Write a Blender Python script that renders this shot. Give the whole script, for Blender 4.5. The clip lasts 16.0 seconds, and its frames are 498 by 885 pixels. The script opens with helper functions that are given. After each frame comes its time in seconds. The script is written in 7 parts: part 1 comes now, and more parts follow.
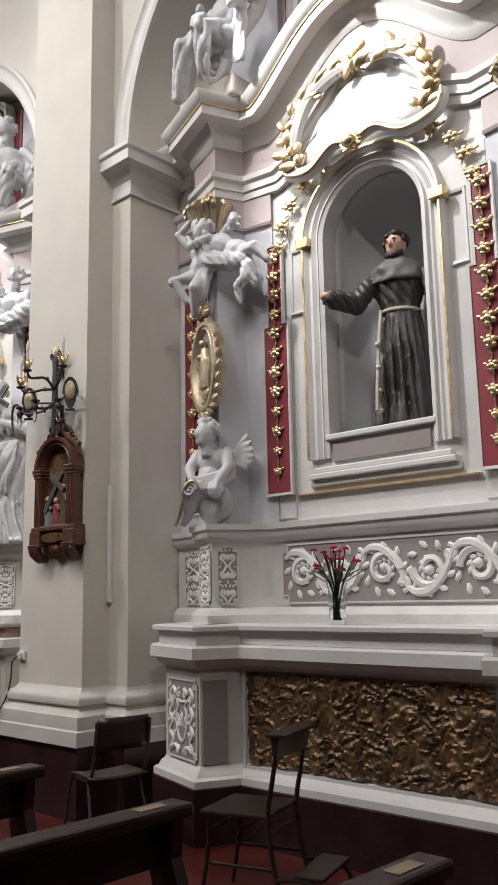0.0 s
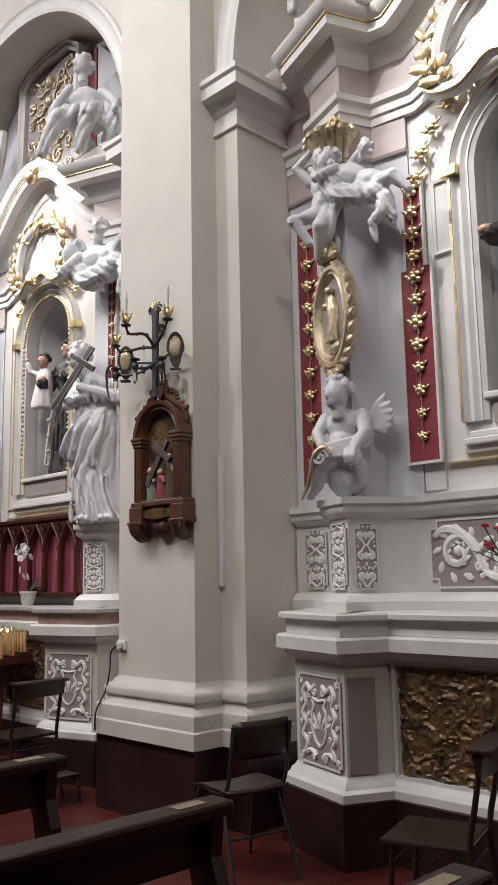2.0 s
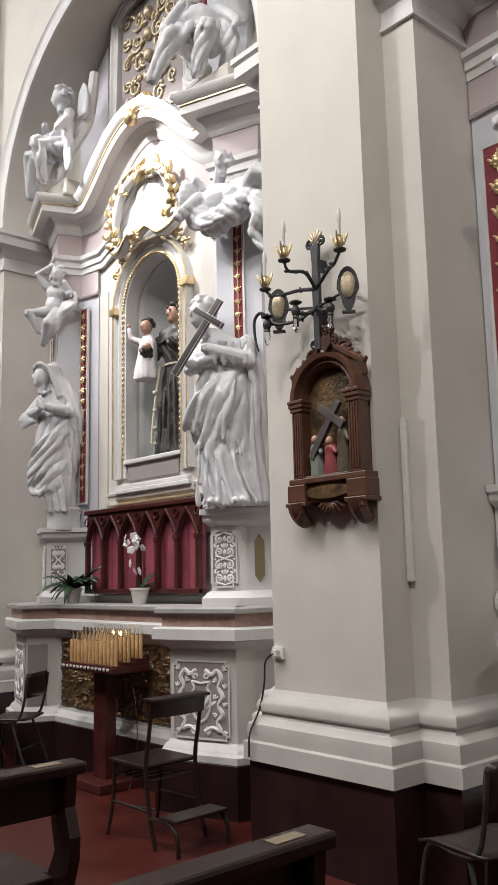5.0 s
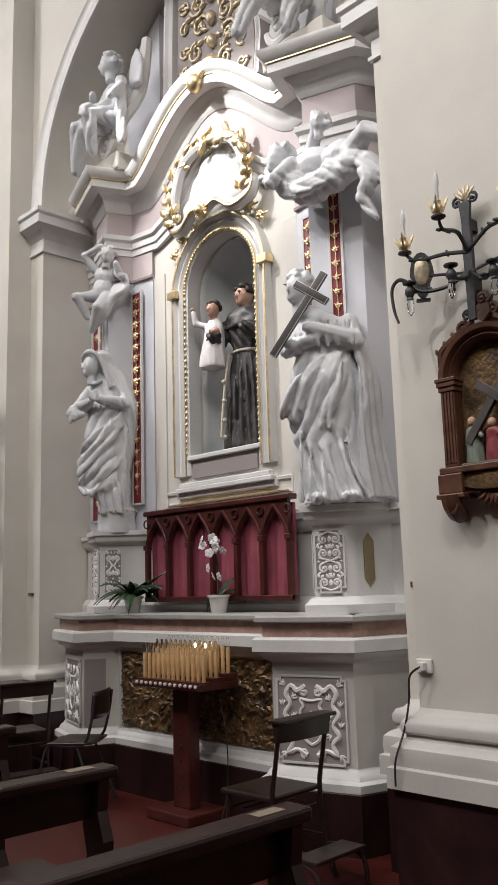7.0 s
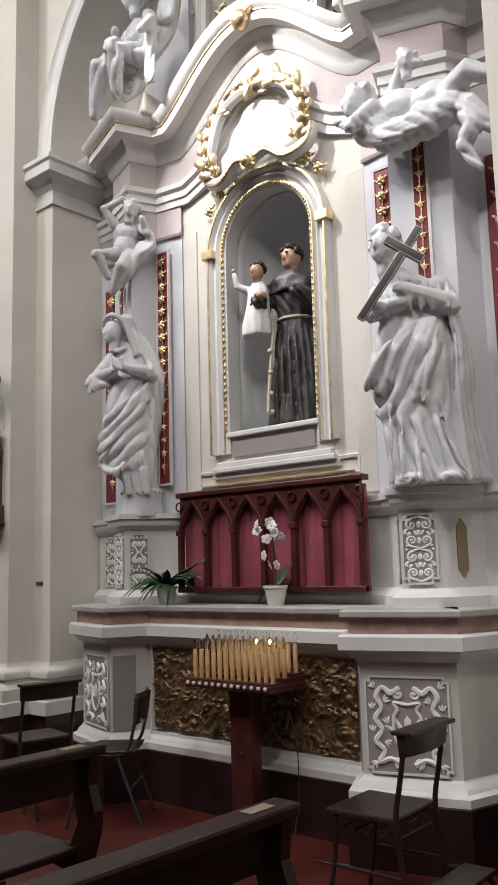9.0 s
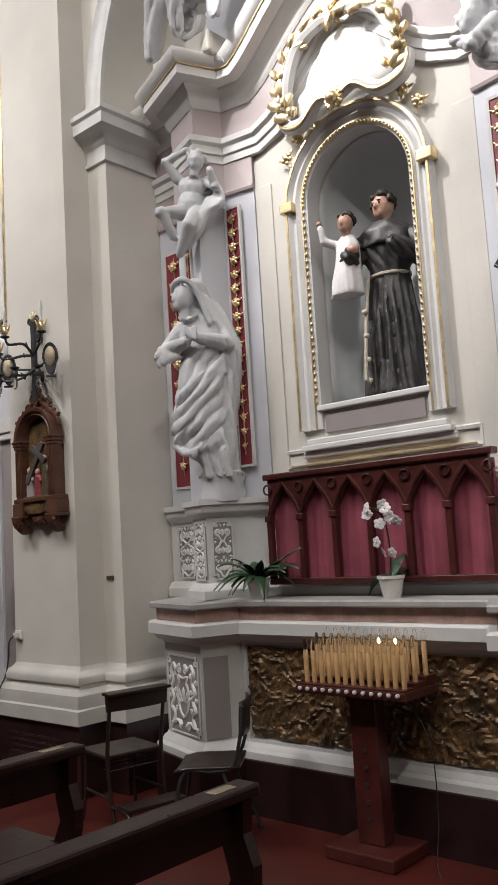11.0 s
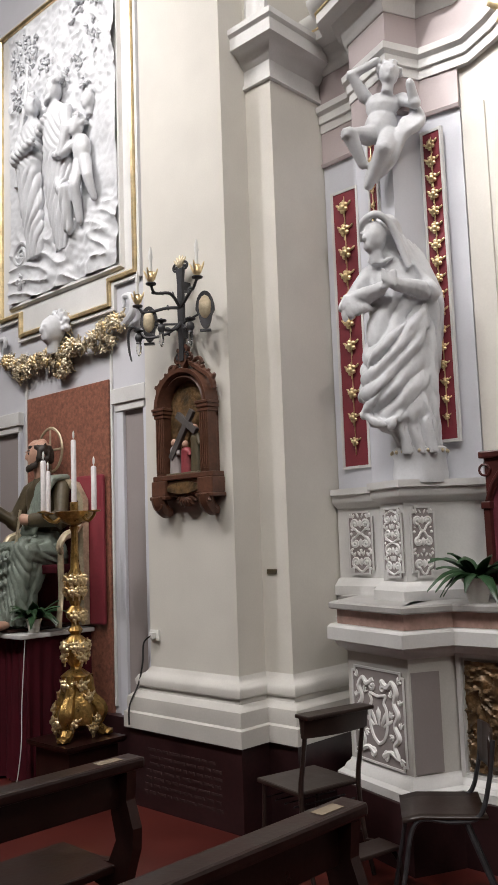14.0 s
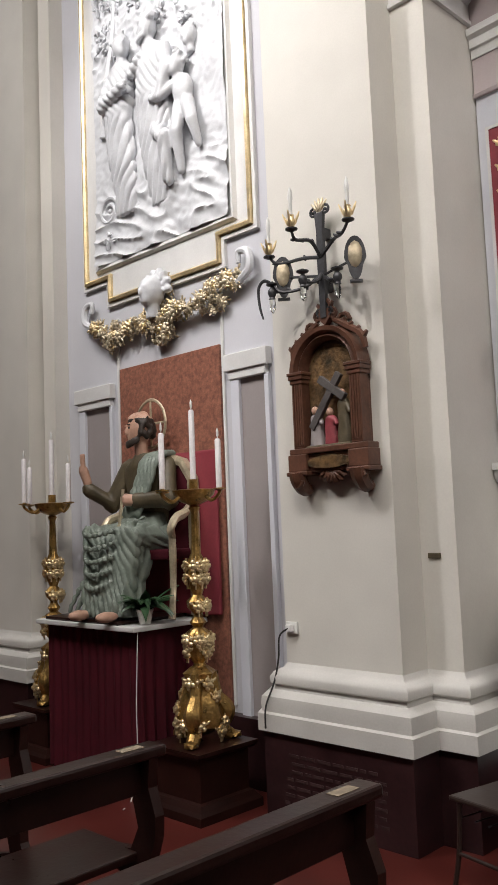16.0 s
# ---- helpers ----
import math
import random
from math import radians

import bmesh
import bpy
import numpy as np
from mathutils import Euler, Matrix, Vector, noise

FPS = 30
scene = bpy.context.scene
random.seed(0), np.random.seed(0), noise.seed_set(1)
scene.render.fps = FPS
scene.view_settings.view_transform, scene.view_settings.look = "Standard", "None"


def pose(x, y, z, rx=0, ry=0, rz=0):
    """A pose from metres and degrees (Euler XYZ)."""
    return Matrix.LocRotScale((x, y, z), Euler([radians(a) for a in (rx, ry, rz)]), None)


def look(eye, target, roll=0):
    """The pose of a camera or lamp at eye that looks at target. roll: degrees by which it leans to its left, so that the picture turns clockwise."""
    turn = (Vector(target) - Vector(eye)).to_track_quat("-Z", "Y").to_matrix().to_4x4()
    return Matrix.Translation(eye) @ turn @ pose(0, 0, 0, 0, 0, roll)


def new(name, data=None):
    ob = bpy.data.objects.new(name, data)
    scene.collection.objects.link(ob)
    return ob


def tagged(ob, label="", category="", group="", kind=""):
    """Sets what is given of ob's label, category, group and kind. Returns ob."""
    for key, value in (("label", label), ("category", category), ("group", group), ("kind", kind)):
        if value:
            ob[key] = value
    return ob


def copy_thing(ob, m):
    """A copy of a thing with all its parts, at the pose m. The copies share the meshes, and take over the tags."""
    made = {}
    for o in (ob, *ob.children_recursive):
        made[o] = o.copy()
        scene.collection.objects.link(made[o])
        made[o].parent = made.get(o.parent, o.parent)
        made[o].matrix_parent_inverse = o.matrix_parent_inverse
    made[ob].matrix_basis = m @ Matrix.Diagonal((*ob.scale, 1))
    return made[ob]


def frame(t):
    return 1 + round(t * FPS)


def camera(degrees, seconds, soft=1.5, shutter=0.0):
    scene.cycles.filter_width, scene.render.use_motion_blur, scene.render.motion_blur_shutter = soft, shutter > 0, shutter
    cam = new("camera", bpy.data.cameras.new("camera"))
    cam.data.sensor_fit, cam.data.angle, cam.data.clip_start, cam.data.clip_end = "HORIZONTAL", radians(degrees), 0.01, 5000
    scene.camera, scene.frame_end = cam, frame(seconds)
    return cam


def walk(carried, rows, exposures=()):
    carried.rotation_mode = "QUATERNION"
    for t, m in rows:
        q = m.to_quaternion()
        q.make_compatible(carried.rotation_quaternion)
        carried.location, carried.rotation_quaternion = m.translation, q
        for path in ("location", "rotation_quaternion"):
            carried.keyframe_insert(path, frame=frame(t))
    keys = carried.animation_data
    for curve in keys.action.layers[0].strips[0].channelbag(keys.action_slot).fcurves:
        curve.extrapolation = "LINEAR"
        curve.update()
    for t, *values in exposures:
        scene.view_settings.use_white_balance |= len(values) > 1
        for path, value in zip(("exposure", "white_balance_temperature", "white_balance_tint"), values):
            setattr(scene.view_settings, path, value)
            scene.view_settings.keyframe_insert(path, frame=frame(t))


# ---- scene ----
cam = camera(32.7, 16.0, soft=1.1)
PATH = [
    (0, (8.437, -3.825, 1.517), (6.712, -1.987, 1.978), -1.1),
    (0.5, (8.155, -3.831, 1.516), (6.425, -1.996, 1.975), -1.3),
    (1, (7.891, -3.767, 1.529), (6.139, -1.954, 1.985), -1.6),
    (1.5, (7.682, -3.735, 1.529), (5.889, -1.955, 1.964), -1.2),
    (2, (7.419, -3.701, 1.548), (5.615, -1.927, 1.955), -1.1),
    (2.5, (7.158, -3.607, 1.530), (5.322, -1.866, 1.939), -1.4),
    (3, (6.909, -3.590, 1.525), (5.040, -1.886, 1.934), -1.3),
    (3.5, (6.654, -3.589, 1.545), (4.787, -1.879, 1.943), -1.4),
    (4, (6.436, -3.512, 1.565), (4.568, -1.800, 1.952), -1.4),
    (4.5, (6.256, -3.507, 1.558), (4.363, -1.825, 1.952), -1.2),
    (7, (4.963, -3.760, 1.530), (3.145, -2.004, 1.958), -1.7),
    (7.5, (4.687, -3.821, 1.589), (2.909, -2.022, 1.998), -1.7),
    (8, (4.407, -3.908, 1.595), (2.723, -2.018, 1.999), -1.7),
    (8.5, (4.134, -3.961, 1.545), (2.476, -2.049, 1.948), -1.4),
    (9, (3.872, -3.956, 1.590), (2.210, -2.041, 1.966), -1.6),
    (11.5, (2.790, -3.785, 1.707), (1.090, -1.891, 2.009), -3.6),
    (12, (2.517, -3.743, 1.688), (0.820, -1.848, 2.000), -3.2),
    (12.5, (2.286, -3.770, 1.731), (0.580, -1.879, 2.019), -2.5),
    (13, (2.062, -3.790, 1.722), (0.364, -1.893, 2.011), -2.5),
    (13.5, (1.802, -3.751, 1.727), (0.068, -1.886, 2.021), -2.4),
    (14, (1.572, -3.783, 1.725), (-0.183, -1.939, 2.014), -2.0),
    (14.5, (1.316, -3.797, 1.720), (-0.442, -1.955, 2.013), -2.1),
    (15, (1.053, -3.802, 1.750), (-0.723, -1.975, 2.027), -2.0),
    (15.5, (0.791, -3.838, 1.764), (-1.001, -2.026, 2.034), -1.8),
    (16, (0.543, -3.857, 1.729), (-1.251, -2.043, 1.975), -2.3),
]
walk(cam, [(t, look(eye, target, roll)) for t, eye, target, roll in PATH],
     [(0, -0.08), (2, -0.05), (3.5, 0.15), (4.7, 0.14), (6.8, -0.12), (8, -0.15), (9.2, -0.1), (11.3, -0.2), (12.5, -0.18), (13.5, 0.08), (14.5, 0.2), (15.2, 0.27), (16, 0.25)])

# ---- light: closed church, unseen fill lamp and spots in the nave, a spot over each bay ----
world = bpy.data.worlds.new("world")
scene.world = world
world.use_nodes = True
world.node_tree.nodes["Background"].inputs[0].default_value = (0.75, 0.8, 0.9, 1)
world.node_tree.nodes["Background"].inputs[1].default_value = 0.02


def area_lamp(name, eye, target, watts, sx, sy, colour, spread=180):
    d = bpy.data.lights.new(name, "AREA")
    d.shape, d.size, d.size_y, d.energy, d.color, d.spread = "RECTANGLE", sx, sy, watts, colour, radians(spread)
    ob = new(name, d)
    ob.matrix_world = look(eye, target)
    return tagged(ob, "unseen area lamp added to fill the nave with light", "lamp", kind="structure")


def spot_lamp(name, eye, target, watts, angle, colour, radius=0.05, blend=0.6):
    d = bpy.data.lights.new(name, "SPOT")
    d.energy, d.color, d.spot_size, d.spot_blend, d.shadow_soft_size = watts, colour, radians(angle), blend, radius
    ob = new(name, d)
    ob.matrix_world = look(eye, target)
    return tagged(ob, "unseen spot lamp placed high in the church", "lamp", kind="structure")


WARM, COOL = (1.0, 0.958, 0.942), (1.0, 0.97, 0.96)
# broad fill added under the ceiling for the ambient light of the nave
area_lamp("nave_fill_area", (0.0, -4.8, 9.9), (0.0, -0.4, 4.2), 400, 15, 2.0, WARM, 130)
spot_lamp("nave_spot", (-5.0, -5.5, 8.9), (0.2, 0.3, 3.4), 800, 70, WARM, 0.05)
# second unseen spot, added to brighten the bay far from the first
spot_lamp("nave_spot_b", (0.6, -5.5, 8.9), (5.2, 0.3, 3.4), 700, 70, WARM, 0.05)
AMBER = (1.0, 0.938, 0.86)
# unseen warm spots from +x, placed to light the pier sides
spot_lamp("nave_spot_c", (11.0, -5.5, 8.9), (6.0, 0.0, 3.1), 560, 60, AMBER, 0.05, 0.9)
spot_lamp("nave_spot_d", (5.6, -5.5, 8.9), (0.6, 0.0, 3.1), 560, 60, AMBER, 0.05, 0.9)
spot_lamp("nave_spot_e", (0.2, -5.5, 8.9), (-4.8, 0.0, 3.1), 560, 60, AMBER, 0.05, 0.9)
spot_lamp("chapel_spot_a", (-0.75, -1.1, 6.7), (0.30, 0.75, 4.45), 560, 58, COOL, 0.06)
spot_lamp("chapel_spot_b", (4.55, -1.1, 6.7), (5.60, 0.75, 4.45), 560, 58, COOL, 0.06)
# added to brighten the wall relief, with no known source there
spot_lamp("relief_fill", (-5.0, -2.6, 7.2), (-4.2, 0.3, 4.9), 255, 60, COOL, 0.06)

# ---- materials ----
def material(name, base, rough=0.6, metal=0.0, vary=0.12, scale=6.0, bump=0.1, fine=60.0, tint=None, spec=0.5, island=0.0):
    """Painted or natural surface: broad stains, fine grain and relief."""
    m = bpy.data.materials.new(name)
    m.use_nodes = True
    nt = m.node_tree
    n, lk = nt.nodes, nt.links
    b = n["Principled BSDF"]
    b.inputs["Roughness"].default_value, b.inputs["Metallic"].default_value = rough, metal
    b.inputs["Specular IOR Level"].default_value = spec
    tc = n.new("ShaderNodeTexCoord")
    big, small = n.new("ShaderNodeTexNoise"), n.new("ShaderNodeTexNoise")
    big.inputs["Scale"].default_value, big.inputs["Detail"].default_value = scale, 6
    small.inputs["Scale"].default_value, small.inputs["Detail"].default_value = fine, 4
    geo = n.new("ShaderNodeNewGeometry")
    for q in (big, small):
        lk.new(geo.outputs["Position"], q.inputs["Vector"])
    ramp = n.new("ShaderNodeValToRGB")
    lo = tint or tuple(c * (1 - vary) for c in base)
    hi = tuple(min(1, c * (1 + vary * 0.5)) for c in base)
    ramp.color_ramp.elements[0].color, ramp.color_ramp.elements[1].color = (*lo, 1), (*hi, 1)
    ramp.color_ramp.elements[0].position, ramp.color_ramp.elements[1].position = 0.3, 0.7
    lk.new(big.outputs["Fac"], ramp.inputs["Fac"])
    mix = n.new("ShaderNodeMix")
    mix.data_type, mix.blend_type = "RGBA", "MULTIPLY"
    mix.inputs[0].default_value = min(1, vary * 1.5)
    lk.new(ramp.outputs["Color"], mix.inputs[6])
    lk.new(small.outputs["Fac"], mix.inputs[7])
    gain = n.new("ShaderNodeMix")
    gain.data_type, gain.blend_type = "RGBA", "MULTIPLY"
    gain.inputs[0].default_value = 1.0
    g = 1 / (1 - min(1, vary * 1.5) * 0.45)
    gain.inputs[7].default_value = (g, g, g, 1)
    lk.new(mix.outputs[2], gain.inputs[6])
    last = gain.outputs[2]
    if island:
        rnd = n.new("ShaderNodeMapRange")
        lk.new(geo.outputs["Random Per Island"], rnd.inputs["Value"])
        rnd.inputs["To Min"].default_value, rnd.inputs["To Max"].default_value = 1 - island, 1 + island * 0.4
        isl = n.new("ShaderNodeMix")
        isl.data_type, isl.blend_type = "RGBA", "MULTIPLY"
        isl.inputs[0].default_value = 1.0
        lk.new(last, isl.inputs[6])
        lk.new(rnd.outputs["Result"], isl.inputs[7])
        last = isl.outputs[2]
    lk.new(last, b.inputs["Base Color"])
    if bump:
        bp = n.new("ShaderNodeBump")
        bp.inputs["Strength"].default_value, bp.inputs["Distance"].default_value = bump, 0.01
        lk.new(small.outputs["Fac"], bp.inputs["Height"])
        lk.new(bp.outputs["Normal"], b.inputs["Normal"])
    rr = n.new("ShaderNodeMapRange")
    lk.new(big.outputs["Fac"], rr.inputs["Value"])
    rr.inputs["To Min"].default_value, rr.inputs["To Max"].default_value = max(0.02, rough - 0.12), min(1, rough + 0.1)
    lk.new(rr.outputs["Result"], b.inputs["Roughness"])
    return m


CREAM = material("cream_wall_paint", (0.63, 0.605, 0.555), 0.7, vary=0.07, scale=2.2, fine=90, bump=0.06)
WALLGREY = material("grey_wall_paint", (0.53, 0.53, 0.565), 0.7, vary=0.06, scale=2.0, fine=90, bump=0.05)
WHITE = material("white_stucco", (0.66, 0.655, 0.645), 0.5, vary=0.08, scale=5, fine=80, bump=0.06)
STATUE = material("white_plaster_sculpture", (0.61, 0.62, 0.645), 0.45, vary=0.10, scale=9, fine=70, bump=0.08)
OCHRE = material("ochre_panel_paint", (0.27, 0.215, 0.12), 0.6, vary=0.12, scale=6, fine=90, bump=0.04)
CROSSWOOD = material("grey_brown_wood", (0.085, 0.075, 0.072), 0.55, vary=0.3, scale=9, fine=50, bump=0.1)
COWL = material("dark_grey_painted_cowl", (0.10, 0.098, 0.096), 0.55, vary=0.25, scale=10, bump=0.12)
SCROLL = material("white_scroll_stucco", (0.78, 0.775, 0.765), 0.5, vary=0.06, scale=8, fine=80, bump=0.05)
LAV = material("pale_grey_blue_paint", (0.60, 0.61, 0.66), 0.65, vary=0.06, scale=3, fine=90, bump=0.04)
MAUVE = material("mauve_paint", (0.43, 0.37, 0.37), 0.65, vary=0.07, scale=3, fine=90, bump=0.04)
TAUPE = material("taupe_panel_paint", (0.30, 0.265, 0.262), 0.65, vary=0.07, scale=3, fine=90, bump=0.04)
CRIMSON = material("crimson_panel_paint", (0.25, 0.035, 0.05), 0.55, vary=0.18, scale=5, fine=60, bump=0.08)
GOLD = material("gilding", (0.82, 0.65, 0.38), 0.36, metal=0.8, vary=0.25, scale=12, fine=60, bump=0.15)
GILT = material("antique_gilding", (0.47, 0.29, 0.095), 0.32, metal=0.85, vary=0.45, scale=22, fine=70, bump=0.35)
BASECREAM = material("cream_base_paint", (0.56, 0.545, 0.515), 0.6, vary=0.10, scale=3.0, fine=90, bump=0.06)
OLDGOLD = material("dull_gilding", (0.60, 0.51, 0.36), 0.45, metal=0.55, vary=0.3, scale=14, fine=60, bump=0.2)
SOCLE = material("dark_maroon_marble", (0.028, 0.011, 0.012), 0.34, vary=0.4, scale=5, fine=40, bump=0.02)
FLOOR = material("red_terrazzo_floor", (0.085, 0.016, 0.012), 0.36, vary=0.3, scale=2.5, fine=120, bump=0.03)
WOOD = material("dark_walnut_wood", (0.020, 0.0065, 0.005), 0.33, vary=0.4, scale=7, fine=50, bump=0.08, spec=0.4)
REDWOOD = material("red_brown_wood", (0.075, 0.017, 0.014), 0.38, vary=0.35, scale=7, fine=50, bump=0.08)
CARVED = material("carved_brown_wood", (0.112, 0.048, 0.029), 0.42, vary=0.35, scale=10, fine=50, bump=0.12)
BRONZE = material("brown_gilt_leather", (0.20, 0.115, 0.05), 0.36, metal=0.35, vary=0.6, scale=11, fine=45, bump=0.6, tint=(0.065, 0.05, 0.032))
PINKSTONE = material("pink_veined_marble", (0.42, 0.27, 0.23), 0.35, vary=0.3, scale=9, fine=40, bump=0.02)
REDSTONE = material("red_brocatelle_marble", (0.30, 0.125, 0.085), 0.4, vary=0.45, scale=34, fine=110, bump=0.03)
GREYSTONE = material("grey_stone_slab", (0.42, 0.41, 0.40), 0.45, vary=0.15, scale=6, fine=60, bump=0.04)
NICHE = material("grey_niche_plaster", (0.60, 0.62, 0.63), 0.6, vary=0.07, scale=2, fine=70, bump=0.04)
IRON = material("black_wrought_iron", (0.055, 0.055, 0.06), 0.5, metal=0.4, vary=0.3, scale=20, bump=0.15)
BLACKSEAT = material("black_plastic_seat", (0.028, 0.017, 0.014), 0.35, vary=0.25, scale=12, bump=0.05)
VELVET = material("dark_red_velvet", (0.062, 0.005, 0.011), 0.85, vary=0.25, scale=5, fine=120, bump=0.1, spec=0.2)
PINKCLOTH = material("crimson_moire_cloth", (0.28, 0.06, 0.09), 0.6, vary=0.25, scale=6, fine=90, bump=0.1)
SKIN = material("painted_skin", (0.50, 0.30, 0.22), 0.45, vary=0.15, scale=20)
HABIT = material("dark_brown_painted_habit", (0.045, 0.042, 0.042), 0.5, vary=0.3, scale=9, bump=0.15)
HAIR = material("dark_painted_hair", (0.035, 0.024, 0.018), 0.6, vary=0.3, scale=30, bump=0.3)
GREENCLOTH = material("grey_green_painted_robe", (0.20, 0.235, 0.20), 0.5, vary=0.25, scale=10, bump=0.15)
OLIVE = material("olive_painted_tunic", (0.085, 0.065, 0.035), 0.55, vary=0.3, scale=12, bump=0.15)
ROPE = material("ivory_rope", (0.55, 0.50, 0.40), 0.7, vary=0.2, scale=40, bump=0.3)
WAXRED = material("amber_votive_wax", (0.58, 0.36, 0.17), 0.4, vary=0.2, scale=12)
LEAF = material("dark_green_leaf", (0.03, 0.075, 0.03), 0.4, vary=0.35, scale=14, bump=0.1, island=0.4)
PETAL = material("white_orchid_petal", (0.75, 0.72, 0.73), 0.5, vary=0.08, scale=30)
ROSE = material("red_flower_petal", (0.55, 0.03, 0.07), 0.5, vary=0.25, scale=40, island=0.4)
DULLRED = material("dull_red_painted_robe", (0.25, 0.045, 0.055), 0.5, vary=0.25, scale=20, bump=0.1)
POT = material("white_glazed_pot", (0.72, 0.70, 0.66), 0.3, vary=0.1, scale=12)
PAPER = material("printed_paper", (0.26, 0.21, 0.15), 0.6, vary=0.12, scale=30)
PLASTIC = material("white_plastic", (0.72, 0.72, 0.70), 0.4, vary=0.05, scale=20)
LETTER = material("worn_letter_paint", (0.038, 0.018, 0.018), 0.6, vary=0.3)
CABLE = material("black_cable", (0.02, 0.02, 0.02), 0.5, vary=0.2)


def glass(name, tint=(0.95, 0.97, 0.97)):
    m = bpy.data.materials.new(name)
    m.use_nodes = True
    b = m.node_tree.nodes["Principled BSDF"]
    b.inputs["Transmission Weight"].default_value, b.inputs["Roughness"].default_value = 1.0, 0.02
    b.inputs["Base Color"].default_value = (*tint, 1)
    b.inputs["IOR"].default_value = 1.3
    return m


GLASS = glass("clear_glass")


def glow(name, colour, strength):
    m = bpy.data.materials.new(name)
    m.use_nodes = True
    b = m.node_tree.nodes["Principled BSDF"]
    b.inputs["Emission Color"].default_value, b.inputs["Emission Strength"].default_value = (*colour, 1), strength
    return m


FLAME = glow("small_flame", (1.0, 0.75, 0.4), 6.0)

# ---- mesh helpers ----
def mesh_of(bm, name, mat, smooth=False):
    bmesh.ops.recalc_face_normals(bm, faces=bm.faces)
    me = bpy.data.meshes.new(name)
    bm.to_mesh(me)
    bm.free()
    for m in (mat if isinstance(mat, (list, tuple)) else [mat]):
        me.materials.append(m)
    if smooth:
        me.shade_smooth()
        me.set_sharp_from_angle(angle=radians(42))
    return me


def thing(name, label, category, at=None, group="", kind=""):
    ob = new(name)
    ob.empty_display_size = 0.1
    if at is not None:
        ob.matrix_world = at
    return tagged(ob, label, category, group, kind)


def part(name, bm, mat, parent=None, label="", smooth=False, at=None):
    ob = new(name, mesh_of(bm, name, mat, smooth))
    if parent is not None:
        ob.parent = parent
    if at is not None:
        ob.matrix_basis = at
    return tagged(ob, label)


def box(bm, x0, x1, y0, y1, z0, z1, bev=0.0, m=None, mi=0):
    vs = [bm.verts.new(((x0, x1)[i & 1], (y0, y1)[i >> 1 & 1], (z0, z1)[i >> 2])) for i in range(8)]
    fs = [bm.faces.new([vs[i] for i in f]) for f in ((0, 2, 3, 1), (4, 5, 7, 6), (0, 1, 5, 4), (2, 6, 7, 3), (0, 4, 6, 2), (1, 3, 7, 5))]
    for f in fs:
        f.material_index = mi
    if m is not None:
        bmesh.ops.transform(bm, matrix=m, verts=vs)
    if bev:
        bmesh.ops.bevel(bm, geom=list({e for f in fs for e in f.edges}), offset=bev, segments=2, affect="EDGES", profile=0.5)
    return bm


def boxbm(*a, **k):
    return box(bmesh.new(), *a, **k)


def prism(bm, poly, z0, z1, mi=0):
    lo, hi = [bm.verts.new((x, y, z0)) for x, y in poly], [bm.verts.new((x, y, z1)) for x, y in poly]
    k = len(poly)
    fs = [bm.faces.new(lo[::-1]), bm.faces.new(hi)] + [bm.faces.new((lo[i], lo[(i + 1) % k], hi[(i + 1) % k], hi[i])) for i in range(k)]
    for f in fs:
        f.material_index = mi
    return bm


def slab(bm, poly, y0, y1, m=None, mi=0):
    """A polygon in x, z given depth along y."""
    a, b = [bm.verts.new((x, y0, z)) for x, z in poly], [bm.verts.new((x, y1, z)) for x, z in poly]
    k = len(poly)
    fs = [bm.faces.new(a), bm.faces.new(b[::-1])] + [bm.faces.new((a[(i + 1) % k], a[i], b[i], b[(i + 1) % k])) for i in range(k)]
    for f in fs:
        f.material_index = mi
    if m is not None:
        bmesh.ops.transform(bm, matrix=m, verts=a + b)
    return bm


def grid_of(bm, rings, close_ring=True, caps=True, mi=0):
    vs = [[bm.verts.new(p) for p in r] for r in rings]
    k = len(vs[0])
    fs = []
    for a, b in zip(vs, vs[1:]):
        for i in range(k if close_ring else k - 1):
            fs.append(bm.faces.new((a[i], a[(i + 1) % k], b[(i + 1) % k], b[i])))
    if caps and close_ring:
        fs += [bm.faces.new(vs[0][::-1]), bm.faces.new(vs[-1])]
    for f in fs:
        f.material_index = mi
    return [v for r in vs for v in r]


def sweep(bm, path, prof, closed=False, mi=0):
    """A moulding: profile points (out, up) along a path of x, y, z; out is to the right of the way along it."""
    P = [Vector(p if len(p) == 3 else (*p, 0)) for p in path]
    k, rings = len(P), []
    for i, p in enumerate(P):
        a = P[i - 1] if i or closed else None
        b = P[(i + 1) % k] if i < k - 1 or closed else None
        dirs = [d.normalized() for d in ([p - a] if a else []) + ([b - p] if b else [])]
        flat = [Vector((d.x, d.y, 0)).normalized() for d in dirs]
        nor = [Vector((d.y, -d.x, 0)) for d in flat]
        out = sum(nor, Vector()).normalized()
        out = out / max(0.35, out.dot(nor[0]))
        tan = sum(dirs, Vector()).normalized()
        up = Vector((0, 0, 1)) - tan * tan.z
        up.normalize()
        un = (Vector((0, 0, 1)) - dirs[0] * dirs[0].z).normalized()
        up = up / max(0.5, up.dot(un))
        rings.append([p + out * o + up * u for o, u in prof])
    if closed:
        rings.append(rings[0])
    return grid_of(bm, rings, True, not closed, mi)


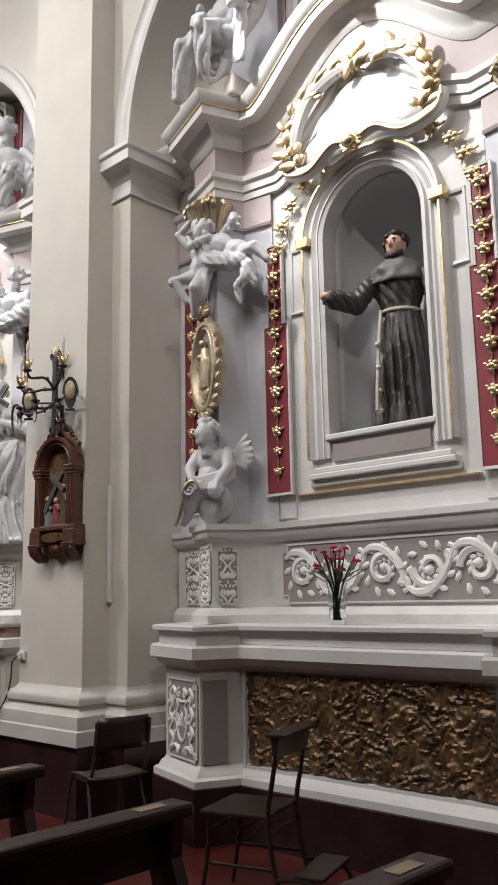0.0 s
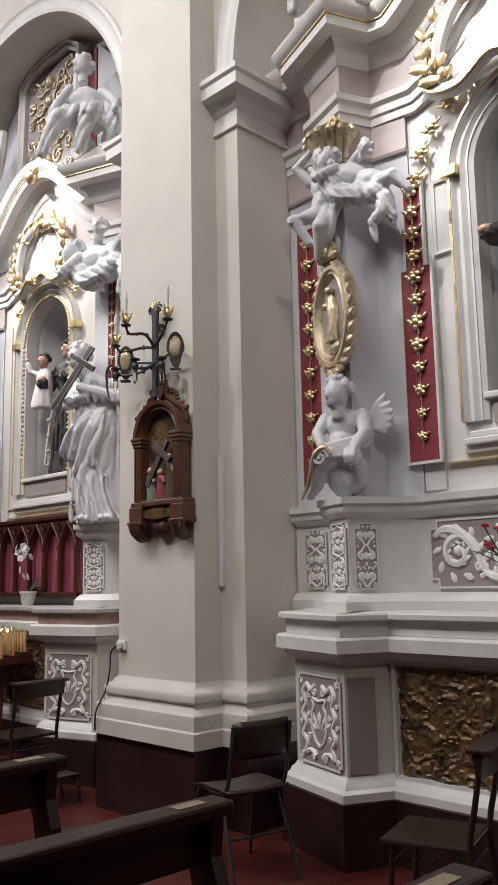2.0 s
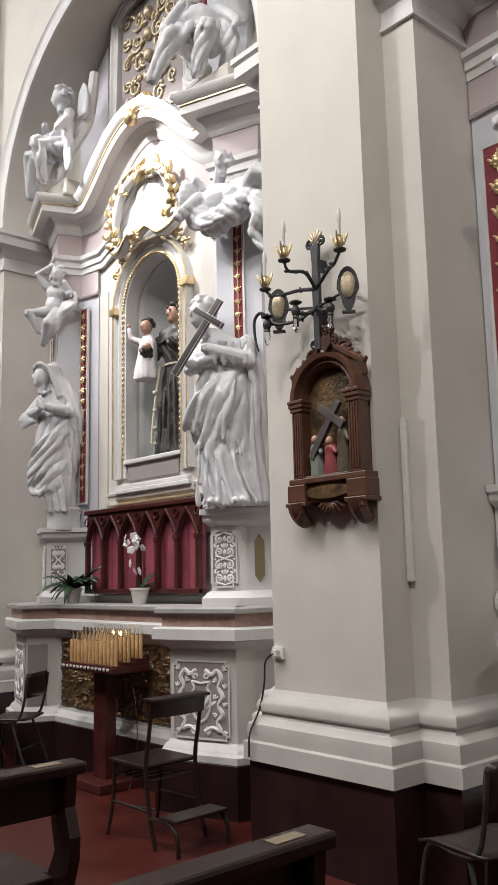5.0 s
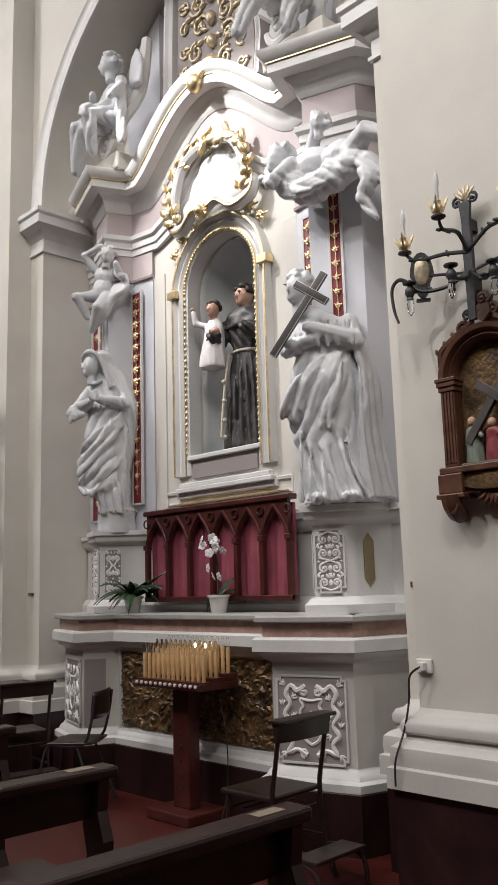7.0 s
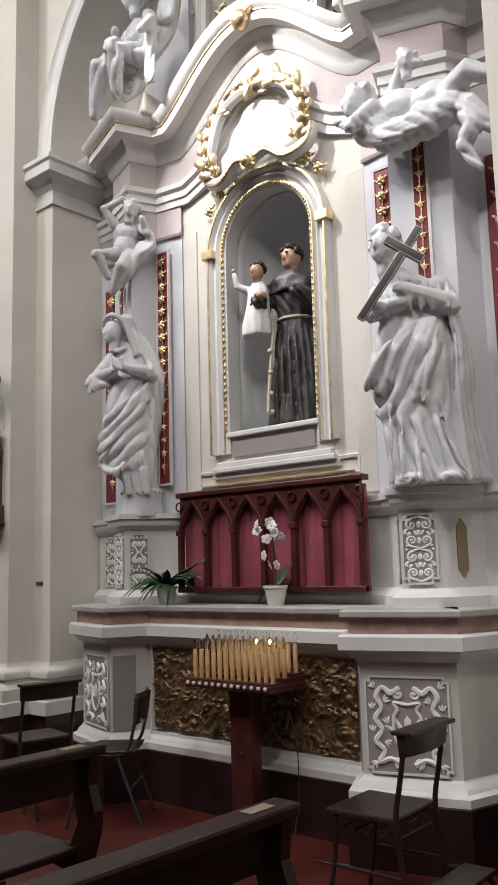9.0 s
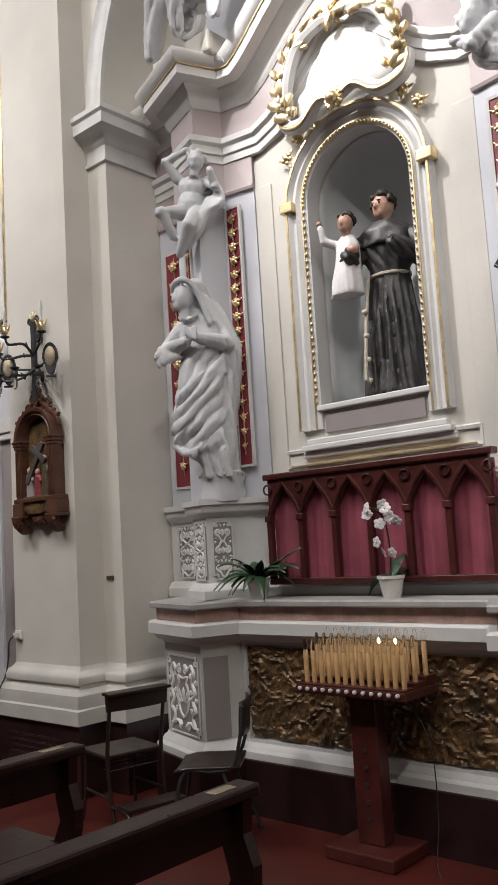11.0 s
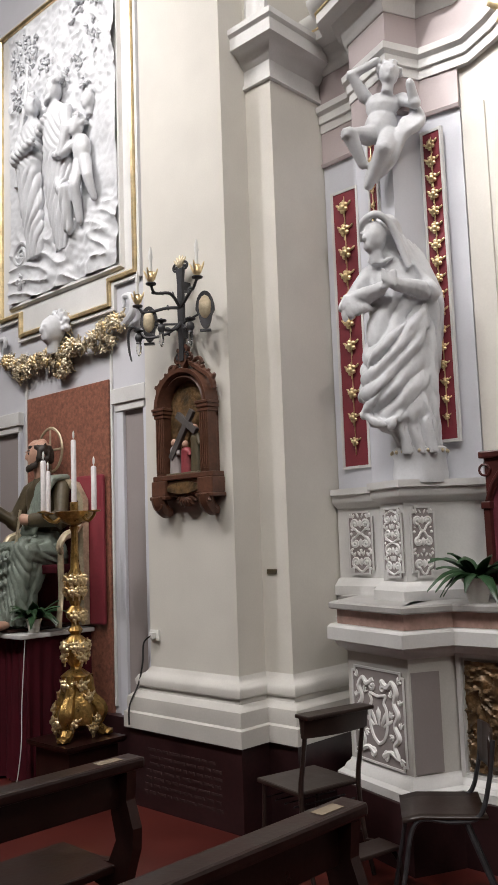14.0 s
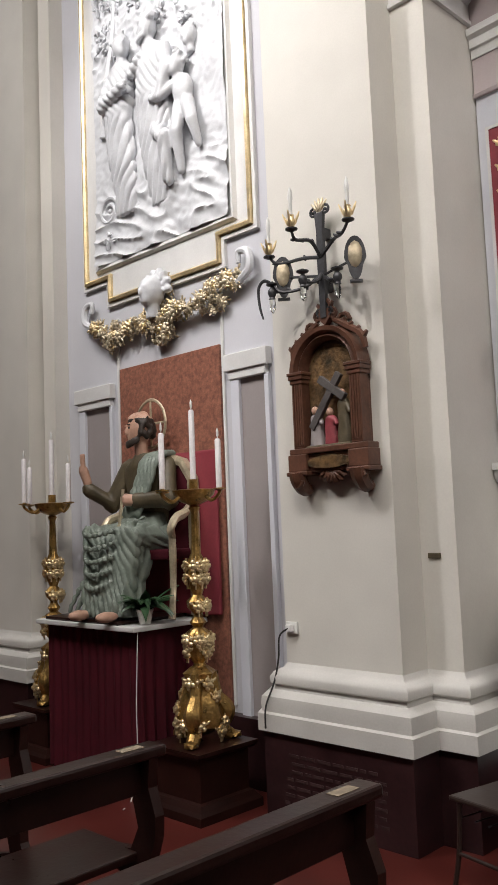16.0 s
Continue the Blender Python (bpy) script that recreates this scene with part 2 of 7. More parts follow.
def sweep_xz(bm, path, prof, y=0.0, closed=False, mi=0):
    """A frame round a path of x, z on a wall that faces -y; profile points (outward in the wall's plane, proud)."""
    P = [Vector((p[0], 0, p[1])) for p in path]
    k, rings = len(P), []
    for i, p in enumerate(P):
        a = P[i - 1] if i or closed else None
        b = P[(i + 1) % k] if i < k - 1 or closed else None
        dirs = [d.normalized() for d in ([p - a] if a else []) + ([b - p] if b else [])]
        nor = [Vector((-d.z, 0, d.x)) for d in dirs]
        out = sum(nor, Vector()).normalized()
        out = out / max(0.35, out.dot(nor[0]))
        rings.append([p + out * o + Vector((0, y - q, 0)) for o, q in prof])
    if closed:
        rings.append(rings[0])
    return grid_of(bm, rings, True, not closed, mi)


def arch_path(w, z0, zs, seg=20, rise=None):
    """Up the left jamb, round the head and down the right one; w is half the width."""
    r = rise or w
    return [(-w, z0)] + [(-w * math.cos(math.pi * i / seg), zs + r * math.sin(math.pi * i / seg)) for i in range(seg + 1)] + [(w, z0)]


def tube(bm, pts, rad, n=8, mi=0, flat=1.0):
    """A round bar through points; rad is a number or one per point."""
    P = [Vector(p) for p in pts]
    R = rad if isinstance(rad, (list, tuple)) else [rad] * len(P)
    rings, side = [], None
    for i, p in enumerate(P):
        d = (P[min(i + 1, len(P) - 1)] - P[max(i - 1, 0)]).normalized()
        if side is None:
            side = d.cross(Vector((0, 1, 0.01))).normalized()
            if side.length < 0.1:
                side = d.cross(Vector((1, 0, 0))).normalized()
        side = (side - d * side.dot(d)).normalized()
        up = d.cross(side)
        rings.append([p + (side * math.cos(a) + up * math.sin(a) * flat) * R[i] for a in (2 * math.pi * j / n for j in range(n))])
    return grid_of(bm, rings, True, True, mi)


def lathe(bm, prof, n=16, cx=0, cy=0, mi=0, lobes=0, amp=0.0):
    rings = [[(cx + r * (1 + amp * math.cos(lobes * a)) * math.cos(a), cy + r * (1 + amp * math.cos(lobes * a)) * math.sin(a), z) for a in (2 * math.pi * j / n for j in range(n))] for r, z in prof]
    return grid_of(bm, rings, True, True, mi)


def ball(bm, c, r, sub=2, mi=0, m=None):
    """An ellipsoid; r is a number or three."""
    rr = r if isinstance(r, (list, tuple)) else (r, r, r)
    res = bmesh.ops.create_icosphere(bm, subdivisions=sub, radius=1)
    mat = Matrix.Translation(c) @ (m or Matrix()) @ Matrix.Diagonal((*rr, 1))
    bmesh.ops.transform(bm, matrix=mat, verts=res["verts"])
    for v in res["verts"]:
        for f in v.link_faces:
            f.material_index = mi
    return res["verts"]


def spiral(cx, cz, r0, turns, start, hand=1, n=18, grow=0.12):
    """Points in x, z of a volute that winds inwards."""
    out = []
    for i in range(n + 1):
        f = i / n
        r = r0 * (1 - f * (1 - grow))
        a = start + hand * f * turns * 2 * math.pi
        out.append((cx + r * math.cos(a), cz + r * math.sin(a)))
    return out


def fuse(target, bm, voxel, mi=0, smooth=3):
    """Melt overlapping lumps into one carved surface and add it to target."""
    me = bpy.data.meshes.new("lump")
    bmesh.ops.recalc_face_normals(bm, faces=bm.faces)
    bm.to_mesh(me)
    bm.free()
    ob = new("lump", me)
    r = ob.modifiers.new("melt", "REMESH")
    r.mode, r.voxel_size = "VOXEL", voxel
    s = ob.modifiers.new("soften", "SMOOTH")
    s.factor, s.iterations = 0.5, smooth
    ev = ob.evaluated_get(bpy.context.evaluated_depsgraph_get())
    out = ev.to_mesh()
    first = len(target.faces)
    target.from_mesh(out)
    target.faces.ensure_lookup_table()
    for f in target.faces[first:]:
        f.material_index = mi
    ev.to_mesh_clear()
    bpy.data.objects.remove(ob)
    bpy.data.meshes.remove(me)
    return target


def draped(bm, secs, folds=9, amp=0.10, twist=1.2, seed=0.0, n=56, rings=46, mi=0):
    """A hanging robe through sections (z, rx, ry, cx, cy), with folds that run down it."""
    zs = [q[0] for q in secs]
    out = []
    for i in range(rings + 1):
        z = zs[0] + (zs[-1] - zs[0]) * i / rings
        _, rx, ry, cx, cy = [float(np.interp(z, zs, [q[k] for q in secs])) for k in range(5)]
        f = i / rings
        ring = []
        for j in range(n):
            a = 2 * math.pi * j / n
            w = noise.noise(Vector((math.cos(a) * 1.6, math.sin(a) * 1.6, f * 2.2 + seed)))
            s = math.sin(folds * a + twist * 6.28 * f + 2.6 * w + seed)
            s2 = math.sin((folds * 2 + 1) * a - twist * 4 * f + 3 * w)
            k = 1 + amp * (1.15 - 0.7 * f) * (abs(s) ** 0.6 * (1 if s > 0 else -1) * 0.7 + 0.3 * s2) + 0.12 * w
            ring.append((cx + rx * k * math.cos(a), cy + ry * k * math.sin(a), z))
        out.append(ring)
    return grid_of(bm, out, True, True, mi)


def face_frame(p0, p1, z=0.0, out=0.0):
    """A pose on an upright face from p0 to p1 (plan points): x along it from its middle, -y proud of it."""
    d = Vector((p1[0] - p0[0], p1[1] - p0[1], 0)).normalized()
    q = Vector((d.y, -d.x, 0))
    m = Matrix((d, -q, Vector((0, 0, 1)))).transposed().to_4x4()
    m.translation = Vector(((p0[0] + p1[0]) / 2, (p0[1] + p1[1]) / 2, z)) + q * out
    return m


def bezier_tube(bm, pts, rad, n=6, seg=6, mi=0):
    """A bar through a smooth curve (Catmull-Rom) of points."""
    P = [Vector(p) for p in pts]
    R = rad if isinstance(rad, (list, tuple)) else [rad] * len(P)
    out, rr = [], []
    for i in range(len(P) - 1):
        p0, p1, p2, p3 = P[max(i - 1, 0)], P[i], P[i + 1], P[min(i + 2, len(P) - 1)]
        for k in range(seg):
            t = k / seg
            out.append(0.5 * ((2 * p1) + (p2 - p0) * t + (2 * p0 - 5 * p1 + 4 * p2 - p3) * t * t + (3 * p1 - p0 - 3 * p2 + p3) * t ** 3))
            rr.append(R[i] * (1 - t) + R[i + 1] * t)
    out.append(P[-1])
    rr.append(R[-1])
    return tube(bm, out, rr, n, mi)


def volute(bm, cx, cz, r, start, hand, turns=1.4, rad=0.012, y=0.0, n=16, k=5):
    pts = [(x, y, z) for x, z in spiral(cx, cz, r, turns, start, hand, n)]
    tube(bm, pts, [rad * (1 - 0.35 * i / n) for i in range(n + 1)], k)
    ball(bm, (pts[-1][0], y, pts[-1][2]), rad * 1.25, 1)


def leaf_lump(bm, x, y, z, a, long, wide, thick):
    ball(bm, (x + math.cos(a) * long * 0.5, y, z + math.sin(a) * long * 0.5), (long * 0.5, thick, wide * 0.5), 1, m=pose(0, 0, 0, 0, -math.degrees(a), 0))


def blossom_mesh(name, mat, r=0.03, petals=5, deep=0.4):
    """A small gilt blossom with leaves, shared by all the garlands."""
    bm = bmesh.new()
    ball(bm, (0, -r * 0.5, 0), (r * 0.5, r * 0.45, r * 0.5), 1)
    for i in range(petals):
        a = 2 * math.pi * (i + 0.5) / petals
        ball(bm, (math.cos(a) * r * 0.62, -r * 0.25, math.sin(a) * r * 0.62), (r * 0.42, r * deep, r * 0.42), 1)
    for sx in (-1, 1):
        leaf_lump(bm, sx * r * 0.7, -r * 0.1, r * 0.2, math.pi / 2 - sx * 0.9, r * 1.0, r * 0.45, r * 0.2)
    tube(bm, [(0, -r * 0.1, -r * 1.5), (0, -r * 0.15, r * 1.2)], r * 0.14, 5)
    return mesh_of(bm, name, mat, True)


def notched(w, h, c):
    """An upright panel outline with scooped corners, round its middle."""
    a, b = w / 2, h / 2
    return [(-a + c, -b), (a - c, -b), (a - c, -b + c), (a, -b + c), (a, b - c), (a - c, b - c), (a - c, b), (-a + c, b), (-a + c, b - c), (-a, b - c), (-a, -b + c), (-a + c, -b + c)]


def scroll_upright(bm, w, h, rows, rad=0.011):
    """Mirrored C-scrolls, leaves and buds climbing an upright panel."""
    step = h / rows
    for i in range(rows):
        zc = -h / 2 + step * (i + 0.5)
        r = min(w * 0.21, step * 0.36)
        for sx in (-1, 1):
            st = 0 if sx > 0 else math.pi
            up = 1 if i % 2 == 0 else -1
            volute(bm, sx * w * 0.24, zc, r, math.pi / 2 * -up, sx * up, 1.35, rad * 1.35)
            leaf_lump(bm, sx * w * 0.40, 0, zc + step * 0.28 * up, math.pi / 2 * up + sx * 0.7, r * 1.1, r * 0.62, rad * 0.9)
            leaf_lump(bm, sx * w * 0.06, 0, zc + step * 0.3 * up, math.pi / 2 * up - sx * 0.5, r * 1.2, r * 0.55, rad * 0.9)
            tube(bm, [(sx * w * 0.24, 0, zc - up * r), (sx * w * 0.10, 0, zc - up * step * 0.45), (0, 0, zc - up * step * 0.5)], rad, 5)
        ball(bm, (0, 0, zc), (rad * 2.2, rad, rad * 3.2), 1)
        for sx in (-1, 1):
            leaf_lump(bm, sx * w * 0.34, 0, zc - step * 0.36, sx * 0.4 + (0 if sx > 0 else math.pi), r * 0.7, r * 0.4, rad * 0.9)
            ball(bm, (sx * w * 0.45, 0, zc + step * 0.46), (rad * 1.3, rad, rad * 1.3), 1)


def scroll_shield(bm, w, h, rad=0.011):
    """Ribbon scrolls round a shield, for the square plinth panels."""
    sh = [(0.0, -0.30), (0.10, -0.24), (0.17, -0.10), (0.17, 0.08), (0.12, 0.16), (0.16, 0.24), (0.0, 0.22), (-0.16, 0.24), (-0.12, 0.16), (-0.17, 0.08), (-0.17, -0.10), (-0.10, -0.24), (0.0, -0.30)]
    bezier_tube(bm, [(x * w, 0, z * h) for x, z in sh], rad * 0.9, 5, 4)
    for k in range(5):
        leaf_lump(bm, (k - 2) * 0.035 * w, 0, -0.12 * h, math.radians(150 - 30 * k), 0.24 * h, 0.06 * w, rad * 0.8)
    ball(bm, (0, 0, 0.02 * h), (0.05 * w, rad, 0.08 * h), 1)
    for sx in (-1, 1):
        rib = [(0.08, 0.40), (0.20, 0.34), (0.30, 0.40), (0.38, 0.30), (0.32, 0.18), (0.40, 0.06), (0.32, -0.06), (0.40, -0.18), (0.30, -0.28), (0.36, -0.40), (0.22, -0.36), (0.08, -0.42)]
        bezier_tube(bm, [(sx * x * w, 0, z * h) for x, z in rib], [rad * (1.5 if k % 2 else 1.1) for k in range(len(rib))], 6, 4)
        for x, z, a in ((0.43, 0.43, 0.8), (0.43, -0.43, -0.8), (0.26, 0.27, 2.4), (0.25, -0.20, 3.6), (0.44, 0.20, 1.6), (0.44, -0.04, 1.6), (0.26, 0.05, 1.2)):
            ang = a if sx > 0 else math.pi - a
            for q in (-0.5, 0.0, 0.5):
                leaf_lump(bm, sx * x * w - math.cos(ang) * 0.05 * w, 0, z * h - math.sin(ang) * 0.05 * h, ang + q, 0.10 * w, 0.035 * w, rad * 0.9)
        volute(bm, sx * 0.10 * w, 0.33 * h, 0.075 * w, math.pi / 2, -sx, 1.2, rad, 0, 14)
        volute(bm, sx * 0.12 * w, -0.40 * h, 0.06 * w, -math.pi / 2, sx, 1.2, rad, 0, 14)


def scroll_running(bm, w, h, waves, rad=0.013):
    """A running vine of big volutes along a low wide panel."""
    step = w / waves
    for i in range(waves):
        xc = -w / 2 + step * (i + 0.5)
        s = 1 if i % 2 else -1
        side = 1 if xc > 0 else -1
        r = min(h * 0.36, step * 0.42)
        volute(bm, xc, 0, r, math.pi if side > 0 else 0, s * side, 1.25, rad * 1.7, n=22)
        bezier_tube(bm, [(xc - step * 0.5, 0, -s * h * 0.30), (xc - step * 0.3, 0, -s * h * 0.40), (xc, 0, -s * h * 0.36), (xc + step * 0.3, 0, -s * h * 0.1), (xc + step * 0.5, 0, s * h * 0.30)], [rad, rad * 1.6, rad * 1.8, rad * 1.5, rad], 6, 4)
        volute(bm, xc + step * 0.42, s * h * 0.24, r * 0.42, math.pi / 2 * s, -s, 1.2, rad, n=12)
        for j in range(9):
            a = j * 0.7 + i
            leaf_lump(bm, xc + math.cos(a) * r * 0.95, 0, math.sin(a) * r * 0.95, a + 0.9, r * 0.62, r * 0.34, rad)
            leaf_lump(bm, xc + math.cos(a + 0.5) * r * 0.45, 0, math.sin(a + 0.5) * r * 0.45, a + 2.0, r * 0.42, r * 0.26, rad)

# ---- the building: x along the wall, y into it, z up ----
PIERS = (-6.37, -2.60, 2.70, 8.0)      # middles of the piers
HALF = 0.42                            # half a pier's width
PIL = 0.23                             # the set-back pilaster beside each pier
WALL_Y, PIL_Y = 0.80, 0.24
SPRING = 5.16


def structure(name, bm, mat, label, category, smooth=False):
    ob = part(name, bm, mat, None, label, smooth)
    return tagged(ob, label, category, kind="structure")


structure("floor", boxbm(-16, 16, -13.5, 1.8, -0.2, 0), FLOOR, "dark red polished terrazzo church floor", "floor")

# outer shell of the nave
structure("wall_back", boxbm(-16, 16, 1.5, 1.8, 0, 10.5), CREAM, "cream plaster wall behind the chapels", "wall")
# unseen far wall, end walls and ceiling, added to enclose and bounce the light
structure("wall_opposite", boxbm(-16, 16, -13.8, -13.5, 0, 10.5), CREAM, "unseen cream wall that closes the nave opposite the chapels", "wall")
structure("wall_east", boxbm(-16.3, -16, -13.5, 1.8, 0, 10.5), CREAM, "unseen cream end wall that closes the nave", "wall")
structure("wall_west", boxbm(16, 16.3, -13.5, 1.8, 0, 10.5), CREAM, "unseen cream end wall that closes the nave", "wall")
structure("ceiling", boxbm(-16.3, 16.3, -13.8, 1.8, 10.5, 10.8), CREAM, "unseen pale ceiling that closes the nave", "ceiling")

BASE = [(0.0, 0.50), (0.135, 0.50), (0.135, 0.60), (0.115, 0.61), (0.12, 0.655), (0.115, 0.70), (0.085, 0.725), (0.06, 0.735), (0.055, 0.76), (0.075, 0.775), (0.078, 0.81), (0.06, 0.84), (0.03, 0.85), (0.012, 0.87), (0.0, 0.89)]
CAP = [(0.004, 4.760), (0.022, 4.765), (0.022, 4.790), (0.005, 4.795), (0.005, 4.900), (0.030, 4.920), (0.050, 4.955), (0.085, 4.985), (0.135, 5.000), (0.135, 5.085), (0.155, 5.105), (0.155, 5.145), (0.000, 5.145)]


def pier(c, left=True, right=True):
    x0, x1 = c - HALF, c + HALF
    px0, px1 = (x0 - PIL if left else x0), (x1 + PIL if right else x1)
    plan = [(px0, WALL_Y), (px0, PIL_Y), (x0, PIL_Y), (x0, 0), (x1, 0), (x1, PIL_Y), (px1, PIL_Y), (px1, WALL_Y)]
    ob = thing("pier", "cream painted church pier on a dark marble socle", "pier", kind="structure", group="piers of the nave wall")
    part("shaft", prism(bmesh.new(), [(x0, 1.1), (x0, 0), (x1, 0), (x1, 1.1)], 0.5, 10.5), CREAM, ob)
    for on, a, b in ((left, px0, x0), (right, x1, px1)):
        if on:
            part("pilaster", prism(bmesh.new(), [(a, 1.1), (a, PIL_Y), (b, PIL_Y), (b, 1.1)], 0.5, SPRING), CREAM, ob)
    bm = bmesh.new()
    sweep(bm, plan, BASE + [(-0.02, 0.89), (-0.02, 0.50)])
    part("moulded_base", bm, BASECREAM, ob, "cream moulded plaster base", True)
    bm = bmesh.new()
    off = 0.11
    sweep(bm, plan, [(-0.3, 0.0), (off, 0.0), (off, 0.494), (off - 0.006, 0.50), (-0.3, 0.50)])
    part("socle", bm, SOCLE, ob, "dark maroon polished marble socle", False)
    for on, pl in ((left, [(px0, WALL_Y), (px0, PIL_Y), (x0, PIL_Y)]), (right, [(x1, PIL_Y), (px1, PIL_Y), (px1, WALL_Y)])):
        if on:
            bm = bmesh.new()
            sweep(bm, pl, CAP + [(-0.02, 5.145), (-0.02, 4.76)])
            part("capital", bm, WHITE, ob, "white moulded capital", True)
    return ob


pier(PIERS[0], True, False)
structure("wall_strip", boxbm(-5.92, -5.74, 0.14, 1.1, 0, 10.5), CREAM, "plain cream strip beside the pier", "wall")
pier(PIERS[1], False, True)
pier(PIERS[2])
pier(PIERS[3])


def bay_arch(cx, w):
    """The arched front over a chapel, with its moulded edge and the soffit behind it."""
    ob = thing("chapel_arch", "cream plaster arch over the side chapel", "arch", pose(cx, 0, 0), "chapel arches", "structure")
    seg = 40
    arc = [(-w * math.cos(math.pi * i / seg), SPRING + w * math.sin(math.pi * i / seg)) for i in range(seg + 1)]
    bm = bmesh.new()
    slab(bm, [(-w - PIL, SPRING)] + arc + [(w + PIL, SPRING), (w + PIL, 10.5), (-w - PIL, 10.5)], PIL_Y, 1.1)
    part("spandrel", bm, CREAM, ob, smooth=True)
    bm = bmesh.new()
    sweep_xz(bm, arc, [(0.0, 0.0), (0.0, 0.03), (0.03, 0.04), (0.05, 0.03), (0.12, 0.03), (0.15, 0.055), (0.18, 0.04), (0.18, 0.0)], PIL_Y)
    part("archivolt", bm, WHITE, ob, "white moulded archivolt", True)


HALF_OPEN = 2.0
for cx in (0.05, 5.35):
    bay_arch(cx, HALF_OPEN)

# ---- chapel altars ----
# plans of the altar wall, left half; the right half is its mirror image
LEDGE = [(-1.99, 0.72), (-1.76, 0.64), (-1.64, 0.205), (-1.035, 0.018), (-0.90, 0.295)]
PED = [(-1.99, 0.70), (-1.60, 0.68), (-1.47, 0.42), (-1.20, 0.31), (-1.05, 0.55), (-0.90, 0.66)]
ENT = [(-1.99, 0.77), (-1.66, 0.75), (-1.58, 0.58), (-1.22, 0.45), (-1.13, 0.66), (-0.88, 0.70)]


def mirror(half):
    return half + [(-x, y) for x, y in half[::-1]]


def altar(cx, marble, main):
    """Plinths, table, dado and architecture of one chapel wall."""
    ob = thing("altar_wall", "white and grey stucco baroque altar wall", "altar", pose(cx, 0, 0), "side altars", "structure")
    w = HALF_OPEN
    for sx in (-1, 1):
        part("wall_panel", boxbm(min(sx * w, sx * 0.86), max(sx * w, sx * 0.86), WALL_Y, 1.5, 0, 7.6), CREAM, ob)
    part("wall_panel", boxbm(-0.86, 0.86, WALL_Y, 1.5, 5.2, 7.6), CREAM, ob)
    part("wall_panel", boxbm(-0.86, 0.86, WALL_Y, 1.5, 0, 2.0), CREAM, ob)
    led = mirror(LEDGE)
    bm = bmesh.new()
    sweep(bm, led, [(-0.5, 0), (0.02, 0), (0.02, 0.335), (0.012, 0.34), (-0.5, 0.34)])
    part("socle", bm, SOCLE, ob, "dark maroon marble socle")
    bm = bmesh.new()
    sweep(bm, led, [(-0.5, 0.342), (0.012, 0.342), (0.012, 0.385), (-0.004, 0.395), (-0.02, 0.40), (-0.035, 0.43), (-0.055, 0.445), (-0.062, 0.46), (-0.5, 0.46)])
    part("base_moulding", bm, WHITE, ob, smooth=True)
    bm = bmesh.new()
    sweep(bm, led, [(-0.6, 0.46), (-0.065, 0.455), (-0.065, 1.08), (-0.6, 1.08)])
    part("plinth_body", bm, BASECREAM, ob)
    bm = bmesh.new()
    sweep(bm, led, [(-0.6, 1.06), (-0.06, 1.06), (-0.05, 1.075), (-0.02, 1.085), (0.0, 1.12), (0.035, 1.13), (0.035, 1.20), (0.02, 1.215), (-0.6, 1.215)])
    part("table_moulding", bm, WHITE, ob, smooth=True)
    bm = bmesh.new()
    sweep(bm, led, [(-0.6, 1.217), (-0.02, 1.217), (-0.02, 1.30), (-0.6, 1.30)])
    part("table_frieze", bm, PINKSTONE if marble else WHITE, ob, "pink veined marble frieze" if marble else "")
    bm = bmesh.new()
    sweep(bm, led, [(-0.6, 1.302), (0.015, 1.302), (0.022, 1.31), (0.022, 1.335), (0.01, 1.345), (-0.6, 1.345)])
    part("table_slab", bm, GREYSTONE if marble else WHITE, ob, "grey stone slab" if marble else "")
    ped = mirror(PED)
    bm = bmesh.new()
    sweep(bm, ped, [(-0.5, 1.34), (0.02, 1.34), (0.02, 1.40), (0.0, 1.42), (-0.015, 1.44), (-0.04, 1.45), (-0.04, 1.90), (-0.03, 1.91), (0.0, 1.93), (0.012, 1.945), (0.012, 1.985), (0.03, 1.99), (0.03, 2.03), (-0.5, 2.03)])
    part("dado", bm, WHITE, ob, smooth=True)
    for sx in (-1, 1):
        half = ENT if sx < 0 else [(-x, y) for x, y in ENT[::-1]]
        bm = bmesh.new()
        sweep(bm, half, [(-0.3, 2.03), (0.0, 2.03), (0.0, 4.55), (-0.3, 4.55)])
        part("wall_field", bm, LAV, ob, "pale blue grey wall field")
        bm = bmesh.new()
        sweep(bm, half, [(-0.02, 4.29), (0.022, 4.29), (0.028, 4.31), (0.012, 4.33), (0.012, 4.55), (-0.02, 4.55)])
        part("band", bm, MAUVE, ob, "mauve painted band", True)
    # entablature, which swings up over the middle
    mid = []
    for i in range(25):
        f = i / 24
        x = -0.88 + 1.76 * f
        mid.append((x, 0.70, 0.55 * math.sin(math.pi * f) ** 1.5))
    path = [(x, y, 0) for x, y in ENT[:-1]] + mid + [(-x, y, 0) for x, y in ENT[:-1][::-1]]
    path = [(x, y, z + 5.0) for x, y, z in path]
    bm = bmesh.new()
    sweep(bm, path, [(-0.4, -0.46), (0.02, -0.46), (0.02, -0.40), (0.035, -0.395), (0.035, -0.34), (0.06, -0.32), (0.065, -0.28), (-0.4, -0.28)])
    part("architrave", bm, WHITE, ob, smooth=True)
    bm = bmesh.new()
    sweep(bm, path, [(-0.4, -0.285), (0.012, -0.285), (0.012, -0.04), (-0.4, -0.04)])
    part("frieze", bm, MAUVE, ob, "mauve painted frieze", True)
    bm = bmesh.new()
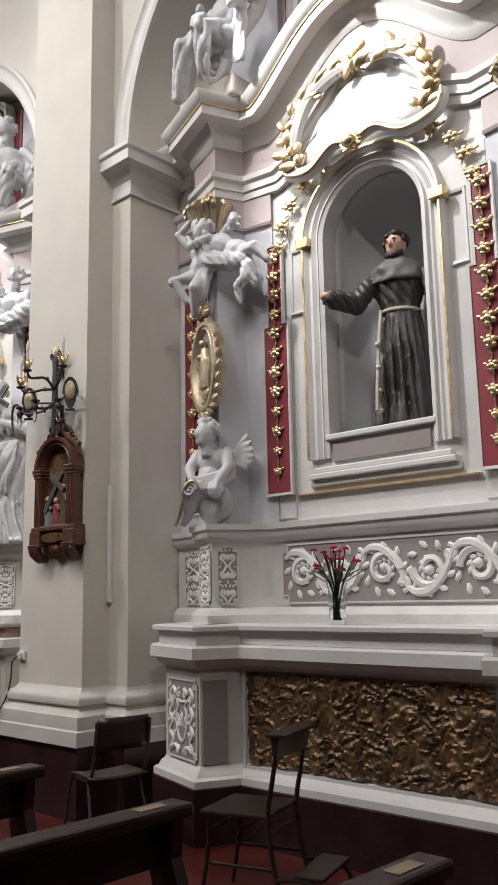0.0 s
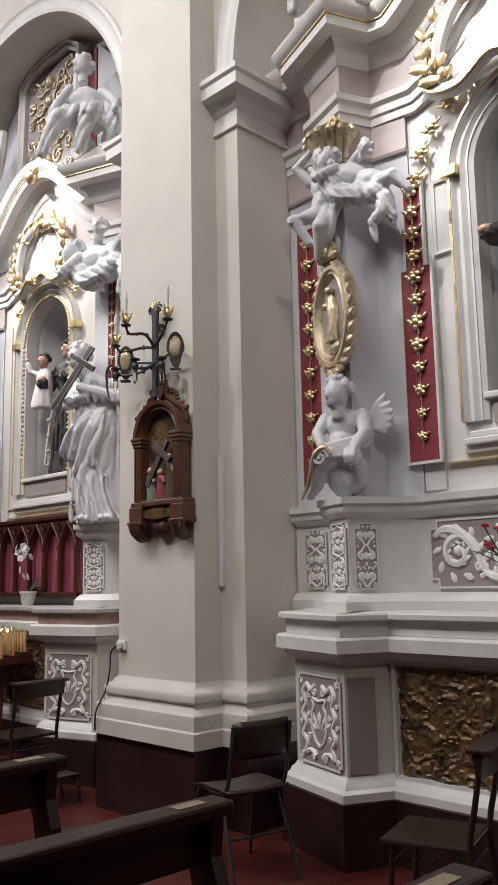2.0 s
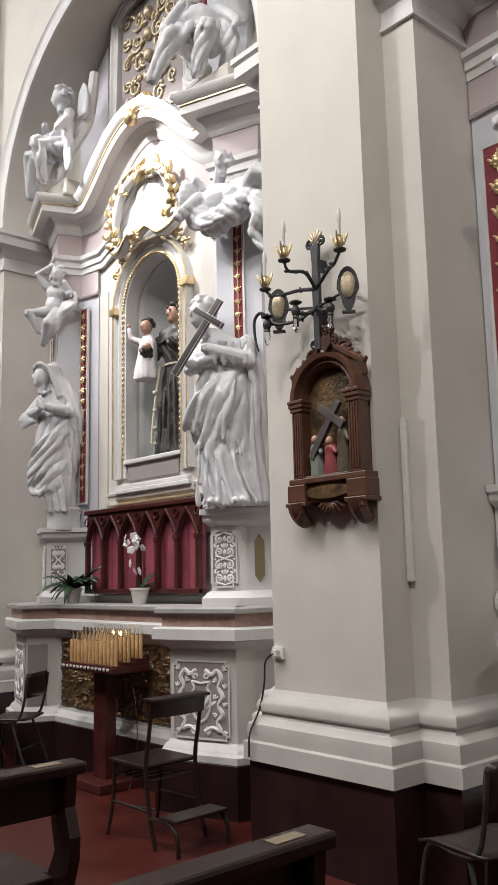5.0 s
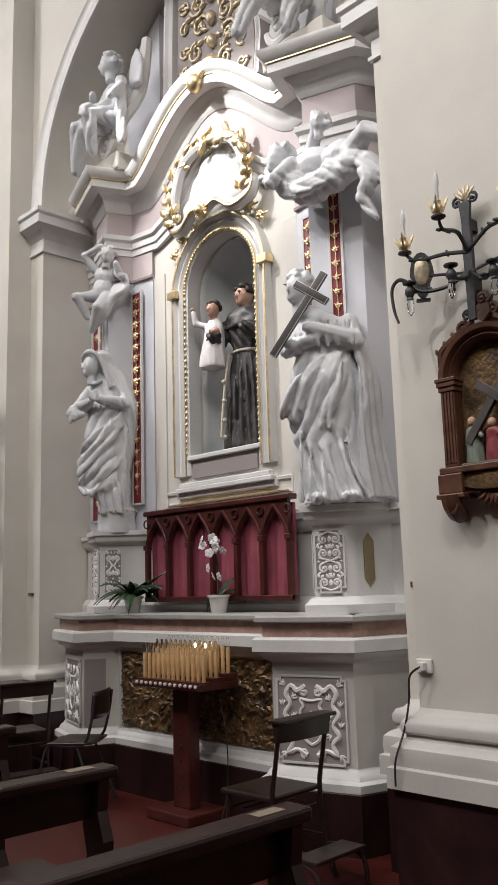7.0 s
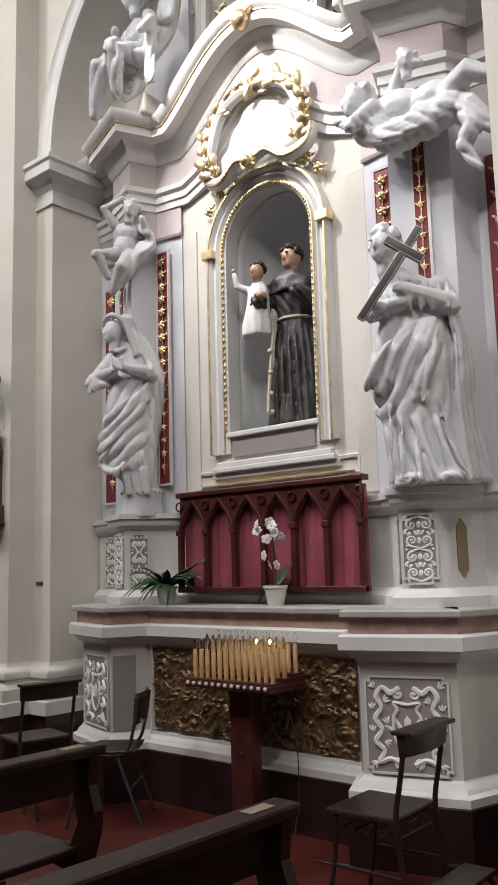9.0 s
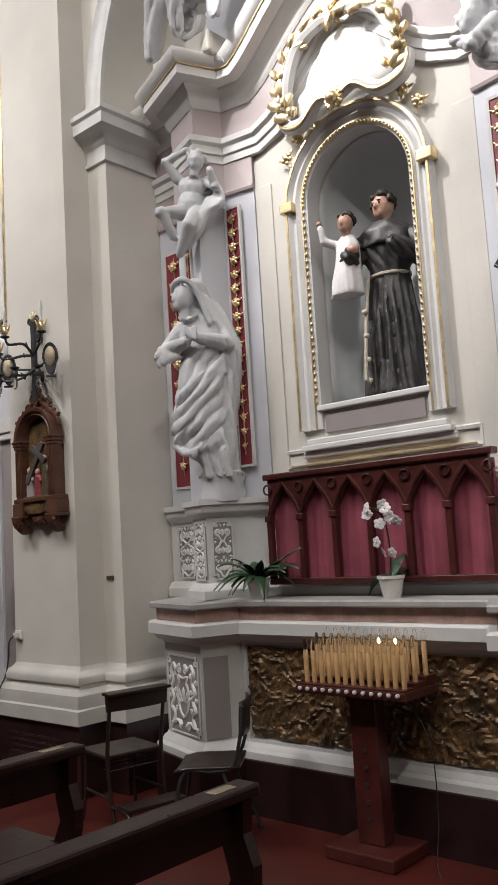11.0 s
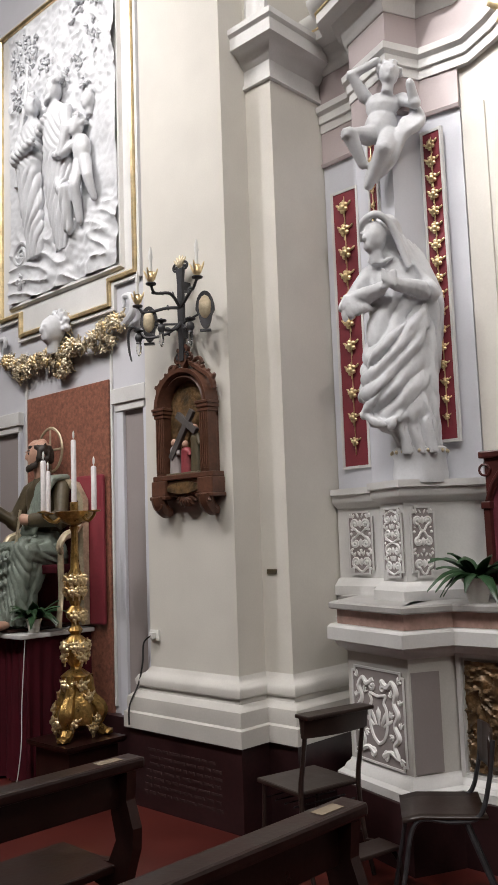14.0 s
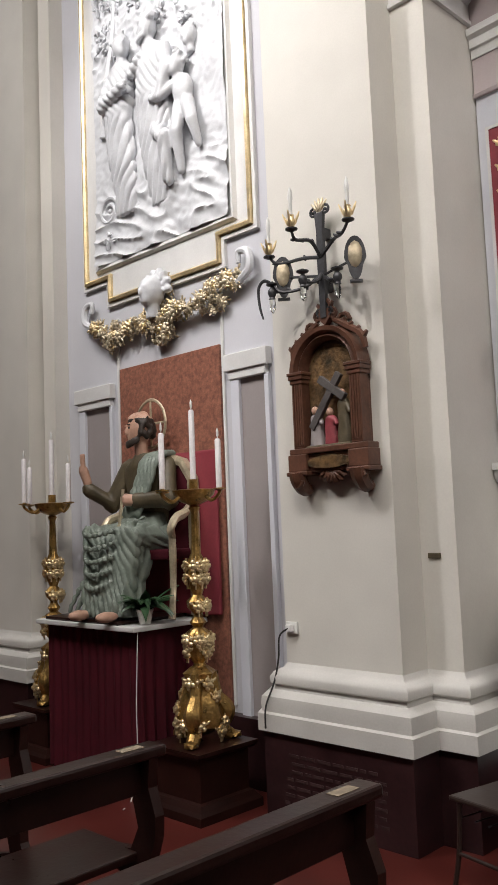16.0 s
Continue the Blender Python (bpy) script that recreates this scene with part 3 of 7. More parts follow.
    sweep(bm, path, [(-0.4, -0.05), (0.02, -0.05), (0.045, -0.02), (0.05, 0.01), (0.07, 0.05), (0.10, 0.07), (0.11, 0.09), (0.20, 0.10), (0.20, 0.17), (0.23, 0.19), (0.26, 0.23), (0.26, 0.26), (-0.4, 0.26)])
    part("cornice", bm, WHITE, ob, "white moulded cornice", True)
    bm = bmesh.new()
    sweep(bm, path, [(0.195, 0.168), (0.212, 0.168), (0.212, 0.182), (0.195, 0.182)])
    part("gilt_line", bm, GOLD, ob, "thin gilded line", True)
    # middle of the wall, with the arched niche let into it
    hole = arch_path(0.42, 2.60, 4.0, 24)
    bm = bmesh.new()
    slab(bm, [(-0.90, 2.03), (-0.90, 5.3)] + [(0.90, 5.3), (0.90, 2.03), (0.42, 2.03)] + hole[::-1] + [(-0.42, 2.03)], 0.72, 0.90)
    slab(bm, [(-0.42, 2.03), (-0.42, 2.60), (0.42, 2.60), (0.42, 2.03)], 0.72, 0.90)
    part("niche_wall", bm, CREAM if marble else WHITE, ob, "painted wall with an arched opening")
    rings = []
    for i in range(19):
        z, r = (2.58 + 1.42 * i / 6, 0.44) if i <= 6 else (4.0 + 0.44 * math.sin((i - 6) / 12 * math.pi / 2), 0.44 * math.cos((i - 6) / 12 * math.pi / 2) + 1e-3)
        rings.append([(-r * math.cos(math.pi * j / 24), 0.86 + r * math.sin(math.pi * j / 24), z) for j in range(25)])
    bm = bmesh.new()
    grid_of(bm, rings, False, False)
    shell = part("niche_shell", bm, NICHE, ob, "pale grey plaster niche with a half dome", True)
    shell.modifiers.new("thickness", "SOLIDIFY").thickness = 0.03
    part("niche_floor", boxbm(-0.42, 0.42, 0.76, 1.28, 2.56, 2.60), NICHE, ob)
    return ob


altar_a = altar(0.05, True, True)
altar_b = altar(5.35, False, True)

# wall of the bay with the seated statue
structure("wall_bay", boxbm(-6.1, -3.05, 0.28, 1.1, 0, 10.5), WALLGREY, "grey painted wall between two piers", "wall")

# ---- ornament of the altar walls ----
BLOSSOM = blossom_mesh("blossom", GOLD, 0.034)
BLOSSOM_SMALL = blossom_mesh("blossom", GOLD, 0.022)


def child(name, me, parent, at, label=""):
    ob = new(name, me)
    ob.parent, ob.matrix_basis = parent, at
    return tagged(ob, label)


def scroll_panel(parent, at, w, h, rows, c=0.03, rad=0.011, bg=TAUPE, running=0):
    """A painted panel with scooped corners and raised white scrollwork."""
    bm = bmesh.new()
    slab(bm, notched(w, h, c), -0.006, 0.01)
    pan = part("panel", bm, bg, parent, "grey painted panel", at=at)
    bm = bmesh.new()
    sweep_xz(bm, notched(w, h, c), [(-0.004, 0.006), (-0.004, 0.012), (0.008, 0.012), (0.008, 0.002)], 0.0, True)
    part("edging", bm, WHITE, pan, "thin white edging")
    bm = bmesh.new()
    if running:
        scroll_running(bm, w - 0.06, h - 0.05, running, rad)
    elif not rows:
        scroll_shield(bm, w - 0.02, h - 0.02, rad)
    else:
        scroll_upright(bm, w - 0.03, h - 0.03, rows, rad)
    ob = part("scrollwork", bm, SCROLL, pan, "raised white stucco scrollwork", True, pose(0, -0.006, 0))
    return pan


def red_strip(parent, at, w, h, count, mesh, top_w=None, top_h=0.0, grow=1.0):
    """A crimson panel in a white edge with a string of gilt blossoms down it."""
    bm = bmesh.new()
    tw = top_w or w
    poly = [(-w / 2, -h / 2), (w / 2, -h / 2), (w / 2, h / 2 - top_h), (tw / 2, h / 2 - top_h), (tw / 2, h / 2), (-tw / 2, h / 2), (-tw / 2, h / 2 - top_h), (-w / 2, h / 2 - top_h)] if top_h else [(-w / 2, -h / 2), (w / 2, -h / 2), (w / 2, h / 2), (-w / 2, h / 2)]
    slab(bm, poly, -0.006, 0.012)
    strip = part("red_strip", bm, CRIMSON, parent, "crimson painted strip", at=at)
    bm = bmesh.new()
    sweep_xz(bm, poly, [(0.0, -0.01), (0.0, 0.012), (-0.018, 0.014), (-0.018, -0.01)], 0.0, True)
    part("edging", bm, WHITE, strip, "white moulded edging")
    bm = bmesh.new()
    tube(bm, [(0, -0.012, -h / 2 + 0.07), (0, -0.012, h / 2 - 0.03)], 0.004, 5)
    part("stem", bm, GOLD, strip)
    rng = random.Random(int(h * 1000))
    for i in range(count):
        f = (i + 0.5) / count
        k = grow * (0.62 + 0.38 * min(1, f * 2.2)) * rng.uniform(0.93, 1.07)
        child("blossom", mesh, strip, pose(rng.uniform(-1, 1) * 0.004, -0.01, -h / 2 + 0.08 + (h - 0.11) * f, 0, rng.uniform(-9, 9), 0) @ Matrix.Scale(k, 4))
    return strip


def ornament(ob, kind):
    L = LEDGE[1:]
    for sx in (-1, 1):
        mir = (lambda p: p) if sx < 0 else (lambda p: (-p[0], p[1]))

        def fr(a, b, z, out):
            return face_frame(a, b, z, out) if sx < 0 else face_frame(mir(b), mir(a), z, out)
        # plinth fronts
        scroll_panel(ob, fr(L[1], L[2], 0.73, -0.062), 0.46, 0.51, 0, 0.025, 0.012)
        bm = slab(bmesh.new(), [(-0.085, -0.26), (0.085, -0.26), (0.085, 0.26), (-0.085, 0.26)], -0.006, 0.01)
        part("side_panel", bm, TAUPE, ob, "taupe painted side panel", at=fr(L[2], L[3], 0.73, -0.062))
        # pedestals
        P = PED
        scroll_panel(ob, fr(P[2], P[3], 1.675, -0.036), 0.20, 0.40, 4, 0.03, 0.007)
        scroll_panel(ob, fr(P[3], P[4], 1.675, -0.036), 0.15, 0.40, 3, 0.03, 0.008)
        scroll_panel(ob, fr(P[0], P[1], 1.675, -0.036), 0.20, 0.40, 3, 0.03, 0.009)
        bm = slab(bmesh.new(), [(0.0, -0.17), (0.035, -0.12), (0.035, 0.12), (0.0, 0.17), (-0.035, 0.12), (-0.035, -0.12)], -0.006, 0.01)
        part("side_panel", bm, OCHRE, ob, "slim ochre painted side panel", at=fr(P[1], P[2], 1.675, -0.036))
        # crimson strips
        E_ = ENT
        wide = kind == "b"
        if wide:
            red_strip(ob, fr((-0.985, 0.69), (-0.70, 0.69), 3.165, 0.014), 0.215, 1.85, 12, BLOSSOM, 0.125, 0.62, 1.45)
        else:
            red_strip(ob, fr((-1.13, 0.66), (-0.98, 0.66), 3.22, 0.012), 0.115, 1.90, 17, BLOSSOM_SMALL, grow=1.6)
        red_strip(ob, fr((-1.94, 0.77), (-1.69, 0.77), 3.12, 0.012), 0.19, 1.88, 11, BLOSSOM, grow=1.35)
        red_strip(ob, fr(E_[2], E_[3], 3.5, 0.004), 0.075, 1.5, 14, BLOSSOM_SMALL)
    # altar front
    fr0 = face_frame((-0.90, 0.295), (0.90, 0.295), 0.755, -0.062)
    bm = bmesh.new()
    sweep_xz(bm, [(-0.90, -0.30), (0.90, -0.30), (0.90, 0.30), (-0.90, 0.30)], [(0.0, -0.01), (0.0, 0.02), (-0.025, 0.02), (-0.035, 0.0), (-0.035, -0.01)], 0, True)
    frame_ob = part("frontal_frame", bm, WHITE, ob, "cream moulded frame", at=fr0)
    bm = bmesh.new()
    nx, nz = 170, 58
    V = []
    for j in range(nz + 1):
        for i in range(nx + 1):
            x, z = -0.88 + 1.76 * i / nx, -0.285 + 0.57 * j / nz
            q = Vector((x * 10, z * 10, 3.0 if kind == "b" else 9.0))
            wq = q + Vector((noise.noise(q * 0.9), noise.noise(q * 0.9 + Vector((7, 2, 1))), 0)) * 1.4
            hgt = 0.020 * (1 - abs(noise.noise(wq * 1.1))) ** 7 + 0.014 * (1 - abs(noise.noise(wq * 2.3 + Vector((4, 4, 4))))) ** 6 + 0.005 * noise.noise(q * 6)
            V.append(bm.verts.new((x, -0.004 - hgt, z)))
    for j in range(nz):
        for i in range(nx):
            k = j * (nx + 1) + i
            bm.faces.new((V[k], V[k + 1], V[k + nx + 2], V[k + nx + 1]))
    part("embossed_frontal", bm, BRONZE, frame_ob, "embossed brown and gilt leather frontal", True)
    # frame of the niche
    yw = 0.72
    bm = bmesh.new()
    sweep_xz(bm, arch_path(0.415, 2.44, 4.0, 32), [(-0.01, -0.1), (-0.01, 0.02), (0.02, 0.035), (0.035, 0.02), (0.05, 0.02), (0.075, 0.045), (0.09, 0.03), (0.11, 0.03), (0.13, 0.06), (0.155, 0.06), (0.165, 0.0)], yw)
    nf = part("niche_frame", bm, WHITE, ob, "white moulded arched niche frame", True)
    for o, t, mat in ((0.136, 0.016, GOLD), (0.022, 0.008, GOLD if kind == "a" else WHITE)):
        bm = bmesh.new()
        sweep_xz(bm, arch_path(0.415, 2.44, 4.0, 32), [(o, 0.03), (o, 0.068 if o > 0.1 else 0.042), (o + t, 0.068 if o > 0.1 else 0.042), (o + t, 0.03)], yw)
        part("gilt_fillet", bm, mat, nf, "gilded fillet" if mat is GOLD else "", True)
    if kind == "a":
        bm = bmesh.new()
        path = arch_path(0.428, 2.62, 4.0, 44)
        pts = [(path[0][0], path[0][1] + (path[1][1] - path[0][1]) * k / 28) for k in range(28)] + path[1:-1] + [(path[-1][0], 4.0 - 1.38 * k / 28) for k in range(1, 29)]
        for x, z in pts:
            ball(bm, (x, yw - 0.036, z), (0.013, 0.012, 0.018), 1)
        part("gilt_beading", bm, GOLD, nf, "row of gilt beads", True)
    # sill and apron
    bm = bmesh.new()
    for z0, z1, hw, pr in ((2.56, 2.60, 0.43, 0.04), (2.34, 2.38, 0.53, 0.045), (2.30, 2.34, 0.565, 0.06), (2.255, 2.30, 0.58, 0.03)):
        box(bm, -hw, hw, yw - pr, yw + 0.01, z0, z1, 0.008)
    part("niche_sill", bm, WHITE, nf, "white moulded sill")
    bm = boxbm(-0.38, 0.38, yw - 0.02, yw + 0.01, 2.41, 2.53, 0.004)
    part("apron_panel", bm, TAUPE, nf, "taupe apron panel")
    ears = [(-0.60, 3.55), (-0.70, 3.55), (-0.70, 4.0), (-0.60, 4.0)] if kind == "b" else [(-0.56, 2.22), (-0.72, 2.22), (-0.72, 2.30), (-0.56, 2.30)]
    bm = bmesh.new()
    sweep_xz(bm, ears, [(0, 0), (0, 0.014), (0.02, 0.018), (0.03, 0.0)], yw)
    sweep_xz(bm, [(-x, z) for x, z in ears[::-1]], [(0, 0), (0, 0.014), (0.02, 0.018), (0.03, 0.0)], yw)
    part("eared_moulding", bm, WHITE, nf, "white eared moulding")
    for sx in (-1, 1):
        part("pilaster_strip", boxbm(sx * 0.80 - 0.075, sx * 0.80 + 0.075, yw - 0.014, yw, 2.06, 4.28, 0.004), CREAM if kind == "a" else WHITE, nf, "flat painted pilaster strip")
    bm = bmesh.new()
    sweep_xz(bm, [(-0.70, 2.205), (0.70, 2.205)], [(0, 0), (0, 0.03), (0.012, 0.03), (0.012, 0)], yw)
    part("gilt_line", bm, GOLD, nf, "thin gilded line under the sill")
    for sx in (-1, 1):
        part("gilt_clasp", boxbm(sx * 0.55 - 0.055, sx * 0.55 + 0.055, yw - 0.085, yw, 3.98, 4.05, 0.006), GOLD, nf, "gilt clasp at the spring of the arch")
    # cartouche over the niche
    cart = thing("cartouche", "white and gilt stucco cartouche over the niche", "cartouche", ob.matrix_world @ pose(0, yw - 0.03, 4.80 if kind == "a" else 4.78) @ Matrix.Diagonal((0.94 if kind == "a" else 1.18, 0.94, 0.94, 1)), "cartouches")
    bm = bmesh.new()
    lump = bmesh.new()
    ball(lump, (0, 0.01, 0.02), (0.36, 0.10, 0.27), 3)
    ball(lump, (0, 0.0, 0.22), (0.22, 0.08, 0.14), 2)
    ball(lump, (-0.26, 0.01, -0.10), (0.22, 0.08, 0.15), 2)
    ball(lump, (0.26, 0.01, -0.10), (0.22, 0.08, 0.15), 2)
    fuse(bm, lump, 0.018, 0, 3)
    part("shield", bm, WHITE, cart, "white bulging shield", True)
    for sx in (-1, 1):
        bm = bmesh.new()
        bezier_tube(bm, [(0, -0.13, -0.24), (sx * 0.16, -0.12, -0.18), (sx * 0.33, -0.1, -0.29), (sx * 0.50, -0.07, -0.24), (sx * 0.54, -0.06, -0.12), (sx * 0.46, -0.07, -0.10)], [0.035, 0.045, 0.055, 0.055, 0.045, 0.025], 8)
        part("lower_scroll", bm, WHITE, cart, "thick white scroll", True)
        bm = bmesh.new()
        bezier_tube(bm, [(sx * 0.47, -0.06, -0.1), (sx * 0.46, -0.09, 0.06), (sx * 0.34, -0.1, 0.30), (sx * 0.12, -0.11, 0.39), (0, -0.11, 0.37)], [0.03, 0.045, 0.05, 0.045, 0.03], 8)
        part("upper_scroll", bm, WHITE, cart, "thick white scroll", True)
    rng = random.Random(4)
    for sx in (-1, 1):
        bm = bmesh.new()
        bezier_tube(bm, [(0, -0.175, -0.26), (sx * 0.15, -0.165, -0.20), (sx * 0.33, -0.15, -0.31), (sx * 0.52, -0.12, -0.25), (sx * 0.56, -0.1, -0.10)], [0.009, 0.012, 0.013, 0.012, 0.008], 6)
        part("gilt_line", bm, GOLD, cart, "gilded edge", True)
        bm = bmesh.new()
        bezier_tube(bm, [(sx * 0.52, -0.09, -0.1), (sx * 0.50, -0.12, 0.08), (sx * 0.37, -0.13, 0.33), (sx * 0.14, -0.14, 0.42), (0, -0.14, 0.40)], [0.009, 0.012, 0.013, 0.012, 0.008], 6)
        part("gilt_line", bm, GOLD, cart, "gilded edge", True)
        for k in range(9):
            f = k / 8
            a = math.radians(-35 + 125 * f)
            bm = bmesh.new()
            x0, z0 = sx * (0.50 * math.cos(a) + 0.02), 0.02 + 0.40 * math.sin(a)
            for q in range(3):
                leaf_lump(bm, x0, -0.10 - 0.02 * q, z0, (a + 1.75 if sx > 0 else math.pi - a - 1.75) + (q - 1) * 0.5 + rng.uniform(-0.5, 0.5), rng.uniform(0.09, 0.17), rng.uniform(0.055, 0.09), 0.032)
            part("gilt_leaf", bm, GOLD, cart, "", True)
    for k in range(11):
        a = -0.9 + k * 0.5
        bm = bmesh.new()
        leaf_lump(bm, 0, -0.18, -0.27, a, 0.085, 0.05, 0.03)
        part("gilt_leaf", bm, GOLD, cart, "", True)
    bm = bmesh.new()
    ball(bm, (0, -0.20, -0.26), 0.05, 2)
    part("gilt_boss", bm, GOLD, cart, "", True)
    for sx in (-1, 1):
        for k in range(5 if kind == "b" else 3):
            a = math.radians(62 - 14 * k)
            r = 0.68
            child("gilt_blossom", BLOSSOM, cart, pose(sx * r * math.cos(a), -0.01, 4.0 - 4.83 + r * math.sin(a), 0, 20 * sx, 0) @ Matrix.Scale(1.5, 4), "gilded blossom")
    return ob


ornament(altar_a, "a")
ornament(altar_b, "b")
scroll_panel(altar_b, face_frame((-0.88, 0.66), (0.88, 0.66), 1.675, -0.036), 1.70, 0.40, 0, 0.05, 0.017, running=5)

# ---- sculpture: each figure is one plain mesh ----
def head_lump(bm, c, r, face=0.0):
    """Head with brow, nose, chin and neck; face is the way it looks, in degrees from -y towards +x."""
    m = pose(*c, 0, 0, face)
    ball(bm, m @ Vector((0, 0, 0)), (r * 0.80, r * 0.92, r * 1.08), 2)
    ball(bm, m @ Vector((0, -r * 0.38, -r * 0.5)), (r * 0.52, r * 0.5, r * 0.55), 2)
    ball(bm, m @ Vector((0, -r * 0.93, -r * 0.15)), (r * 0.14, r * 0.2, r * 0.3), 1)
    ball(bm, m @ Vector((0, -r * 0.78, r * 0.22)), (r * 0.5, r * 0.16, r * 0.12), 1)
    tube(bm, [m @ Vector((0, r * 0.1, -r * 1.7)), m @ Vector((0, 0, -r * 0.4))], r * 0.48, 10)


def curls(bm, c, r, seed, count=26, low=-0.2, face=0.0):
    rng = random.Random(seed)
    for i in range(count):
        a, z = rng.uniform(0, 6.283), rng.uniform(low, 1)
        q = math.sqrt(max(0, 1 - z * z))
        if q * -math.sin(a - radians(face)) > 0.25 and z < 0.55:
            continue
        ball(bm, (c[0] + r * 0.88 * q * math.cos(a), c[1] + r * 0.95 * q * math.sin(a), c[2] + r * 1.05 * z), r * rng.uniform(0.2, 0.32), 1)


def beard(bm, c, r, face, mi=0):
    m = pose(*c, 0, 0, face)
    for k in range(11):
        a = math.radians(-175 + k * 17)
        p = m @ Vector((r * 0.62 * math.cos(a), -r * 0.25 + r * 0.62 * math.sin(a), -r * (0.72 + 0.25 * abs(math.sin(a)))))
        ball(bm, p, (r * 0.2, r * 0.2, r * 0.30), 1, mi)


def eyes(bm, c, r, face, mi):
    m = pose(*c, 0, 0, face)
    for sx in (-1, 1):
        ball(bm, m @ Vector((sx * r * 0.30, -r * 0.80, r * 0.06)), r * 0.10, 1, mi)
        ball(bm, m @ Vector((sx * r * 0.30, -r * 0.84, r * 0.26)), (r * 0.18, r * 0.08, r * 0.05), 1, mi)


def limb(bm, pts, rad):
    tube(bm, pts, rad, 10)
    for p, r in zip(pts, rad):
        ball(bm, p, r * 1.02, 1)


def statue(name, label, at, bm, mats, group=""):
    ob = part(name, bm, mats, None, label, True)
    ob.matrix_world = at
    return tagged(ob, label, "statue", group)


def crease(bm, amp, scale=9.0, drop=0.32, seed=0.0, lo=-9.0, hi=9.0, mi=None):
    """Cloth folds: ridges that run mostly downwards, cut into the surface between two heights."""
    bm.normal_update()
    pick = None if mi is None else {v for f in bm.faces if f.material_index == mi for v in f.verts}
    for v in bm.verts:
        if lo < v.co.z < hi and (pick is None or v in pick):
            c = v.co
            w = noise.noise(c * 3.1 + Vector((seed, 0, 4)))
            q = Vector((c.x * scale + w * 1.6 + c.z * scale * 0.35, c.y * scale + seed, c.z * scale * drop + w))
            r = 1 - 2 * abs(noise.noise(q))
            r2 = 1 - 2 * abs(noise.noise(q * 2.1 + Vector((3, 1, 7))))
            edge = min(1.0, (hi - c.z) / 0.06, (c.z - lo) / 0.06)
            v.co += v.normal * amp * edge * (0.75 * r + 0.4 * r2 - 0.55)
    return bm


def pleat(bm, amp, way, gap, lo, hi, seed=0.0, wander=1.6, x0=-9.0, x1=9.0, keep=9.0):
    """Deep cloth folds, round on the ridge and sharp in the valley; way is square to the run of the folds, gap the distance between them."""
    bm.normal_update()
    d = Vector(way).normalized() * (math.pi / gap)
    move = []
    for v in bm.verts:
        c = v.co
        if lo < c.z < hi and x0 < c.x < x1 and c.y < keep:
            w = noise.noise(c * 4.0 + Vector((seed, 2.0, 5.0)))
            w2 = noise.noise(c * 7.0 + Vector((seed, 9.0, 1.0)))
            k = abs(math.sin(c.dot(d) + wander * w + seed))
            edge = min(1.0, (hi - c.z) / 0.07, (c.z - lo) / 0.07, (c.x - x0) / 0.04, (x1 - c.x) / 0.04)
            move.append((v, v.normal * amp * edge * (0.65 + 0.7 * w2) * (k ** 0.7 - 0.7)))
    for v, q in move:
        v.co += q
    return bm


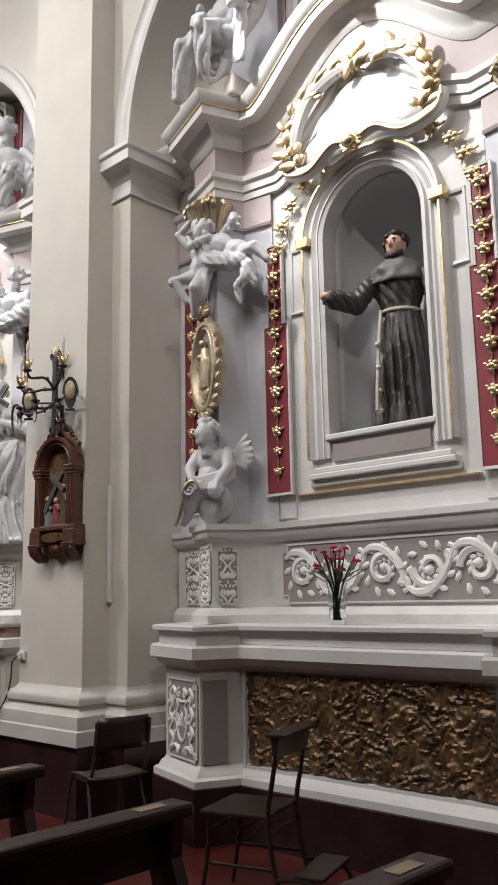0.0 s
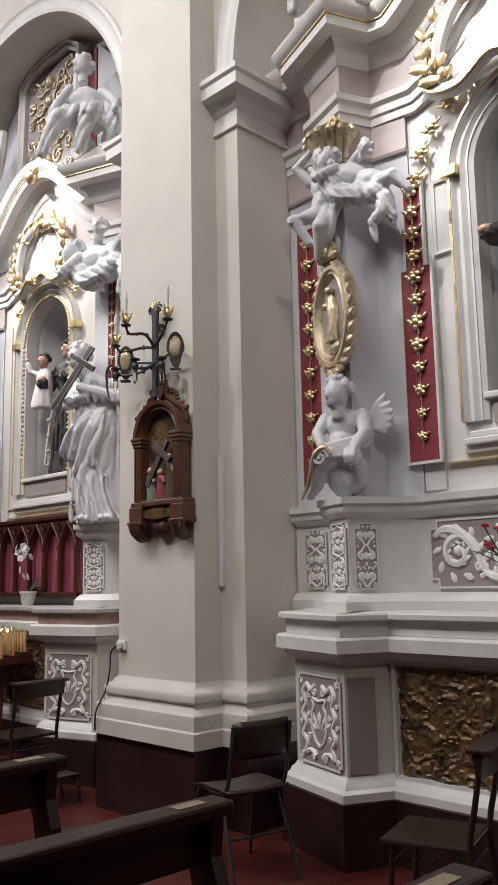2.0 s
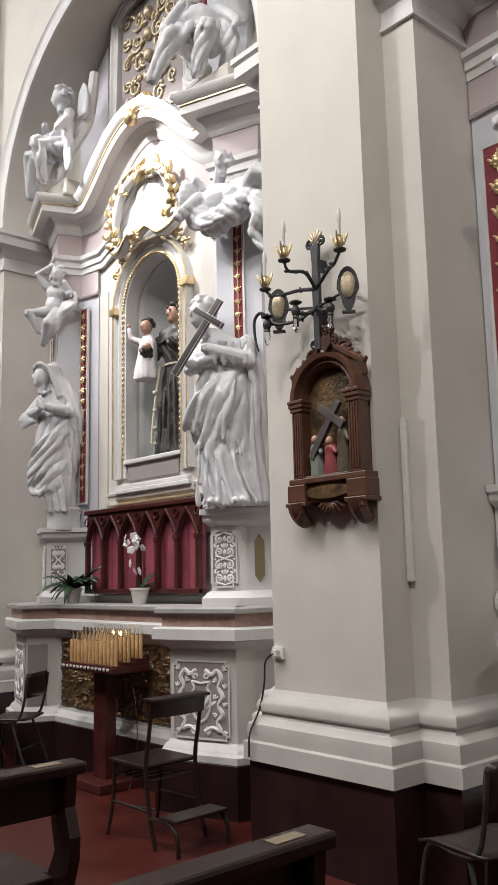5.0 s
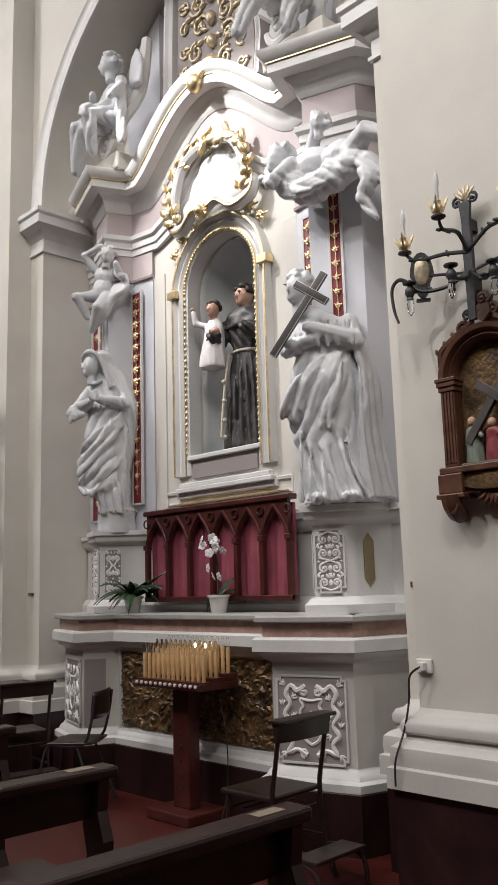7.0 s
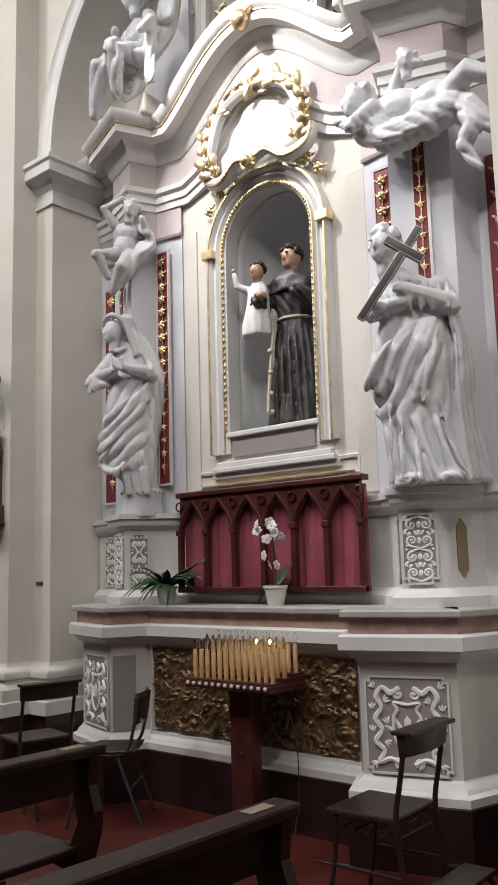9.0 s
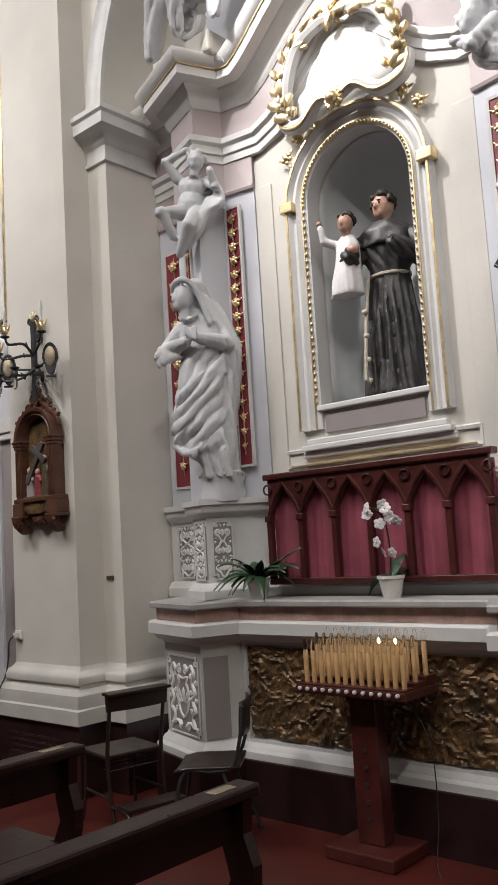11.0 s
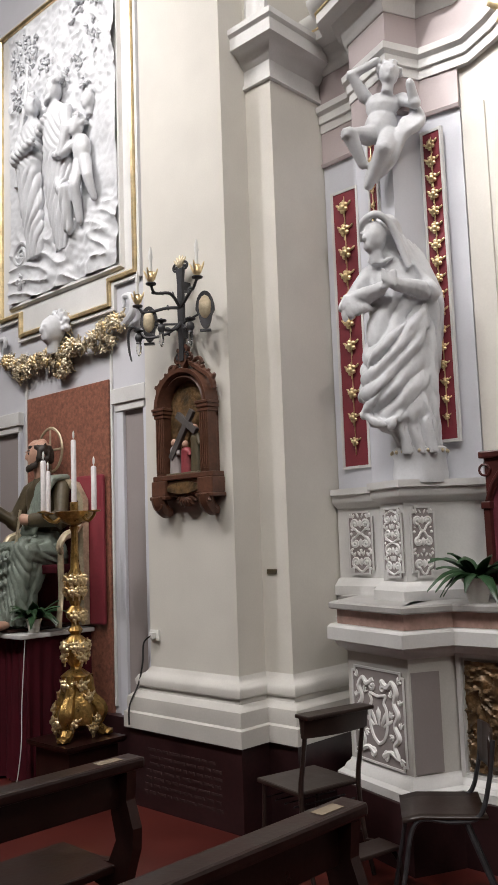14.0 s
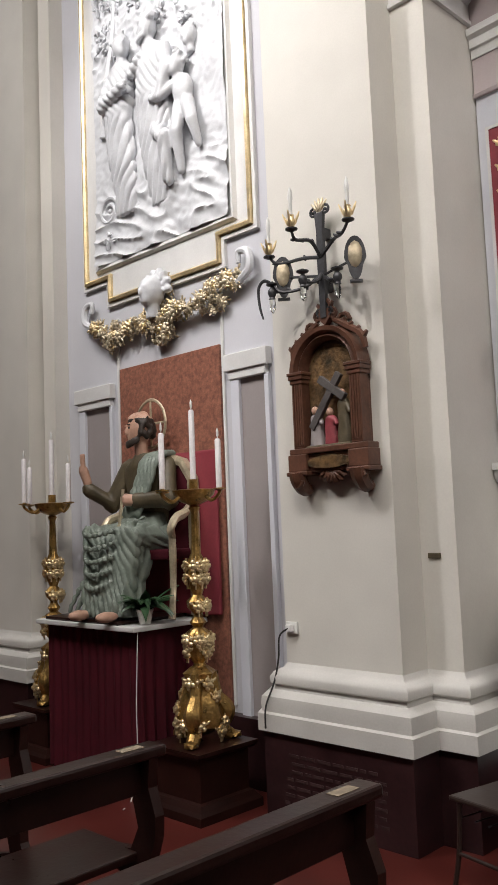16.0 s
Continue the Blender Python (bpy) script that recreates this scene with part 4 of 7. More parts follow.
def veiled_woman():
    out, bm = bmesh.new(), bmesh.new()
    draped(bm, [(0.0, 0.10, 0.10, 0.06, 0), (0.12, 0.13, 0.12, 0.04, 0), (0.18, 0.19, 0.15, -0.02, -0.01), (0.34, 0.205, 0.165, -0.04, -0.02), (0.50, 0.205, 0.165, -0.04, -0.01), (0.68, 0.175, 0.15, -0.03, 0), (0.84, 0.155, 0.13, -0.03, 0), (0.98, 0.155, 0.11, -0.03, 0), (1.05, 0.11, 0.09, -0.05, 0), (1.10, 0.05, 0.05, -0.09, -0.02)], 6, 0.05, 0.8, 2.0)
    head_lump(bm, (-0.125, -0.105, 1.165), 0.086, -48)
    # veil over the head, down the back and out past the elbow
    draped(bm, [(0.34, 0.02, 0.05, 0.16, 0.03), (0.58, 0.045, 0.08, 0.175, 0.03), (0.80, 0.085, 0.11, 0.165, 0.03), (0.98, 0.125, 0.11, 0.07, 0.06), (1.10, 0.11, 0.10, 0.0, 0.05), (1.20, 0.10, 0.10, -0.06, 0.02), (1.265, 0.085, 0.095, -0.065, -0.015), (1.31, 0.03, 0.04, -0.05, -0.01)], 6, 0.05, 0.3, 5.0)
    bezier_tube(bm, [(-0.20, -0.04, 1.17), (-0.19, -0.12, 1.245), (-0.11, -0.165, 1.275), (-0.03, -0.14, 1.22), (0.02, -0.115, 1.10), (0.06, -0.11, 0.98)], [0.016, 0.02, 0.022, 0.022, 0.024, 0.02], 7)
    for k in range(4):
        bezier_tube(bm, [(0.0 + 0.03 * k, -0.09 + 0.03 * k, 1.20 - 0.02 * k), (0.09 + 0.025 * k, -0.08 + 0.02 * k, 1.02), (0.19 + 0.015 * k, -0.07 + 0.03 * k, 0.82), (0.18, -0.05 + 0.03 * k, 0.60), (0.15, -0.04, 0.40)], [0.012, 0.016, 0.018, 0.016, 0.008], 6)
    limb(bm, [(-0.17, 0.0, 1.0), (-0.265, -0.06, 0.84), (-0.09, -0.19, 0.865)], [0.05, 0.06, 0.036])
    limb(bm, [(0.10, 0.0, 1.0), (0.17, -0.09, 0.85), (-0.02, -0.195, 0.88)], [0.05, 0.06, 0.036])
    # wide cuffs hanging from the wrists
    for k in range(5):
        bezier_tube(bm, [(-0.30 + 0.03 * k, -0.10, 0.86), (-0.33 + 0.035 * k, -0.11, 0.79), (-0.31 + 0.04 * k, -0.10, 0.73 + 0.012 * k)], [0.02, 0.022, 0.010], 6)
    for k in range(4):
        tube(bm, [(-0.10 + 0.012 * k, -0.225, 0.855 + 0.022 * k), (-0.01, -0.24, 0.875 + 0.022 * k)], 0.013, 6)
        tube(bm, [(-0.02 - 0.012 * k, -0.245, 0.86 + 0.02 * k), (-0.09, -0.245, 0.90 + 0.018 * k)], 0.010, 6)
    # neckline
    bezier_tube(bm, [(-0.17, -0.07, 1.05), (-0.10, -0.125, 1.02), (-0.02, -0.11, 1.05)], 0.013, 6)
    # mantle swept from the hip across to the knee in long diagonal folds
    for k in range(7):
        f = k / 6
        bezier_tube(bm, [(0.15, -0.06, 0.80 - 0.10 * f), (0.07 + 0.02 * f, -0.155, 0.70 - 0.14 * f), (-0.10, -0.185, 0.56 - 0.19 * f), (-0.21, -0.13, 0.42 - 0.17 * f), (-0.25 + 0.05 * f, -0.05, 0.29 - 0.12 * f)], [0.008, 0.017 + 0.008 * (k % 2), 0.024, 0.022, 0.012], 7)
    # hem of the mantle and the gown that falls below it
    bezier_tube(bm, [(-0.25, 0.02, 0.24), (-0.21, -0.12, 0.20), (-0.10, -0.17, 0.15), (0.0, -0.165, 0.22), (0.10, -0.13, 0.34), (0.17, -0.04, 0.50)], [0.016, 0.022, 0.024, 0.022, 0.02, 0.012], 7)
    for k in range(6):
        x = -0.04 + 0.035 * k
        bezier_tube(bm, [(x - 0.03, -0.13, 0.30), (x, -0.135, 0.16), (x + 0.02, -0.12, 0.0)], [0.012, 0.017, 0.02], 6)
    for k in range(3):
        bezier_tube(bm, [(0.15, -0.05 + 0.04 * k, 0.66), (0.165, -0.07 + 0.04 * k, 0.34), (0.15 + 0.01 * k, -0.06 + 0.04 * k, 0.02)], [0.012, 0.02, 0.018], 6)
    fuse(out, bm, 0.009, 0, 1)
    pleat(out, 0.040, (0.60, 0.25, -0.74), 0.085, 0.15, 0.82, 1.0, 2.4, x1=0.13)
    pleat(out, 0.040, (0.95, 0.6, 0.25), 0.060, -0.1, 0.22, 2.0, 1.2)
    pleat(out, 0.030, (0.8, 0.75, 0.35), 0.070, 0.22, 1.15, 3.0, 1.2, x0=0.12)
    crease(out, 0.005, 16.0, 0.3, 1.0, -0.5, 1.0)
    lathe(out, [(0.12, -0.16), (0.15, -0.15), (0.155, -0.10), (0.145, -0.02), (0.155, 0.0), (0.155, 0.03), (0.13, 0.045)], 24, 0.06, 0.02)
    for k in range(20):
        a = 2 * math.pi * k / 20
        ball(out, (0.06 + 0.156 * math.cos(a), 0.02 + 0.156 * math.sin(a), 0.014), (0.012, 0.012, 0.012), 1, 1)
    return out


def cross_bearer():
    out, bm = bmesh.new(), bmesh.new()
    draped(bm, [(0.0, 0.255, 0.17, 0.06, 0), (0.10, 0.23, 0.165, 0.04, 0), (0.36, 0.225, 0.165, 0.0, 0), (0.46, 0.245, 0.175, -0.02, 0), (0.70, 0.265, 0.185, -0.04, 0), (0.94, 0.21, 0.165, -0.02, 0), (1.08, 0.185, 0.15, -0.02, 0), (1.20, 0.18, 0.135, -0.03, 0.01), (1.28, 0.10, 0.09, -0.08, 0), (1.33, 0.05, 0.06, -0.12, -0.02)], 7, 0.045, 0.5, 7.0)
    head_lump(bm, (-0.16, -0.10, 1.435), 0.105, -30)
    curls(bm, (-0.155, -0.08, 1.45), 0.108, 3, 46, -0.1, -30)
    limb(bm, [(0.15, 0.0, 1.20), (0.21, -0.12, 1.04), (-0.08, -0.225, 1.13)], [0.07, 0.072, 0.042])
    limb(bm, [(-0.20, 0.0, 1.18), (-0.24, -0.12, 1.02), (-0.05, -0.20, 1.06)], [0.062, 0.06, 0.04])
    ball(bm, (-0.20, -0.22, 1.03), (0.05, 0.035, 0.035), 2)
    # sleeve folds
    for k in range(5):
        bezier_tube(bm, [(0.19 - 0.05 * k, -0.08 - 0.02 * k, 1.19), (0.20 - 0.055 * k, -0.17 - 0.012 * k, 1.08), (0.22 - 0.06 * k, -0.12 - 0.02 * k, 1.0)], [0.012, 0.016, 0.012], 6)
        bezier_tube(bm, [(-0.22 + 0.03 * k, -0.06, 1.24 - 0.01 * k), (-0.19 + 0.035 * k, -0.14, 1.12), (-0.21 + 0.05 * k, -0.15, 0.98)], [0.012, 0.014, 0.010], 6)
    # mantle round the hips, fanning down from the waist
    for k in range(8):
        f = k / 7
        bezier_tube(bm, [(0.13 - 0.10 * f, -0.165, 0.96), (0.10 - 0.25 * f, -0.20, 0.80), (0.06 - 0.34 * f, -0.20 + 0.06 * f, 0.62), (0.02 - 0.31 * f, -0.185 + 0.09 * f, 0.46 + 0.10 * f)], [0.008, 0.018 + 0.008 * (k % 2), 0.022, 0.016], 7)
    # the loose end of it that falls behind the arm to the ground
    for k in range(6):
        bezier_tube(bm, [(0.19 + 0.012 * k, -0.10 + 0.035 * k, 1.08), (0.235 + 0.012 * k, -0.11 + 0.035 * k, 0.80), (0.225 + 0.016 * k, -0.10 + 0.035 * k, 0.42), (0.26 + 0.022 * k, -0.09 + 0.03 * k, 0.02)], [0.018, 0.028, 0.026, 0.03], 7)
    # gown below the mantle
    for k in range(9):
        x = -0.20 + 0.05 * k
        bezier_tube(bm, [(x * 0.75 - 0.02, -0.15, 0.46), (x * 0.85 + 0.03 * math.sin(k * 2.3), -0.175, 0.24), (x * 1.1 + 0.04, -0.165 - 0.02 * (k % 2), 0.01)], [0.008, 0.012, 0.018], 7)
    for x in (-0.06, 0.14):
        ball(bm, (x, -0.19, 0.025), (0.045, 0.09, 0.035), 2)
    fuse(out, bm, 0.0095, 0, 1)
    pleat(out, 0.040, (0.84, 0.3, -0.44), 0.100, 0.36, 0.99, 1.5, 1.5, x1=0.17)
    pleat(out, 0.034, (0.93, 0.4, 0.26), 0.080, -0.1, 0.40, 4.0, 1.3, x1=0.18)
    pleat(out, 0.036, (0.9, 0.8, 0.1), 0.080, 0.0, 1.10, 7.0, 1.2, x0=0.17)
    crease(out, 0.005, 16.0, 0.3, 5.0, -0.5, 1.2)
    m = pose(-0.10, -0.275, 1.24, 0, 35, 0)
    box(out, -0.024, 0.024, -0.02, 0.02, -0.36, 0.27, 0.004, m, 1)
    box(out, -0.13, 0.12, -0.024, 0.024, 0.09, 0.14, 0.004, m, 1)
    return out


def putto(lying=False, drape=True, arms=True):
    out, bm = bmesh.new(), bmesh.new()
    ball(bm, (0, 0, 0.0), (0.115, 0.095, 0.14), 2)
    ball(bm, (0, 0.0, 0.15), (0.12, 0.085, 0.11), 2)
    head_lump(bm, (0.03, -0.07, 0.36), 0.085, 15)
    curls(bm, (0.03, -0.05, 0.37), 0.088, 11, 30)
    if arms:
        limb(bm, [(-0.12, 0, 0.22), (-0.22, -0.06, 0.36), (-0.06, -0.05, 0.47)], [0.05, 0.045, 0.03])
        limb(bm, [(0.12, 0, 0.21), (0.22, -0.1, 0.12), (0.18, -0.16, 0.24)], [0.05, 0.045, 0.03])
    limb(bm, [(-0.07, -0.03, -0.08), (-0.18, -0.17, -0.14), (-0.08, -0.10, -0.33)], [0.075, 0.062, 0.035])
    limb(bm, [(0.07, -0.02, -0.08), (0.05, -0.15, -0.24), (-0.04, -0.05, -0.46)], [0.075, 0.062, 0.035])
    if drape:
        for k in range(6):
            bezier_tube(bm, [(0.20, 0.02, 0.18 - 0.03 * k), (0.26 - 0.02 * k, -0.06, 0.0), (0.10, -0.08, -0.14 - 0.03 * k), (-0.06, -0.02, -0.35 - 0.02 * k)], [0.03, 0.04, 0.035, 0.02], 7)
    fuse(out, bm, 0.010, 0, 2)
    return out


def lying_angel():
    out, bm = bmesh.new(), bmesh.new()
    ball(bm, (0.02, 0, 0), (0.20, 0.11, 0.12), 2)
    ball(bm, (0.26, 0, -0.03), (0.16, 0.12, 0.12), 2)
    head_lump(bm, (-0.22, -0.08, 0.10), 0.095, -60)
    curls(bm, (-0.21, -0.05, 0.12), 0.10, 5, 34)
    limb(bm, [(-0.1, -0.08, 0.03), (-0.2, -0.2, -0.12), (-0.32, -0.15, -0.03)], [0.055, 0.05, 0.03])
    limb(bm, [(-0.05, 0.05, 0.08), (0.08, -0.02, 0.24), (0.2, -0.05, 0.22)], [0.055, 0.045, 0.03])
    limb(bm, [(0.34, -0.02, -0.05), (0.52, -0.10, 0.02), (0.70, -0.06, -0.08)], [0.09, 0.07, 0.04])
    limb(bm, [(0.34, 0.02, -0.08), (0.50, -0.06, -0.18), (0.62, -0.05, -0.34)], [0.09, 0.07, 0.04])
    head_lump(bm, (0.12, -0.06, 0.26), 0.07, 30)
    curls(bm, (0.12, -0.04, 0.27), 0.073, 8, 22)
    for x, z, a, b in ((-0.12, -0.12, 0.14, 0.10), (0.04, -0.20, 0.17, 0.11), (0.22, -0.17, 0.15, 0.12), (0.36, -0.14, 0.13, 0.10)):
        ball(bm, (x, -0.05, z), (a, 0.10, b), 2)
    for k in range(3):
        bezier_tube(bm, [(-0.20, -0.08, -0.06 - 0.05 * k), (0.0, -0.15, -0.19 - 0.03 * k), (0.28, -0.11, -0.13 - 0.04 * k)], [0.018, 0.028, 0.018], 7)
    bezier_tube(bm, [(0.4, -0.05, -0.1), (0.52, -0.1, -0.3), (0.46, -0.08, -0.42), (0.55, -0.06, -0.58)], [0.05, 0.06, 0.05, 0.015], 8)
    fuse(out, bm, 0.011, 0, 1)
    pleat(out, 0.018, (0.45, 0.3, 0.8), 0.07, -0.9, -0.02, 3.0, 2.6)
    crease(out, 0.006, 20.0, 0.3, 1.0, -0.9, -0.02)
    return out


def seated_angel():
    out, bm = bmesh.new(), bmesh.new()
    ball(bm, (0, 0, 0.30), (0.15, 0.11, 0.20), 2)
    head_lump(bm, (-0.03, -0.03, 0.68), 0.095, -35)
    curls(bm, (-0.02, -0.01, 0.69), 0.10, 6, 34)
    limb(bm, [(-0.15, 0, 0.44), (-0.25, -0.08, 0.26), (-0.1, -0.16, 0.40)], [0.055, 0.05, 0.035])
    limb(bm, [(0.15, 0, 0.44), (0.28, -0.06, 0.30), (0.30, -0.16, 0.18)], [0.055, 0.05, 0.03])
    limb(bm, [(-0.06, -0.02, 0.12), (-0.18, -0.26, 0.08), (-0.32, -0.22, -0.24)], [0.10, 0.085, 0.05])
    limb(bm, [(0.08, -0.02, 0.12), (0.10, -0.28, 0.10), (0.0, -0.2, -0.2)], [0.10, 0.085, 0.05])
    for k in range(9):
        f = k / 8
        bezier_tube(bm, [(0.14, -0.02, 0.30 - 0.1 * f), (-0.05 - 0.1 * f, -0.22, 0.14), (-0.22 - 0.1 * f, -0.22 + 0.05 * f, -0.1 - 0.14 * f)], [0.03, 0.045, 0.02], 7)
        bezier_tube(bm, [(0.16, 0.02, 0.40), (0.22 + 0.05 * f, -0.04, 0.2), (0.16 + 0.08 * f, -0.02, -0.10 - 0.06 * math.sin(3 * f))], [0.02, 0.04, 0.024], 7)
    for k in range(9):
        leaf_lump(bm, 0.12, 0.10, 0.42, math.radians(62 - 9 * k), 0.36 - 0.012 * k, 0.085, 0.04)
    fuse(out, bm, 0.012, 0, 1)
    pleat(out, 0.028, (0.75, 0.35, -0.4), 0.075, -0.9, 0.34, 4.0, 2.4)
    crease(out, 0.006, 17.0, 0.2, 1.0, -0.9, 0.3)
    return out


def bust_angel():
    """Half-figure of a winged child leaning over a scroll."""
    out, bm = bmesh.new(), bmesh.new()
    ball(bm, (0, 0, 0.43), (0.125, 0.09, 0.12), 2)
    ball(bm, (-0.01, -0.015, 0.31), (0.105, 0.09, 0.11), 2)
    ball(bm, (0.0, 0.02, 0.12), (0.15, 0.10, 0.16), 2)
    head_lump(bm, (-0.01, -0.085, 0.625), 0.094, -25)
    curls(bm, (-0.01, -0.06, 0.645), 0.10, 9, 44, -0.2, -25)
    limb(bm, [(0.12, 0, 0.49), (0.175, -0.09, 0.36), (0.13, -0.17, 0.25)], [0.05, 0.045, 0.032])
    limb(bm, [(-0.12, 0, 0.49), (-0.16, -0.07, 0.38), (-0.11, -0.12, 0.29)], [0.05, 0.042, 0.03])
    for k in range(6):
        leaf_lump(bm, 0.13, 0.05, 0.44, math.radians(52 - 16 * k), 0.25 - 0.015 * k, 0.065, 0.03)
    for k in range(4):
        bezier_tube(bm, [(0.20, -0.02, 0.40 - 0.03 * k), (0.10, -0.13, 0.32 - 0.028 * k), (-0.10, -0.11, 0.30 - 0.03 * k)], [0.016, 0.02, 0.012], 7)
    bezier_tube(bm, [(-0.27, 0.0, -0.02), (-0.20, -0.03, 0.07), (-0.13, -0.07, 0.19), (-0.02, -0.07, 0.24), (0.09, -0.06, 0.19)], [0.03, 0.055, 0.07, 0.075, 0.06], 10)
    ball(bm, (0.12, -0.165, 0.20), (0.06, 0.05, 0.06), 2)
    for k in range(4):
        tube(bm, [(0.085 + 0.022 * k, -0.20, 0.255), (0.085 + 0.022 * k, -0.222, 0.20), (0.09 + 0.02 * k, -0.205, 0.15)], 0.011, 6)
    fuse(out, bm, 0.0095, 0, 1)
    volute(out, -0.115, 0.215, 0.058, 0, 1, 1.6, 0.012, -0.145, 20, 6)
    bezier_tube(out, [(-0.30, -0.04, -0.03), (-0.235, -0.09, 0.04), (-0.19, -0.125, 0.13), (-0.15, -0.145, 0.24), (-0.08, -0.15, 0.28), (-0.04, -0.145, 0.23)], [0.010, 0.014, 0.016, 0.018, 0.016, 0.010], 7, mi=1)
    return out


def friar(child=False, arm=True):
    """Painted saint in a dark habit with a rope belt."""
    out, bm = bmesh.new(), bmesh.new()
    draped(bm, [(0.0, 0.19, 0.15, 0, 0), (0.3, 0.165, 0.13, 0, 0), (0.68, 0.125, 0.10, 0, 0), (0.75, 0.12, 0.095, 0, 0), (0.85, 0.15, 0.11, 0, 0), (0.96, 0.165, 0.115, 0, 0), (1.04, 0.09, 0.08, 0, 0)], 9, 0.10, 0.15, 3.0)
    if arm:
        limb(bm, [(-0.16, 0, 0.95), (-0.25, -0.10, 0.78), (-0.38, -0.20, 0.80)], [0.065, 0.075, 0.06])
        limb(bm, [(0.16, 0, 0.95), (0.24, -0.06, 0.76), (0.27, -0.16, 0.92)], [0.065, 0.07, 0.05])
    else:
        limb(bm, [(-0.16, 0, 0.95), (-0.22, -0.12, 0.78), (-0.16, -0.2, 0.84)], [0.065, 0.075, 0.055])
        limb(bm, [(0.16, 0, 0.95), (0.23, -0.08, 0.78), (0.1, -0.2, 0.86)], [0.065, 0.07, 0.05])
    for k in range(9):
        a = -0.2 - k * 0.34
        bezier_tube(bm, [(0.115 * math.cos(a), 0.095 * math.sin(a), 0.70), (0.15 * math.cos(a), 0.13 * math.sin(a), 0.4), (0.19 * math.cos(a + 0.1), 0.16 * math.sin(a + 0.1), 0.02)], [0.008, 0.014, 0.018], 6)
    fuse(out, bm, 0.011, 0, 1)
    pleat(out, 0.022, (0.9, 0.6, 0.05), 0.045, -0.2, 0.70, 2.0, 0.9)
    pleat(out, 0.02, (0.8, 0.2, 0.6), 0.045, 0.72, 0.96, 3.0, 1.6)
    bm = bmesh.new()
    draped(bm, [(0.90, 0.17, 0.13, 0, -0.01), (0.98, 0.175, 0.125, 0, 0), (1.05, 0.10, 0.09, 0, 0)], 7, 0.05, 0.2, 1.0, rings=10)
    fuse(out, bm, 0.011, 4, 1)
    hd = (0, -0.03, 1.145)
    bm = bmesh.new()
    head_lump(bm, hd, 0.082, -20)
    fuse(out, bm, 0.008, 1, 2)
    ball(out, (-0.40 if arm else -0.14, -0.22, 0.81 if arm else 0.86), (0.04, 0.035, 0.03), 2, 1)
    bm = bmesh.new()
    curls(bm, hd, 0.082, 2, 80, 0.0, -20)
    if arm:
        beard(bm, hd, 0.082, -20)
    fuse(out, bm, 0.009, 2, 1)
    eyes(out, hd, 0.082, -20, 2)
    bezier_tube(out, [(0.12 * math.cos(k * 0.5236), 0.098 * math.sin(k * 0.5236), 0.725) for k in range(13)], 0.012, 6, 3, mi=3)
    bezier_tube(out, [(-0.10, -0.10, 0.72), (-0.115, -0.135, 0.5), (-0.13, -0.16, 0.25), (-0.135, -0.17, 0.1)], 0.011, 6, mi=3)
    for z in (0.5, 0.36, 0.22, 0.1):
        ball(out, (-0.12, -0.15, z), 0.02, 1, 3)
    if child:
        bm = bmesh.new()
        draped(bm, [(0.62, 0.10, 0.08, -0.22, -0.14), (0.75, 0.085, 0.07, -0.21, -0.14), (0.92, 0.07, 0.06, -0.2, -0.13), (0.98, 0.04, 0.04, -0.2, -0.13)], 6, 0.1, 0.3, 2.0, rings=20)
        limb(bm, [(-0.26, -0.14, 0.93), (-0.33, -0.18, 0.96), (-0.34, -0.2, 1.04)], [0.03, 0.028, 0.02])
        fuse(out, bm, 0.01, 5, 1)
        bm = bmesh.new()
        head_lump(bm, (-0.2, -0.15, 1.05), 0.058, -10)
        fuse(out, bm, 0.007, 1, 1)
        ball(out, (-0.345, -0.2, 1.065), 0.02, 1, 1)
        bm = bmesh.new()
        curls(bm, (-0.2, -0.14, 1.055), 0.06, 4, 40, 0.0)
        fuse(out, bm, 0.008, 2, 1)
    return out


PEDTOP = 2.03
A, B = 0.05, 5.35
SMATS = [STATUE, OLDGOLD]
statue("statue", "white plaster statue of a veiled woman with folded arms", pose(A - 1.23, 0.47, PEDTOP + 0.15, 0, 0, 32) @ Matrix.Diagonal((1.04, 1.0, 1.12, 1)), veiled_woman(), SMATS, "statues beside the niche")
statue("statue", "white plaster statue of a robed figure hugging a dark cross", pose(A + 1.36, 0.42, PEDTOP + 0.005, 0, 0, 30) @ Matrix.Scale(1.0, 4), cross_bearer(), [STATUE, CROSSWOOD], "statues beside the niche")
statue("statue", "white plaster winged child bearing the cornice on raised arm", pose(A - 1.28, 0.44, 4.22, 0, 8, 30) @ Matrix.Diagonal((0.92, 0.95, 0.86, 1)), putto(), [STATUE], "stucco children under the cornice")
statue("statue", "white plaster pair of floating angels with drapery", pose(A + 1.34, 0.36, 4.36, 0, 0, 5) @ Matrix.Scale(1.0, 4), lying_angel(), [STATUE], "stucco children under the cornice")
statue("statue", "painted wooden friar holding a child in white", pose(A + 0.05, 0.96, 2.60, 0, 0, 14) @ Matrix.Scale(1.14, 4), friar(True, False), [HABIT, SKIN, HAIR, ROPE, HABIT, PETAL], "saints in the niches")
statue("statue", "painted bearded friar in a dark habit with rope belt", pose(B + 0.03, 0.98, 2.60, 0, 0, 24) @ Matrix.Scale(1.14, 4), friar(False, True), [HABIT, SKIN, HAIR, ROPE, COWL], "saints in the niches")
statue("statue", "white plaster half-figure of a child over a scroll", pose(B - 1.27, 0.43, PEDTOP + 0.04, 0, 0, 16) @ Matrix.Scale(0.98, 4), bust_angel(), [STATUE, OLDGOLD], "stucco children on pedestals")
